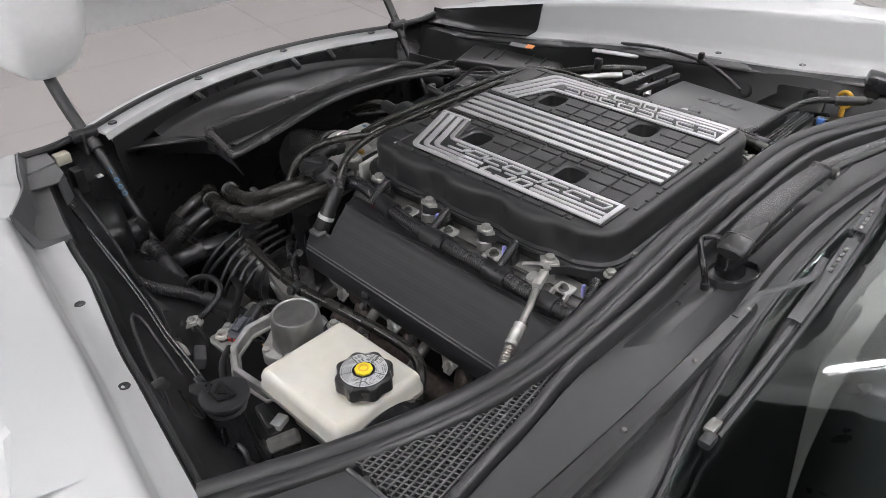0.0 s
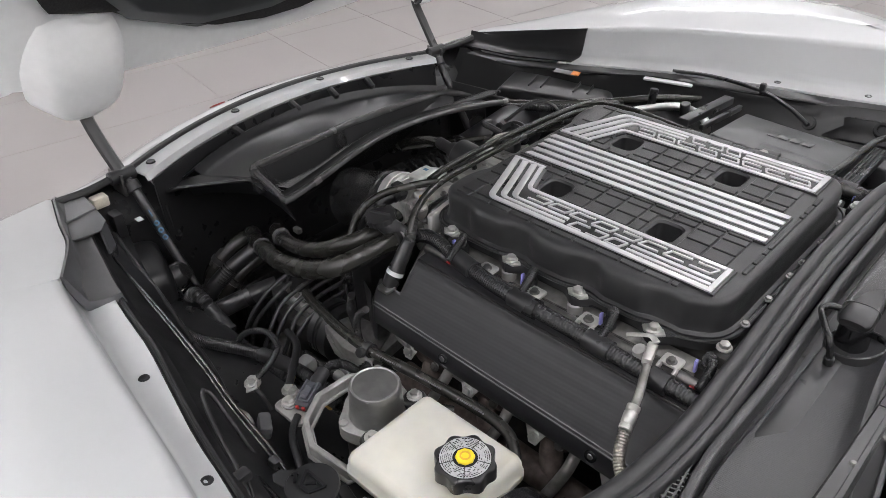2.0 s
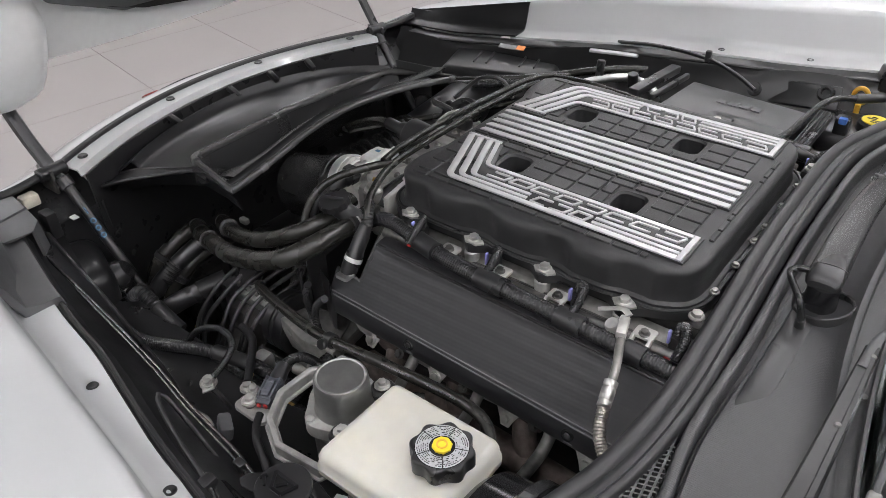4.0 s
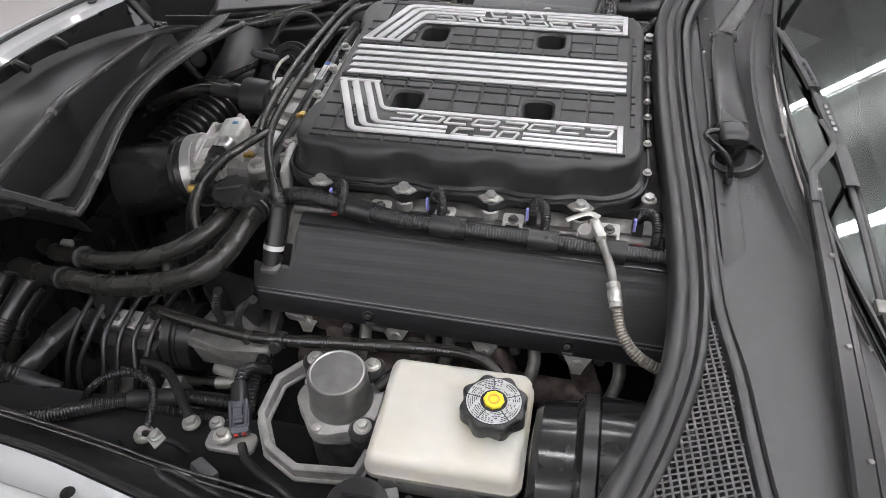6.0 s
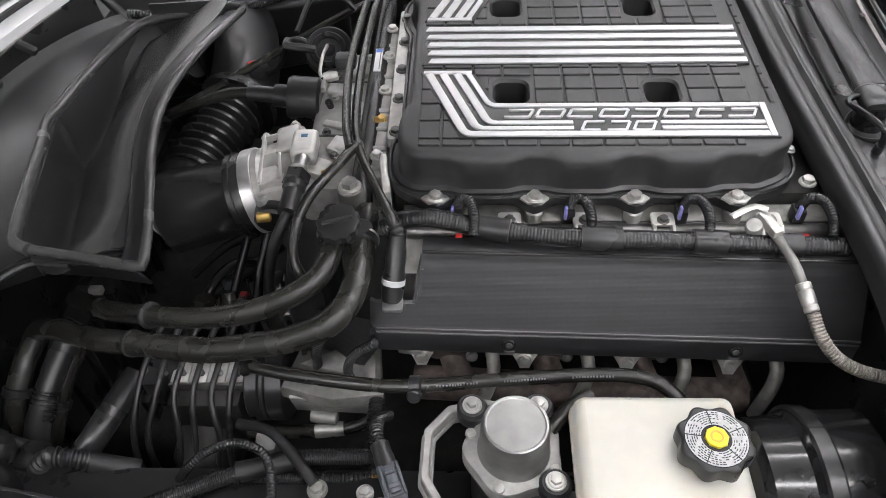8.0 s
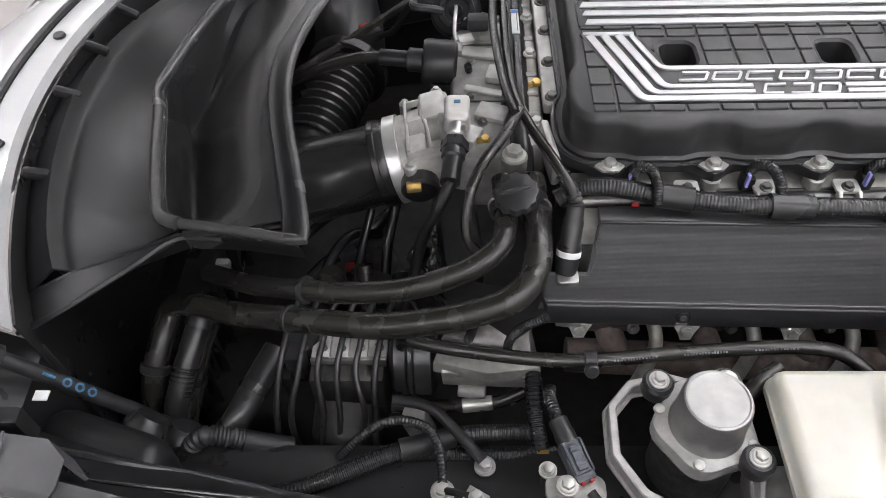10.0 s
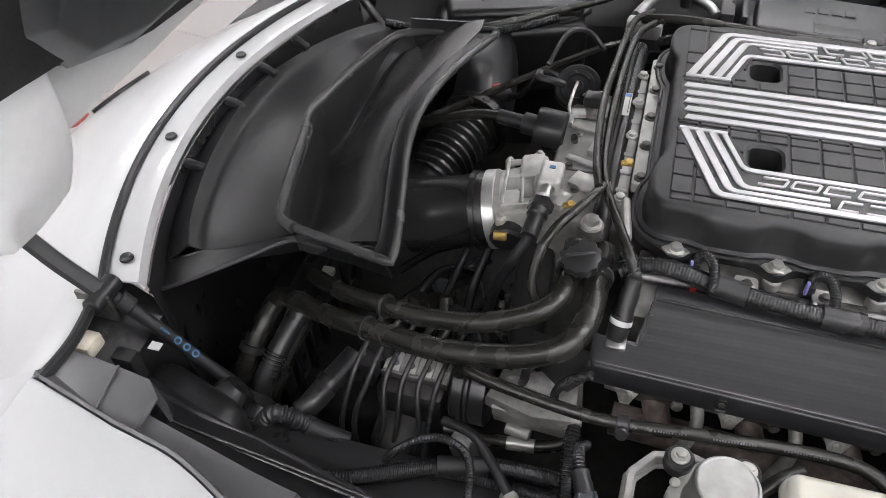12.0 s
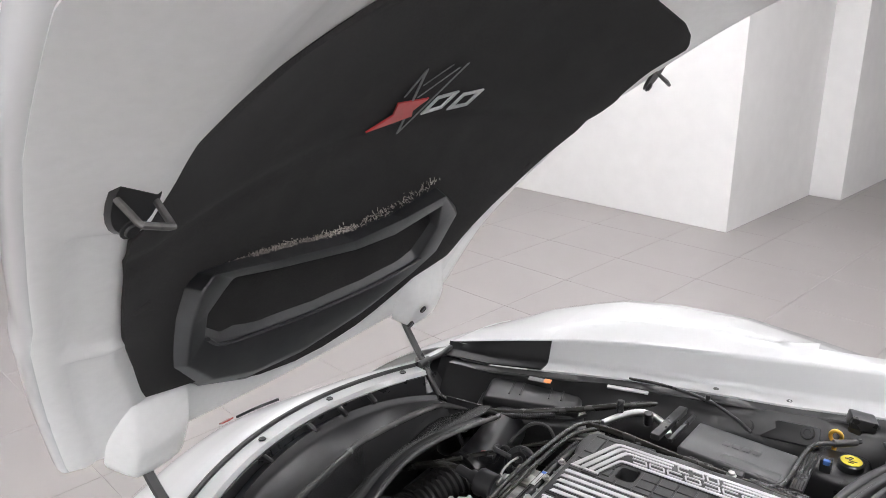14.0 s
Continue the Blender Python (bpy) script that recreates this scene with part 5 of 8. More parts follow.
        part("heat_patch", box((x - 0.052, s * 0.314, 0.648), (0.030, 0.006, 0.020), 0.002, Euler((s * radians(-20), 0, radians(6 * k - 8))).to_matrix().to_4x4()), ALU, engine, "pale metal tab")
        part("spark_lead", tube([(x + 0.045, s * 0.30, 0.655), (x + 0.05, s * 0.338, 0.635), (x + 0.03, s * 0.362, 0.58)], 0.0085, 10, 0.008), DULL, engine, "grey metal spark plug boot")
        bolt(engine, (x + 0.024, s * 0.322, 0.648), 0.0075, (0, s * 1, 0.5), DARKSTEEL)

# injector harness along the driver's bank
H_LINE = [(-0.225, -0.262, 0.808), (-0.206, -0.258, 0.818), (-0.17, -0.262, 0.826), (-0.115, -0.272, 0.822), (-0.05, -0.284, 0.822), (0.0, -0.288, 0.822), (0.06, -0.290, 0.821), (0.126, -0.291, 0.819), (0.18, -0.292, 0.816), (0.275, -0.294, 0.814)]
for s in (1, -1):
    loom = thing("wiring_harness", (0.03, s * -0.28, 0.8), "black corrugated injector wiring harness along the cylinder head", "wiring harness", "engine wiring")
    line = [(x, y if s > 0 else 2 * YC - y, z) for x, y, z in H_LINE]
    part("conduit", tube(line, 0.0108, 14, ribs=(0.0036, 0.0005)), LOOM, loom)
    for a, b in ((-0.125, -0.085), (-0.012, 0.038), (0.105, 0.150), (0.20, 0.225)):
        seg = [p for p in curve(line, 0.004) if a <= p.x <= b]
        part("sleeve", tube(seg, 0.0138, 12, 0.004), BLACK, loom, "smooth black sleeve", 45)
    for x in (-0.137, -0.011, 0.115, 0.245):
        y0 = -0.244
        yy = (lambda v: v) if s > 0 else (lambda v: 2 * YC - v)
        part("injector_lead", tube([(x + 0.012, yy(-0.288), 0.826), (x + 0.013, yy(-0.272), 0.838), (x + 0.008, yy(-0.252), 0.842), (x - 0.002, yy(-0.240), 0.834), (x - 0.006, yy(-0.236), 0.815)], 0.0062, 12, ribs=(0.003, 0.0008)), LOOM, loom)
        plug = part("plug", box((x - 0.006, yy(-0.238), 0.808), (0.014, 0.018, 0.022), 0.003), BLACK, loom)
        part("plug_tab", box((x - 0.011, yy(-0.250), 0.822), (0.0035, 0.006, 0.018), 0.001), VIOLET, plug, "violet locking tab")
        part("plug_clip", box((x - 0.004, yy(-0.268), 0.803), (0.008, 0.006, 0.005), 0.001), RED, plug, "red locking clip")


# ---- front of the engine: pipes, inlet, throttle ----
part("front_strip", extr(rrect(-0.231, -0.210, -0.125, 0.175, 0.005), 0.812, 0.826, 0.002), PALE, engine, "pale machined front flange", 30)
for y in (-0.112, -0.045, 0.021, 0.088, 0.15):
    bolt(engine, (-0.2205, y, 0.8265), 0.0085, mat=DARKSTEEL)
part("front_leg", box((-0.228, -0.19, 0.81), (0.010, 0.07, 0.04), 0.004, Euler((0, 0, radians(8))).to_matrix().to_4x4()), PALE, engine)
for y in (-0.152, -0.02, 0.06, 0.13):
    bolt(engine, (-0.241, y, 0.822), 0.0085)
inlet = bmesh.new()
add(inlet, box((-0.285, -0.02, 0.74), (0.115, 0.30, 0.09), 0.012))
add(inlet, box((-0.245, -0.02, 0.79), (0.03, 0.32, 0.045), 0.008))
part("inlet_housing", inlet, ALU, engine, "pale cast aluminium inlet housing", 35)
for x, y, w, d, h in ((-0.290, -0.095, 0.040, 0.030, 0.008), (-0.300, -0.050, 0.050, 0.012, 0.005), (-0.280, -0.020, 0.030, 0.030, 0.010), (-0.305, 0.030, 0.045, 0.022, 0.006), (-0.285, 0.075, 0.036, 0.030, 0.009), (-0.310, 0.105, 0.030, 0.020, 0.012), (-0.318, -0.140, 0.024, 0.030, 0.012)):
    part("inlet_pad", box((x, y, 0.785 + h / 2), (w, d, h), 0.0025, Euler((0, 0, radians(40 * x + 90 * y))).to_matrix().to_4x4()), PALE, engine, "raised cast pad")
for x, y in ((-0.302, -0.110), (-0.272, -0.075), (-0.318, -0.062), (-0.268, 0.000), (-0.316, 0.012), (-0.270, 0.055), (-0.318, 0.066), (-0.274, 0.110)):
    bolt(engine, (x, y, 0.787), 0.0062, mat=STEEL if y > 0 else DARKSTEEL)
part("inlet_groove", box((-0.286, -0.068, 0.7855), (0.11, 0.003, 0.003), 0.0006), DARKSTEEL, engine)
part("inlet_groove", box((-0.286, 0.052, 0.7855), (0.11, 0.003, 0.003), 0.0006), DARKSTEEL, engine)
for k in range(9):
    part("inlet_rib", box((-0.243, -0.165 + 0.038 * k, 0.806), (0.02, 0.010, 0.018), 0.004), ALU, engine)
for p in ((-0.238, -0.095, 0.832), (-0.30, -0.158, 0.80)):
    part("bleed_valve", cyl(p, (p[0], p[1], p[2] + 0.006), 0.006, 6, 0.001), BRASS, engine, "small brass fitting")
    part("bleed_valve", cyl((p[0] - 0.010, p[1], p[2]), (p[0] + 0.006, p[1], p[2] + 0.002), 0.004, 8, 0.001), BRASS, engine)
part("big_bolt", cyl((-0.269, -0.202, 0.79), (-0.269, -0.202, 0.818), 0.0155, 20), DULL, engine)
bolt(engine, (-0.269, -0.202, 0.818), 0.0135)
pipe = thing("coolant_crossover", (-0.255, -0.02, 0.76), "black coolant crossover pipe with a white label", "pipe")
part("pipe", tube([(-0.258, -0.20, 0.79), (-0.258, -0.17, 0.803), (-0.256, 0.0, 0.806), (-0.255, 0.15, 0.806), (-0.255, 0.24, 0.80)], 0.0135, 14, 0.012), SATIN, pipe)
part("label", box((-0.256, 0.055, 0.8198), (0.010, 0.055, 0.0012), 0.0003), LABEL, pipe, "white paper label")
part("label_bar", box((-0.2535, 0.055, 0.8206), (0.0012, 0.045, 0.0006), 0), FAINT, pipe)
part("label_patch", box((-0.256, 0.077, 0.8206), (0.009, 0.008, 0.0006), 0), BLUE, pipe, "blue patch")

lines = thing("vent_lines", (-0.27, -0.1, 0.8), "pair of thin black vent lines over the engine front", "pipe")
part("line", tube([(-0.205, -0.283, 0.815), (-0.215, -0.27, 0.838), (-0.232, -0.238, 0.848), (-0.256, -0.175, 0.848), (-0.270, -0.09, 0.842), (-0.272, 0.08, 0.838), (-0.262, 0.22, 0.835), (-0.235, 0.29, 0.825)], 0.0058, 10, 0.008), HOSE, lines)
part("line", tube([(-0.268, -0.175, 0.855), (-0.278, -0.12, 0.853), (-0.287, 0.0, 0.846), (-0.284, 0.12, 0.842), (-0.272, 0.26, 0.835), (-0.245, 0.33, 0.82)], 0.0055, 10, 0.008), HOSE, lines)
part("line", tube([(-0.262, -0.165, 0.850), (-0.280, -0.205, 0.852), (-0.305, -0.245, 0.845), (-0.320, -0.275, 0.825), (-0.322, -0.30, 0.79), (-0.30, -0.318, 0.765)], 0.0062, 10, 0.008), HOSE, lines)
part("boot", tube([(-0.222, -0.258, 0.842), (-0.209, -0.277, 0.826), (-0.206, -0.284, 0.812)], 0.008, 10, ribs=(0.005, 0.0012)), RUBBER, lines, "ribbed rubber boot")
part("bracket", box((-0.255, 0.31, 0.80), (0.06, 0.035, 0.03), 0.008), ALU, lines, "cast bracket")
valve = thing("breather_valve", (-0.21, -0.3, 0.75), "black breather valve with a white tag", "valve")
part("body", lathe([(0, -0.01), (0.0115, -0.01), (0.0128, 0.0), (0.0128, 0.022), (0.0112, 0.026), (0.0112, 0.050), (0.010, 0.053), (0.0088, 0.068), (0, 0.07)], along((-0.215, -0.316, 0.763), (-0.207, -0.281, 0.824)), 22), BLACK, valve)
part("tag", lathe([(0.0127, 0.010), (0.0134, 0.0105), (0.0134, 0.0165), (0.0127, 0.017)], along((-0.215, -0.316, 0.763), (-0.207, -0.281, 0.824)), 22), LABEL, valve, "white band")
part("foot", extr(rrect(-0.226, -0.203, -0.338, -0.318, 0.004), 0.7535, 0.7585, 0.001), ALU_BRIGHT, valve)

throttle = thing("throttle_body", (-0.37, -0.1, 0.68), "cast aluminium throttle body with ribbed housing", "throttle body")
ax = Vector((-0.15, -0.016, -0.034)).normalized()
C0 = Vector((-0.405, -0.115, 0.732))
body = lathe([(0.0, 0.0), (0.050, 0.0), (0.054, 0.004), (0.054, 0.014), (0.047, 0.02), (0.047, 0.07), (0.05, 0.08), (0.0, 0.08)], along(C0, C0 - ax), 28)
part("bore", body, ALU, throttle)
ang = math.degrees(math.atan2(-ax.y, -ax.x))
rot = Euler((radians(-24), 0, radians(ang))).to_matrix().to_4x4()
TB = Matrix.Translation(C0) @ Matrix(((-ax.x, ax.y, 0, 0), (-ax.y, -ax.x, 0, 0), (-ax.z, 0, 1, 0), (0, 0, 0, 1)))


def cast(name, c, size, bevel=0.003, mat=None, label="", turn=0.0):
    g = box(c, size, bevel, Euler((0, 0, radians(turn))).to_matrix().to_4x4())
    bmesh.ops.transform(g, matrix=TB, verts=g.verts)
    return part(name, g, mat or PALE, throttle, label, 30)


cast("motor_housing", (0.032, -0.004, 0.010), (0.050, 0.104, 0.060), 0.009, None, "grey cast motor housing")
cast("housing_step", (0.046, 0.028, 0.036), (0.040, 0.064, 0.020), 0.006)
cast("housing_step", (0.020, -0.012, 0.040), (0.024, 0.070, 0.012), 0.004)
cast("housing_lid", (0.044, 0.030, 0.049), (0.030, 0.050, 0.007), 0.002)
for x, turn in ((0.009, 0), (0.033, 4), (0.056, 0)):
    cast("rib", (x, 0.004, 0.044), (0.0042, 0.098, 0.014), 0.0012, None, "", turn)
for y in (-0.046, 0.0, 0.050):
    cast("cross_rib", (0.032, y, 0.043), (0.048, 0.0036, 0.010), 0.001)
for x, y, z in ((0.010, 0.058, 0.030), (0.052, 0.060, 0.036), (0.010, -0.056, 0.024), (0.056, -0.052, 0.024)):
    p0, p1 = TB @ Vector((x, y, z - 0.02)), TB @ Vector((x, y, z + 0.012))
    part("screw_post", cyl(p0, p1, 0.0072, 14), PALE, throttle)
    bolt(throttle, p1, 0.0056, (TB.to_3x3() @ Vector((0, 0, 1))))
for x, y, z in ((-0.004, 0.046, 0.022), (-0.003, 0.058, 0.006)):
    part("lug", cyl(TB @ Vector((x, y, z)), TB @ Vector((x + 0.018, y, z)), 0.0055, 12), DARKSTEEL, throttle)
part("motor_cap", cyl(TB @ Vector((0.02, -0.070, 0.0)), TB @ Vector((0.02, -0.046, 0.004)), 0.024, 22, 0.004), BLACK, throttle, "black round motor cap")
part("flange", cyl(TB @ Vector((0.060, 0, -0.004)), TB @ Vector((0.070, 0, -0.004)), 0.056, 28, 0.003), ALU, throttle)
sens = thing("pressure_sensor", (-0.333, -0.16, 0.78), "silver pressure sensor with a black plug and lead", "sensor")
part("head", box((-0.333, -0.126, 0.814), (0.031, 0.046, 0.026), 0.006, None, 3), PALE, sens, "pale sensor block")
part("head_dot", box((-0.333, -0.119, 0.8273), (0.008, 0.006, 0.0006), 0), BLUEPRINT, sens)
part("stem", lathe([(0.010, 0), (0.010, 0.012), (0.0085, 0.014), (0.0085, 0.022), (0.0105, 0.024), (0.0105, 0.028), (0.008, 0.030), (0.008, 0.045)], along((-0.333, -0.138, 0.814), (-0.336, -0.183, 0.812)), 18), ALU_BRIGHT, sens)
part("hex", cyl((-0.3355, -0.173, 0.812), (-0.3365, -0.190, 0.811), 0.0165, 6, 0.002), BLACK, sens, "black hexagonal collar")
part("plug", lathe([(0, 0), (0.013, 0), (0.014, 0.004), (0.014, 0.016), (0.0115, 0.019), (0.0115, 0.05), (0, 0.052)], along((-0.336, -0.181, 0.812), (-0.342, -0.238, 0.800)), 16), BLACK, sens, "black round plug")
part("lead", tube([(-0.340, -0.228, 0.802), (-0.356, -0.246, 0.775), (-0.375, -0.24, 0.72), (-0.39, -0.245, 0.65), (-0.41, -0.25, 0.56)], 0.007, 10, 0.01), TAPE, sens)
part("lead_print", box((-0.395, -0.25, 0.635), (0.002, 0.002, 0.04), 0), PRINT, sens)

duct2 = thing("intake_boot", (-0.5, -0.15, 0.62), "black rubber intake boot clamped to the throttle body", "intake boot")
C1 = C0 + ax * 0.20
part("boot", lathe([(0.0, 0.0), (0.053, 0.0), (0.0555, 0.004), (0.0555, 0.02), (0.0525, 0.024), (0.0535, 0.08), (0.056, 0.12), (0.0, 0.12)], along(C0 + ax * 0.01, C1), 32), BOOT, duct2)
part("clamp", lathe([(0.0545, 0.0), (0.0568, 0.0008), (0.0568, 0.0165), (0.0545, 0.0175)], along(C0 - ax * 0.006, C1), 32), CLAMP, duct2, "bright steel hose clamp")
part("clamp_band", lathe([(0.0555, 0.0), (0.0575, 0.001), (0.0575, 0.008), (0.0555, 0.009)], along(C0 + ax * 0.022, C1), 32), BOOT, duct2)
part("clamp_screw", box((-0.386, -0.186, 0.752), (0.018, 0.012, 0.012), 0.002, rot), BRASS, duct2, "brass clamp screw")
part("bellows", tube([(-0.550, -0.005, 0.652), (-0.538, 0.050, 0.656), (-0.523, 0.105, 0.66), (-0.510, 0.150, 0.664)], 0.051, 28, ribs=(0.0165, 0.009)), BOOT, duct2, "corrugated black air bellows", 25)
part("inlet_pipe", tube([(-0.511, 0.148, 0.664), (-0.508, 0.19, 0.666), (-0.517, 0.27, 0.666), (-0.535, 0.36, 0.66), (-0.56, 0.44, 0.65)], 0.057, 28, 0.015), DUCT, duct2, "smooth black inlet pipe")
part("cuff", lathe([(0.058, 0), (0.064, 0.002), (0.064, 0.018), (0.058, 0.02)], along((-0.511, 0.148, 0.664), (-0.506, 0.172, 0.6655)), 28), BOOT, duct2)
part("branch", tube([(-0.553, -0.02, 0.650), (-0.548, -0.07, 0.665), (-0.52, -0.115, 0.70)], 0.05, 20, 0.02), BOOT, duct2)
can = thing("bypass_actuator", (-0.34, 0.05, 0.74), "black round vacuum actuator with a steel rod", "actuator")
part("canister", lathe([(0, 0), (0.026, 0.0), (0.030, 0.004), (0.030, 0.040), (0.027, 0.045), (0.0, 0.046)], along((-0.335, 0.012, 0.785), (-0.40, 0.012, 0.792)), 24), BLACK, can)
part("spout", lathe([(0.016, 0), (0.016, 0.02), (0.011, 0.022), (0.011, 0.06), (0, 0.06)], along((-0.378, 0.012, 0.79), (-0.48, 0.03, 0.79)), 16), BLACK, can)
part("spout_hose", tube([(-0.42, 0.02, 0.79), (-0.47, 0.03, 0.782), (-0.55, 0.045, 0.745), (-0.62, 0.06, 0.70)], 0.0085, 10, 0.02), HOSE, can)
part("diaphragm", lathe([(0, 0.010), (0.008, 0.010), (0.010, 0.006), (0.017, 0.006), (0.019, 0.010), (0.025, 0.010), (0.027, 0.006), (0.033, 0.006), (0.036, 0.002), (0.036, -0.004), (0.032, -0.012), (0.02, -0.03), (0, -0.03)], along((-0.335, 0.112, 0.798), (-0.335, 0.060, 0.86)), 32), BLACK, can, "stepped round diaphragm housing")
for a in (30, 105, 180, 255, 330):
    c = along((-0.335, 0.112, 0.798), (-0.335, 0.060, 0.86)) @ Vector((0.022 * math.cos(radians(a)), 0.022 * math.sin(radians(a)), 0.010))
    part("stud", cyl(c, c + Vector((0, -0.0026, 0.0031)), 0.003, 8, 0.0006), SATIN, can)
part("rod", tube([(-0.335, 0.104, 0.812), (-0.336, 0.07, 0.818), (-0.337, 0.040, 0.812), (-0.334, 0.034, 0.806)], 0.0026, 8, 0.006), STEEL, can, "thin steel rod")
part("lever", box((-0.322, 0.036, 0.806), (0.020, 0.018, 0.006), 0.0015, Euler((0, 0, radians(15))).to_matrix().to_4x4()), PALE, can, "pale lever plate")
part("lever", box((-0.330, 0.022, 0.802), (0.006, 0.026, 0.010), 0.0015), ALU, can)
part("screw", cyl((-0.318, -0.012, 0.79), (-0.320, -0.016, 0.803), 0.005, 8, 0.001), BLACK, can)
part("nipple", tube([(-0.395, 0.118, 0.812), (-0.392, 0.10, 0.815), (-0.372, 0.10, 0.812), (-0.355, 0.105, 0.805)], 0.006, 8, 0.005), BLACK, can)
part("solenoid", box((-0.305, 0.075, 0.806), (0.03, 0.022, 0.02), 0.005), GREYPL, can)
lead = thing("sensor_lead", (-0.45, 0.16, 0.7), "black lead with a red locking plug", "cable")
part("plug", box((-0.47, 0.185, 0.712), (0.035, 0.020, 0.020), 0.004, Euler((0, 0, radians(30))).to_matrix().to_4x4()), BLACK, lead)
part("clip", box((-0.478, 0.190, 0.722), (0.015, 0.018, 0.008), 0.002, Euler((0, 0, radians(30))).to_matrix().to_4x4()), RED, lead, "red plug lock")
part("wire", tube([(-0.455, 0.18, 0.715), (-0.43, 0.165, 0.735), (-0.40, 0.15, 0.79), (-0.375, 0.135, 0.80), (-0.36, 0.12, 0.80)], 0.005, 8, 0.008), TAPE, lead)
part("cable", tube([(-0.60, 0.075, 0.703), (-0.57, 0.10, 0.710), (-0.47, 0.183, 0.729), (-0.365, 0.27, 0.748), (-0.31, 0.31, 0.757), (-0.27, 0.35, 0.75)], 0.0062, 8, 0.01), HOSE, lead)
part("cable", tube([(-0.39, 0.16, 0.80), (-0.37, 0.22, 0.825), (-0.34, 0.25, 0.815), (-0.31, 0.24, 0.79)], 0.004, 8, 0.01), BLACK, lead)

# coolant junction and the two large hoses
cool = thing("coolant_hoses", (-0.35, -0.3, 0.68), "two large black coolant hoses from a capped filler neck", "hose")
part("hose", tube([(-0.283, -0.235, 0.812), (-0.281, -0.262, 0.808), (-0.281, -0.29, 0.806), (-0.287, -0.322, 0.805), (-0.308, -0.339, 0.795), (-0.342, -0.344, 0.776), (-0.39, -0.343, 0.755), (-0.45, -0.331, 0.733), (-0.505, -0.311, 0.712), (-0.58, -0.275, 0.675), (-0.66, -0.22, 0.63)], 0.0125, 18, 0.006), HOSE, cool, "black coolant hose")
part("hose", tube([(-0.248, -0.225, 0.800), (-0.248, -0.275, 0.800), (-0.248, -0.315, 0.804), (-0.252, -0.351, 0.803), (-0.262, -0.371, 0.798), (-0.282, -0.384, 0.788), (-0.323, -0.387, 0.769), (-0.366, -0.384, 0.753), (-0.423, -0.375, 0.733), (-0.52, -0.343, 0.70), (-0.60, -0.310, 0.665), (-0.665, -0.275, 0.635), (-0.705, -0.262, 0.61), (-0.722, -0.29, 0.575), (-0.728, -0.335, 0.53)], 0.0145, 18, 0.006), HOSE, cool, "thick black coolant hose")
for p, q in (((-0.282, -0.268, 0.8075), (-0.281, -0.290, 0.806)), ((-0.248, -0.268, 0.7995), (-0.248, -0.290, 0.802))):
    part("collar", lathe([(0.0135, 0), (0.0172, 0.001), (0.0172, 0.012), (0.0135, 0.013)], along(p, q), 20), BLACK, cool)
    part("clip", lathe([(0.0165, 0), (0.0182, 0.0006), (0.0182, 0.003), (0.0165, 0.0036)], along(p, q), 20), STEEL, cool, "thin steel hose clip")
for p, q in (((-0.505, -0.311, 0.712), (-0.512, -0.308, 0.709)), ((-0.520, -0.343, 0.700), (-0.527, -0.340, 0.697))):
    part("tie", lathe([(0.0125, 0), (0.0165, 0.001), (0.0165, 0.005), (0.0125, 0.006)], along(p, q), 18), BLACK, cool, "black hose tie")
part("neck", tube([(-0.283, -0.262, 0.812), (-0.268, -0.275, 0.822), (-0.248, -0.262, 0.804)], 0.015, 14, 0.006), BLACK, cool)
cap = part("filler_cap", extr(disc(0.0245, 48, 12, 0.0022), 0, 0.010, 0.002, along((-0.271, -0.278, 0.830), (-0.275, -0.290, 0.880))), BLACK, cool, "flat black filler cap", 30)
part("cap_bar", box((-0.2718, -0.2805, 0.8412), (0.034, 0.005, 0.004), 0.001, Euler((radians(-12), 0, radians(20))).to_matrix().to_4x4()), BLACK, cap)
for k in range(2):
    x0 = -0.728 + 0.04 * k
    part("stub_hose", tube([(x0 + 0.02, -0.262, 0.604 - 0.03 * k), (x0 + 0.012, -0.30, 0.59 - 0.03 * k), (x0, -0.345, 0.55 - 0.03 * k), (x0 - 0.01, -0.36, 0.49)], 0.0155, 14, 0.01), HOSE, cool, "short hose turning down")
    part("ring", lathe([(0.0155, 0), (0.019, 0.002), (0.019, 0.012), (0.0155, 0.014)], along((x0 + 0.006, -0.322, 0.573 - 0.03 * k), (x0, -0.345, 0.55 - 0.03 * k)), 16), BLACK, cool)

# ---- front air duct ----
duct = thing("air_duct", (-0.7, 0, 0.6), "large black plastic air duct with a thick rubber rim", "air duct")
RIM = [(-0.502, -0.292, 0.779), (-0.512, -0.291, 0.778), (-0.59, -0.268, 0.768), (-0.652, -0.252, 0.762), (-0.676, -0.238, 0.758), (-0.693, -0.205, 0.750), (-0.720, -0.12, 0.735), (-0.752, 0.0, 0.718), (-0.772, 0.065, 0.708), (-0.768, 0.10, 0.708),
       (-0.745, 0.19, 0.715), (-0.712, 0.27, 0.725), (-0.68, 0.305, 0.733), (-0.60, 0.318, 0.745), (-0.522, 0.318, 0.755), (-0.508, 0.300, 0.760), (-0.512, 0.255, 0.770), (-0.535, 0.17, 0.778), (-0.555, 0.08, 0.780), (-0.560, 0.0, 0.780), (-0.550, -0.08, 0.779), (-0.528, -0.17, 0.778), (-0.508, -0.25, 0.779)]
part("rim", tube([(x - 0.003, y, z) for x, y, z in RIM[3:14]], 0.0088, 14, 0.010), LIP, duct, "thick rounded front rim", 50)
part("rim", tube(RIM[13:] + RIM[:4], 0.0068, 12, 0.010), LIP, duct, "thin rear lip", 50)
REAR = [Vector(p) for p in RIM[16:] + RIM[:1]]
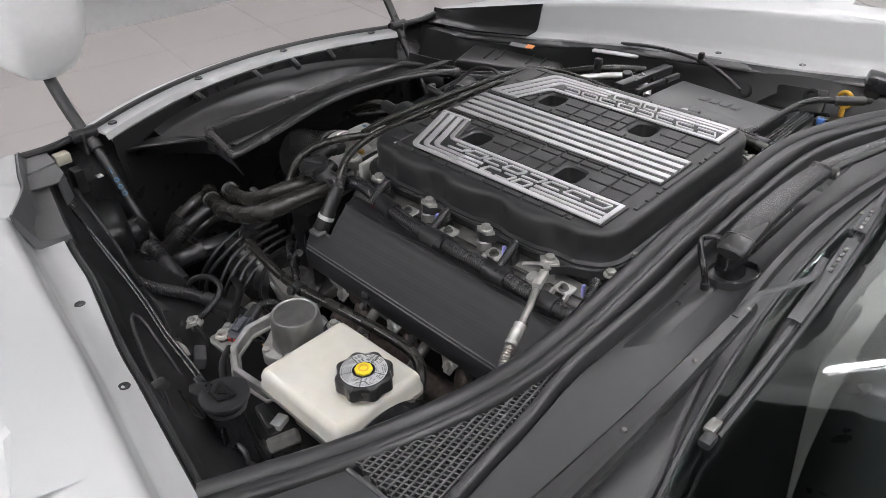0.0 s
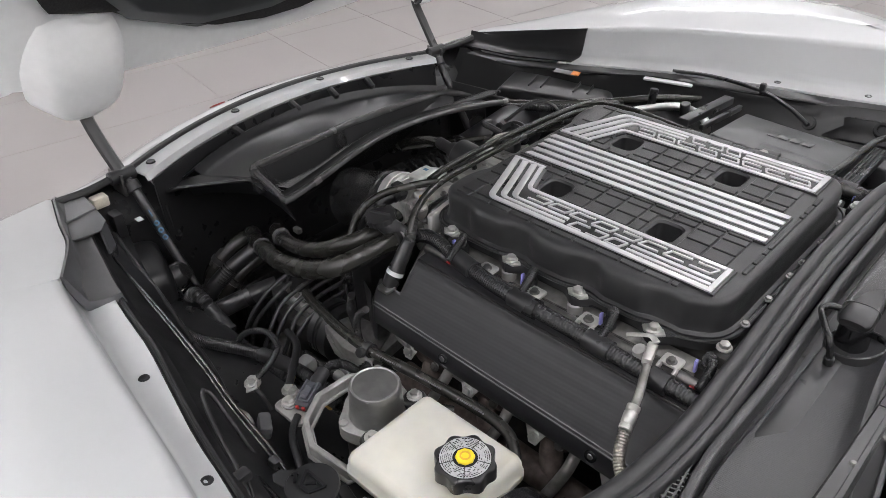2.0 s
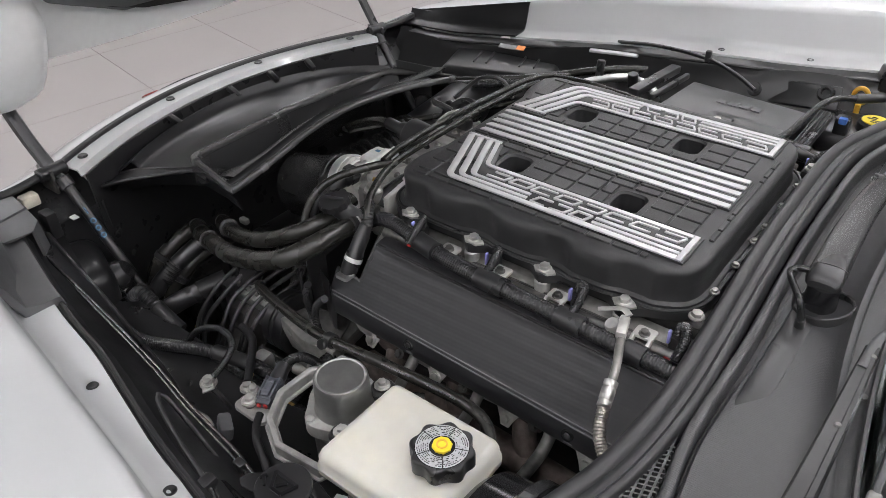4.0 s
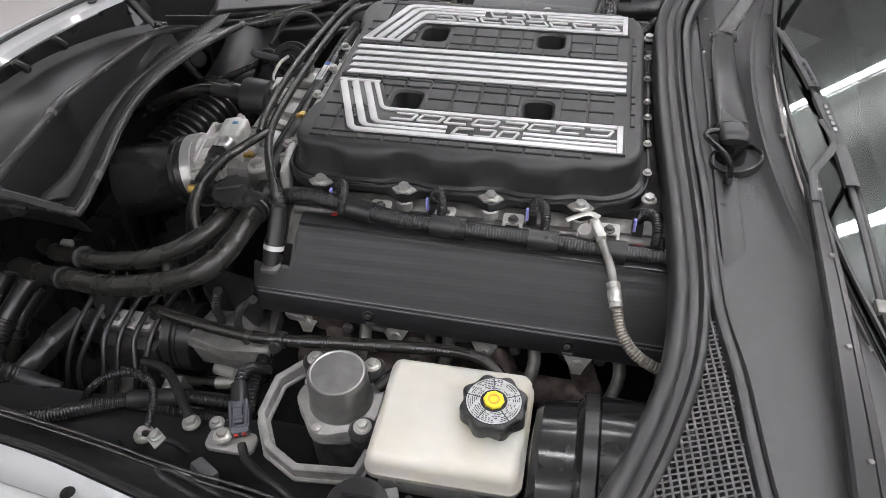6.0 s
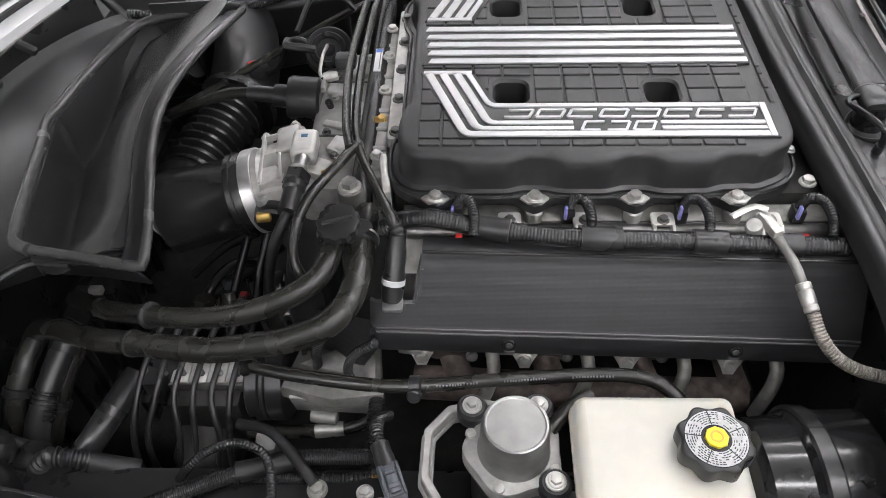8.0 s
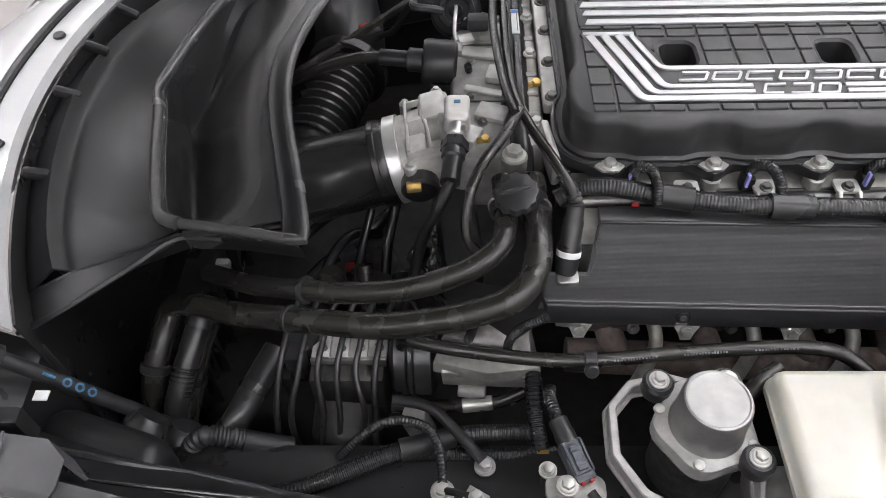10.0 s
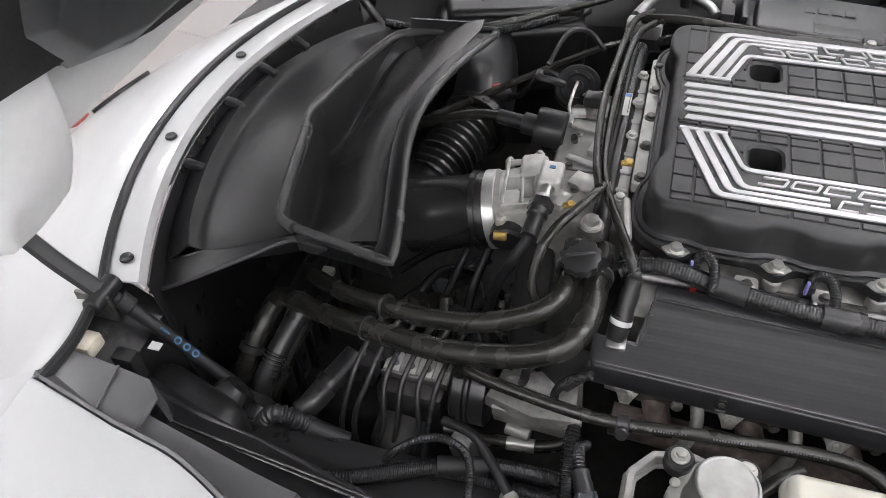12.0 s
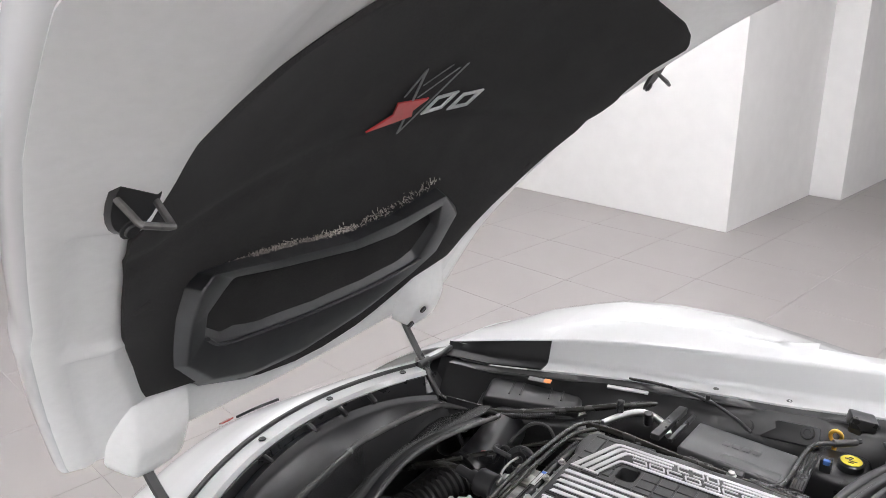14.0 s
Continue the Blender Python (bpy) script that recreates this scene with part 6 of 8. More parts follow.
flange_rows = [[p + Vector((-d, 0, z)) for p in REAR] for d, z in ((0.0, 0.004), (0.004, 0.0055), (0.010, 0.0035), (0.017, 0.0030), (0.022, 0.0045), (0.025, 0.001), (0.026, -0.006))]
part("rear_flange", sheet([resample(r, 60) for r in flange_rows], 0.002), DUCT, duct, "broad rubbed rear flange", 60)
# the funnel: a broad floor falls forward from the rear flange to a steep front wall
REAR_LINE = [(p.x, p.y) for p in reversed(curve(RIM[14:] + RIM[:1], 0.008))]
FRONT_CURVE = curve(RIM[3:14], 0.008)
FRONT_LINE = [(p.x, p.y) for p in FRONT_CURVE]
FRONT_Z = [(p.z, p.y) for p in FRONT_CURVE]


def ease(f):
    f = max(0.0, min(1.0, f))
    return f * f * (3 - 2 * f)


rows = []
for y in dense(-0.262, 0.306, 40):
    xr, xf = on_line(REAR_LINE, y) - 0.022, on_line(FRONT_LINE, y) + 0.006
    zf, deep = on_line(FRONT_Z, y), 0.030 + 0.075 * ease((0.30 - y) / 0.2) * ease((y + 0.262) / 0.12)
    line = [Vector((xr + (xf + 0.016 - xr) * f, y, 0.7755 + (zf - deep - 0.7755) * ease(f * 0.62 + 0.02) / ease(0.64))) for f in dense(0, 0.94, 14)]
    line += [Vector((xf + 0.012, y, zf - deep + 0.004)), Vector((xf + 0.006, y, zf - deep + 0.014)), Vector((xf + 0.003, y, zf - 0.03)), Vector((xf, y, zf - 0.002))]
    rows.append(line)
part("throat", sheet(rows, 0.003), THROAT, duct, "smooth black funnel", 50)
for y, k in ((-0.268, 0), (0.312, -1)):
    part("end_wall", sheet([[Vector((p.x, y, p.z)) for p in rows[k]], [Vector((p.x, y, 0.772 - (p.x - rows[k][0].x) * (-0.06))) for p in rows[k]]], 0.003), THROAT, duct)
front_top = [Vector((nose_edge(y) + 0.067 + 0.01 * abs(y), y, 0.746 - 0.06 * (abs(y) / 0.4) ** 2 * (1 if y > 0 else 0.4))) for y in dense(-0.315, 0.40, 14)]
back_top = [Vector(p) for p in resample([Vector(q) for q in [(-0.655, -0.257, 0.757), (-0.682, -0.232, 0.752), (-0.700, -0.19, 0.744), (-0.724, -0.11, 0.731), (-0.760, 0.01, 0.712), (-0.780, 0.075, 0.703), (-0.755, 0.18, 0.711), (-0.715, 0.285, 0.722), (-0.67, 0.33, 0.73)]], 15)]
rows = []
for k in range(25):
    f = k / 24
    swell = 0.013 * math.exp(-((f - 0.21) / 0.06) ** 2) - 0.014 * math.exp(-(f / 0.07) ** 2)
    rows.append([a.lerp(b, f) + Vector((0, 0, -0.008 * math.sin(math.pi * f) + swell)) for a, b in zip(front_top, back_top)])
rows.insert(0, [a + Vector((-0.012, 0, -0.055)) for a in front_top])
part("apron", sheet([resample(r, 40) for r in rows], 0.003), DUCT, duct, "sloping black apron panel with a rolled ridge", 60)
side = [[Vector(p) + Vector((0, 0.010 * k, dz)) for p in [(-0.850, -0.318, 0.705), (-0.78, -0.300, 0.733), (-0.70, -0.280, 0.752), (-0.655, -0.262, 0.757), (-0.58, -0.272, 0.762), (-0.51, -0.292, 0.772)]] for k, dz in ((0, 0), (1, -0.02), (2, -0.045))]
part("side_skirt", sheet(side, 0.003), WING, duct, "", 30)
part("crease_bead", tube([(-0.83, -0.36, 0.70), (-0.775, -0.352, 0.728), (-0.70, -0.300, 0.745), (-0.655, -0.266, 0.752), (-0.60, -0.272, 0.757)], 0.004, 6, 0.01), WING, duct)
part("side_wing", sheet([[(-0.83, -0.36, 0.698), (-0.775, -0.352, 0.726), (-0.70, -0.302, 0.743), (-0.655, -0.268, 0.75)], [(-0.84, -0.318, 0.705), (-0.78, -0.300, 0.732), (-0.70, -0.280, 0.749), (-0.655, -0.262, 0.754)]], 0.003), WING, duct)
part("clip", box((-0.658, -0.178, 0.597), (0.02, 0.012, 0.012), 0.003), STEEL, duct, "small metal clip")
for y, t in ((-0.15, 14), (0.01, 4), (0.115, -4), (0.21, -12)):
    x = nose_edge(y) + 0.064
    part("mount_tab", box((x + 0.020, y, 0.745), (0.036, 0.014, 0.014), 0.005, Euler((0, radians(24), radians(t))).to_matrix().to_4x4()), WING, duct, "black mounting tab")

# ---- driver's side: brakes, pump, reservoir ----
res = thing("brake_fluid_reservoir", (0.056, -0.507, 0.62), "cream plastic brake fluid reservoir with a black cap", "reservoir")
tank_poly = rrect(-0.026, 0.138, -0.578, -0.436, 0.014, 5)
bm = bmesh.new()
rings = []
for off, z in ((-0.030, 0.690), (-0.010, 0.712), (-0.002, 0.719), (0.001, 0.722), (0.001, 0.729), (-0.0015, 0.731), (-0.002, 0.742), (-0.005, 0.7485), (-0.012, 0.7525)):
    rings.append([bm.verts.new((x, y, z + 0.0 * x)) for x, y in offset_poly(tank_poly, off)])
for a, b in zip(rings, rings[1:]):
    for i in range(len(a)):
        bm.faces.new((a[i], a[(i + 1) % len(a)], b[(i + 1) % len(a)], b[i]))
bm.faces.new(rings[0][::-1])
bm.faces.new(rings[-1])
tank = part("tank", bm, TANK, res, "", 50)
part("neck", cyl((0.100, -0.502, 0.748), (0.100, -0.502, 0.762), 0.029, 28), TANK, tank)
capm = at(0.100, -0.502, 0.752)
cap = part("cap", extr(disc(0.0365, 96, 8, 0.0045), 0.0065, 0.026, 0.0035, capm, 3), BLACK, res, "black eight-lobed screw cap", 35)
part("cap_face", lathe([(0.0, 0.0262), (0.0142, 0.0262), (0.0295, 0.0262), (0.0305, 0.0248)], capm, 40), SATIN, cap)
part("cap_label", lathe([(0.0142, 0.0262), (0.0142, 0.0265), (0.0288, 0.0265), (0.0288, 0.0262)], capm, 44), PRINT, cap, "pale grey printed ring")
bars = bmesh.new()
rnd = random.Random(3)
for r, n in ((0.0268, 50), (0.0246, 46), (0.0224, 42), (0.0202, 38), (0.0180, 32), (0.0158, 28)):
    for k in range(n):
        if rnd.random() < 0.18 or k % (n // 5) == 0:
            continue
        a = 2 * math.pi * k / n
        add(bars, box((r * math.cos(a), r * math.sin(a), 0.0266), (0.0009, 2 * math.pi * r / n * (0.5 + 0.45 * rnd.random()), 0.0005), 0, Matrix.Rotation(a, 4, "Z")))
for a in (0.4, 1.7, 3.0, 4.2, 5.4):
    add(bars, box((0.0215 * math.cos(a), 0.0215 * math.sin(a), 0.0266), (0.0146, 0.0010, 0.0005), 0, Matrix.Rotation(a, 4, "Z")))
bmesh.ops.transform(bars, matrix=capm, verts=bars.verts)
tagged(part("cap_print", bars, BLACK, cap, "black printed bars in rings", 0), kind="stuff")
part("cap_centre", extr(disc(0.0112, 8), 0.026, 0.0295, 0.0012, capm), YELLOW, cap, "yellow octagonal centre", 20)
part("centre_ring", lathe([(0.0042, 0.0294), (0.0045, 0.0302), (0.0062, 0.0302), (0.0065, 0.0294)], capm, 20), AMBER, cap)
part("outlet", cyl((0.03, -0.52, 0.64), (0.03, -0.52, 0.70), 0.014, 16), TANK, tank)
part("outlet", cyl((0.095, -0.52, 0.64), (0.095, -0.52, 0.70), 0.014, 16), TANK, tank)
for p in ((0.022, -0.560, 0.655), (0.062, -0.562, 0.650)):
    part("master_port", cyl(p, (p[0] - 0.02, p[1] - 0.035, p[2] - 0.01), 0.011, 6, 0.002), STEEL, res, "steel brake pipe union")
    part("brake_pipe", tube([(p[0] - 0.02, p[1] - 0.03, p[2] - 0.01), (p[0] - 0.05, p[1] - 0.03, p[2] - 0.03), (p[0] - 0.08, p[1], 0.54)], 0.004, 8, 0.01), DARKSTEEL, res)
part("master_cylinder", cyl((-0.03, -0.51, 0.625), (0.15, -0.51, 0.625), 0.024, 20), ALU, res, "cast master cylinder")
part("port_tab", box((0.0, -0.572, 0.672), (0.016, 0.022, 0.010), 0.002, Euler((0, 0, radians(20))).to_matrix().to_4x4()), LABEL, res, "pale plastic tab")
part("sensor_plug", box((-0.02, -0.578, 0.668), (0.05, 0.016, 0.016), 0.004, Euler((0, 0, radians(-14))).to_matrix().to_4x4()), BLACK, res, "black level sensor plug")

boost = thing("brake_booster", (0.2, -0.51, 0.6), "black round brake booster drum", "brake booster")
part("drum", lathe([(0, 0), (0.06, 0.0), (0.088, 0.006), (0.096, 0.014), (0.098, 0.05), (0.102, 0.054), (0.105, 0.062), (0.102, 0.07), (0.106, 0.075), (0.106, 0.12), (0, 0.12)], along((0.141, -0.522, 0.660), (0.25, -0.522, 0.664)), 48), GLOSS, boost, "", 30)
part("clamp_ring", lathe([(0.104, 0.056), (0.1085, 0.058), (0.1085, 0.072), (0.104, 0.074)], along((0.141, -0.522, 0.660), (0.25, -0.522, 0.664)), 48), SATIN, boost, "folded seam ring")
part("push_rod_boss", lathe([(0, -0.012), (0.028, -0.012), (0.034, -0.006), (0.036, 0.002)], along((0.141, -0.522, 0.660), (0.25, -0.522, 0.664)), 28), SATIN, boost)

pump = thing("vacuum_pump", (-0.083, -0.47, 0.64), "round aluminium vacuum pump on a cast bracket", "vacuum pump")
PX, PY = -0.083, -0.473
part("can", lathe([(0.0385, 0.010), (0.0362, 0.014), (0.0348, 0.050), (0.0342, 0.0565), (0.0325, 0.0600), (0.0305, 0.0606), (0.0290, 0.0597), (0.0, 0.0600)], at(PX, PY, 0.690, 0, 0, 0), 40), CAN, pump, "drawn aluminium can", 30)
part("base", extr(disc(0.0535, 60, 5, 0.006), 0.682, 0.7008, 0.003, at(PX, PY, 0)), ALU, pump, "cast base with lobes", 30)
part("skirt", cyl((PX, PY, 0.60), (PX, PY, 0.673), 0.044, 32), DARKSTEEL, pump)
for a in (70, 160, 250, 330):
    part("screw", lathe([(0, 0.004), (0.003, 0.004), (0.0055, 0.003), (0.006, 0)], at(PX + 0.0475 * math.cos(radians(a)), PY + 0.0475 * math.sin(radians(a)), 0.7005), 12), STEEL, pump)
for p in ((-0.126, -0.431), (-0.044, -0.516), (-0.056, -0.43)):
    part("grommet", lathe([(0, 0.0), (0.0155, 0.0), (0.0165, 0.004), (0.0155, 0.010), (0.0165, 0.016), (0.0135, 0.020), (0, 0.020)], at(p[0], p[1], 0.694), 20), RUBBER, pump, "rubber mounting grommet")
    part("washer", cyl((p[0], p[1], 0.714), (p[0], p[1], 0.7165), 0.0105, 20, 0.0006), STEEL, pump)
    bolt(pump, (p[0], p[1], 0.717), 0.0085)
OCT = [(-0.150, -0.420), (-0.173, -0.447), (-0.175, -0.500), (-0.152, -0.540), (-0.112, -0.562), (-0.045, -0.556), (-0.035, -0.52), (-0.045, -0.43), (-0.11, -0.412)]
fr = bmesh.new()
for z0, z1, w in ((0.672, 0.690, 0.009), (0.668, 0.674, 0.016)):
    outer_l, inner_l = offset_poly(OCT, w / 2), offset_poly(OCT, -w / 2)
    v = [[fr.verts.new((x, y, z)) for x, y in poly] for poly, z in ((outer_l, z0), (outer_l, z1), (inner_l, z1), (inner_l, z0))]
    for a, b in zip(v, v[1:] + v[:1]):
        for i in range(len(OCT)):
            j = (i + 1) % len(OCT)
            fr.faces.new((a[i], a[j], b[j], b[i]))
bmesh.ops.bevel(fr, geom=fr.edges[:], offset=0.0015, segments=1, affect="EDGES")
part("bracket", fr, ALU, pump, "octagonal cast bracket", 25)
part("bracket_arm", box((-0.108, -0.437, 0.684), (0.04, 0.012, 0.014), 0.003, Euler((0, 0, radians(-35))).to_matrix().to_4x4()), ALU, pump)
part("hose_stub", tube([(-0.045, -0.45, 0.70), (-0.02, -0.43, 0.712), (0.0, -0.415, 0.71)], 0.009, 10, 0.006), HOSE, pump)

heater = thing("heater_hose", (-0.15, -0.39, 0.65), "long black hose with white print beside the engine", "hose")
HL = [(-0.4, -0.345, 0.649), (-0.392, -0.352, 0.671), (-0.375, -0.362, 0.679), (-0.33, -0.374, 0.683), (-0.25, -0.388, 0.687), (-0.19, -0.393, 0.692), (-0.1, -0.388, 0.697), (0, -0.383, 0.701), (0.055, -0.386, 0.703), (0.085, -0.398, 0.701), (0.11, -0.425, 0.689), (0.12, -0.45, 0.669)]
part("hose", tube(HL, 0.0080, 14, 0.008), HOSE, heater)
part("clip", lathe([(0.0080, 0), (0.0112, 0.001), (0.0112, 0.013), (0.0080, 0.014)], along((-0.196, -0.3925, 0.6915), (-0.18, -0.393, 0.693)), 18), BLACK, heater, "black hose clip")
part("clip_stud", cyl((-0.19, -0.405, 0.694), (-0.19, -0.412, 0.698), 0.008, 14), BLACK, heater)
bars = bmesh.new()
for run in ((-0.165, -0.12), (-0.09, -0.045), (-0.015, 0.03), (-0.175, -0.172)):
    x = run[0]
    while x < run[1]:
        p = min(curve(HL, 0.004), key=lambda q: abs(q.x - x))
        add(bars, box((x, p.y - 0.0059, p.z + 0.0055), (0.0016, 0.0018, 0.0034), 0, Euler((radians(45), 0, 0)).to_matrix().to_4x4()))
        x += 0.0026 + 0.0014 * rnd.random()
tagged(part("hose_print", bars, FAINT, heater, "worn white print", 0), kind="stuff")

abs_unit = thing("brake_modulator", (-0.47, -0.3, 0.45), "aluminium brake modulator block with bent steel lines", "brake modulator")
part("block", box((-0.478, -0.305, 0.505), (0.100, 0.075, 0.11), 0.010), IRON, abs_unit, "stained grey valve block")
part("casting", lathe([(0, 0), (0.030, 0.0), (0.042, 0.006), (0.047, 0.018), (0.047, 0.06), (0, 0.06)], along((-0.487, -0.385, 0.455), (-0.482, -0.33, 0.48)), 28), IRON, abs_unit, "rounded grey pump casting")
for k in range(4):
    part("top_plate", box((-0.512 + 0.0245 * k, -0.296, 0.566), (0.0238, 0.034, 0.012), 0.002), PALE, abs_unit, "bright block segment")
part("plate_edge", box((-0.476, -0.3155, 0.563), (0.098, 0.004, 0.016), 0.001), ALU_BRIGHT, abs_unit)
for k in range(2):
    part("plate_hole", cyl((-0.512 + 0.0735 * k, -0.294, 0.568), (-0.512 + 0.0735 * k, -0.294, 0.5732), 0.004, 10), BLACK, abs_unit)
for k in range(6):
    x = -0.565 + 0.0245 * k
    sw = (0.0, -0.006, 0.012, 0.008, 0.016, 0.004)[k]
    part("brake_line", tube([(x + 0.026, -0.235, 0.605), (x + 0.016, -0.268, 0.598), (x + 0.008, -0.30, 0.586), (x + 0.002, -0.335, 0.566), (x - 0.002 + sw, -0.372, 0.53), (x + 0.5 * sw, -0.392, 0.48), (x + 0.02 + sw, -0.405, 0.42)], 0.0042, 10, 0.008), BLACK, abs_unit, "bent black brake line")
    part("fitting", cyl((x + 0.008, -0.30, 0.572), (x + 0.008, -0.302, 0.582), 0.0048, 6, 0.001), DULL, abs_unit, "brake line union")
part("connector", box((-0.545, -0.305, 0.555), (0.026, 0.036, 0.05), 0.006), BLACK, abs_unit)
part("connector_clip", box((-0.556, -0.325, 0.53), (0.012, 0.02, 0.05), 0.003), SATIN, abs_unit)

alt = thing("alternator", (-0.35, -0.3, 0.5), "black pulley drum and grey housing of the alternator", "alternator")
part("drum", lathe([(0, 0), (0.046, 0.0), (0.052, 0.004), (0.052, 0.018), (0.048, 0.020), (0.052, 0.022), (0.052, 0.026), (0.049, 0.028), (0.052, 0.030), (0.052, 0.05), (0.044, 0.055), (0, 0.055)], along((-0.418, -0.30, 0.556), (-0.34, -0.30, 0.558)), 36), BLACK, alt)
part("hub", lathe([(0, -0.006), (0.018, -0.006), (0.022, 0.0), (0.03, 0.001)], along((-0.418, -0.30, 0.556), (-0.34, -0.30, 0.558)), 24), DARKSTEEL, alt)
part("housing", extr([(-0.365, -0.345), (-0.345, -0.275), (-0.245, -0.275), (-0.235, -0.355), (-0.30, -0.362)], 0.590, 0.612, 0.004), DULL, alt, "grey cast bracket plate", 30)
part("housing_web", box((-0.30, -0.345, 0.575), (0.11, 0.010, 0.05), 0.003, Euler((radians(14), 0, radians(-3))).to_matrix().to_4x4()), ALU, alt)
part("foot", box((-0.385, -0.372, 0.50), (0.032, 0.03, 0.085), 0.008, Euler((radians(10), radians(-8), 0)).to_matrix().to_4x4()), ALU, alt, "grey cast foot")
part("stud", cyl((-0.335, -0.345, 0.545), (-0.30, -0.35, 0.545), 0.009, 12), ALU, alt)
part("shield", sheet([[(-0.345, -0.31, 0.612), (-0.25, -0.285, 0.64)], [(-0.33, -0.345, 0.60), (-0.245, -0.345, 0.605)]], 0.003), DARKSTEEL, alt)
part("steel_pipe", cyl((-0.33, -0.36, 0.53), (-0.29, -0.358, 0.535), 0.0095, 14), STEEL, alt)
part("pipe", tube([(-0.42, -0.355, 0.52), (-0.33, -0.36, 0.53), (-0.28, -0.357, 0.537), (-0.25, -0.35, 0.55)], 0.0088, 12, 0.01), HOSE, alt)

# grounding points and cables on the driver's rail
part("frame_rail", sheet([[(x, -0.62, 0.60), (x, -0.56, 0.592), (x, -0.45, 0.582), (x, -0.435, 0.572), (x, -0.43, 0.40)] for x in dense(-0.72, 0.30, 10)], 0.004), BLACK, car, "black frame rail", 40)
for p, r in (((-0.304, -0.469, 0.593), 0.0102), ((-0.351, -0.503, 0.603), 0.0112), ((-0.236, -0.464, 0.575), 0.0102), ((-0.222, -0.520, 0.660), 0.0095), ((-0.240, -0.500, 0.652), 0.0080)):
    stud = thing("ground_stud", (p[0], p[1], p[2] - 0.02), "zinc bolt holding a cable eyelet", "bolt", "ground bolts")
    part("pad", cyl((p[0], p[1], p[2] - 0.03), (p[0], p[1], p[2] - 0.004), r * 0.8, 14), DARKSTEEL, stud)
    part("eyelet", lathe([(0.5 * r, 0), (1.2 * r, 0), (1.2 * r, 0.003), (0.5 * r, 0.003)], at(p[0], p[1], p[2] - 0.004), 20), STEEL, stud)
    bolt(stud, p, r)
wires = thing("ground_cables", (-0.35, -0.46, 0.58), "black taped cables with ring terminals", "cable", "engine wiring")
part("cable", tube([(-0.475, -0.455, 0.575), (-0.455, -0.45, 0.605), (-0.43, -0.438, 0.622), (-0.40, -0.43, 0.626), (-0.37, -0.438, 0.624), (-0.357, -0.455, 0.618), (-0.352, -0.478, 0.610), (-0.351, -0.495, 0.605)], 0.0058, 10, ribs=(0.0040, 0.0008)), LOOM, wires)
part("cable", tube([(-0.41, -0.39, 0.60), (-0.37, -0.402, 0.606), (-0.345, -0.423, 0.604), (-0.325, -0.445, 0.602), (-0.306, -0.466, 0.598)], 0.0066, 10, 0.008), TAPE, wires)
part("terminal", box((-0.311, -0.460, 0.5985), (0.012, 0.022, 0.003), 0.001, Euler((0, 0, radians(38))).to_matrix().to_4x4()), BRASS, wires, "brass terminal")
part("cable", tube([(-0.243, -0.35, 0.60), (-0.244, -0.39, 0.595), (-0.241, -0.42, 0.583), (-0.238, -0.445, 0.578)], 0.0105, 12, ribs=(0.0052, 0.0016)), LOOM, wires, "ribbed black conduit")
part("terminal", box((-0.237, -0.452, 0.580), (0.014, 0.02, 0.004), 0.001), BRASS, wires)
trunk = thing("wiring_harness", (-0.5, -0.5, 0.55), "thick corrugated black wiring trunk along the rail", "wiring harness", "engine wiring")
part("conduit", tube([(-0.72, -0.47, 0.585), (-0.66, -0.492, 0.578), (-0.58, -0.50, 0.577), (-0.52, -0.496, 0.585), (-0.47, -0.482, 0.594), (-0.42, -0.462, 0.598), (-0.375, -0.446, 0.595), (-0.33, -0.43, 0.588), (-0.25, -0.42, 0.575)], 0.0115, 14, ribs=(0.0046, 0.0012)), LOOM, trunk)
part("wrap", tube([(-0.40, -0.453, 0.598), (-0.375, -0.446, 0.596), (-0.34, -0.433, 0.590)], 0.0128, 12, 0.01), TAPE, trunk, "cloth tape wrap")
part("branch", tube([(-0.42, -0.46, 0.60), (-0.36, -0.452, 0.585), (-0.28, -0.45, 0.578), (-0.21, -0.44, 0.57)], 0.009, 10, ribs=(0.005, 0.0014)), LOOM, trunk)
boot = thing("strut_wire_boot", (-0.62, -0.43, 0.55), "ribbed rubber wire boot with a yellow dot", "rubber boot")
part("boot", tube([(-0.665, -0.445, 0.53), (-0.650, -0.44, 0.575), (-0.628, -0.436, 0.598), (-0.600, -0.434, 0.592), (-0.582, -0.432, 0.58)], 0.0125, 12, ribs=(0.008, 0.0025)), RUBBER, boot)
part("sleeve", tube([(-0.587, -0.434, 0.583), (-0.565, -0.432, 0.57), (-0.535, -0.43, 0.555)], 0.0135, 12, 0.006), TAPE, boot)
part("dot", lathe([(0, 0.001), (0.004, 0.0008), (0.0045, 0)], at(-0.668, -0.33, 0.424), 10), AMBER, boot, "yellow paint dot")
conn = thing("wire_connector", (-0.2, -0.49, 0.65), "blue-grey plug connector with a taped lead", "connector")
cm = along((-0.223, -0.462, 0.664), (-0.199, -0.522, 0.652))


def plug_part(name, at_, size, label="", finish_=GREYCON):
    g = box(at_, size, 0.0012)
    bmesh.ops.transform(g, matrix=cm, verts=g.verts)
    part(name, g, finish_, conn, label)


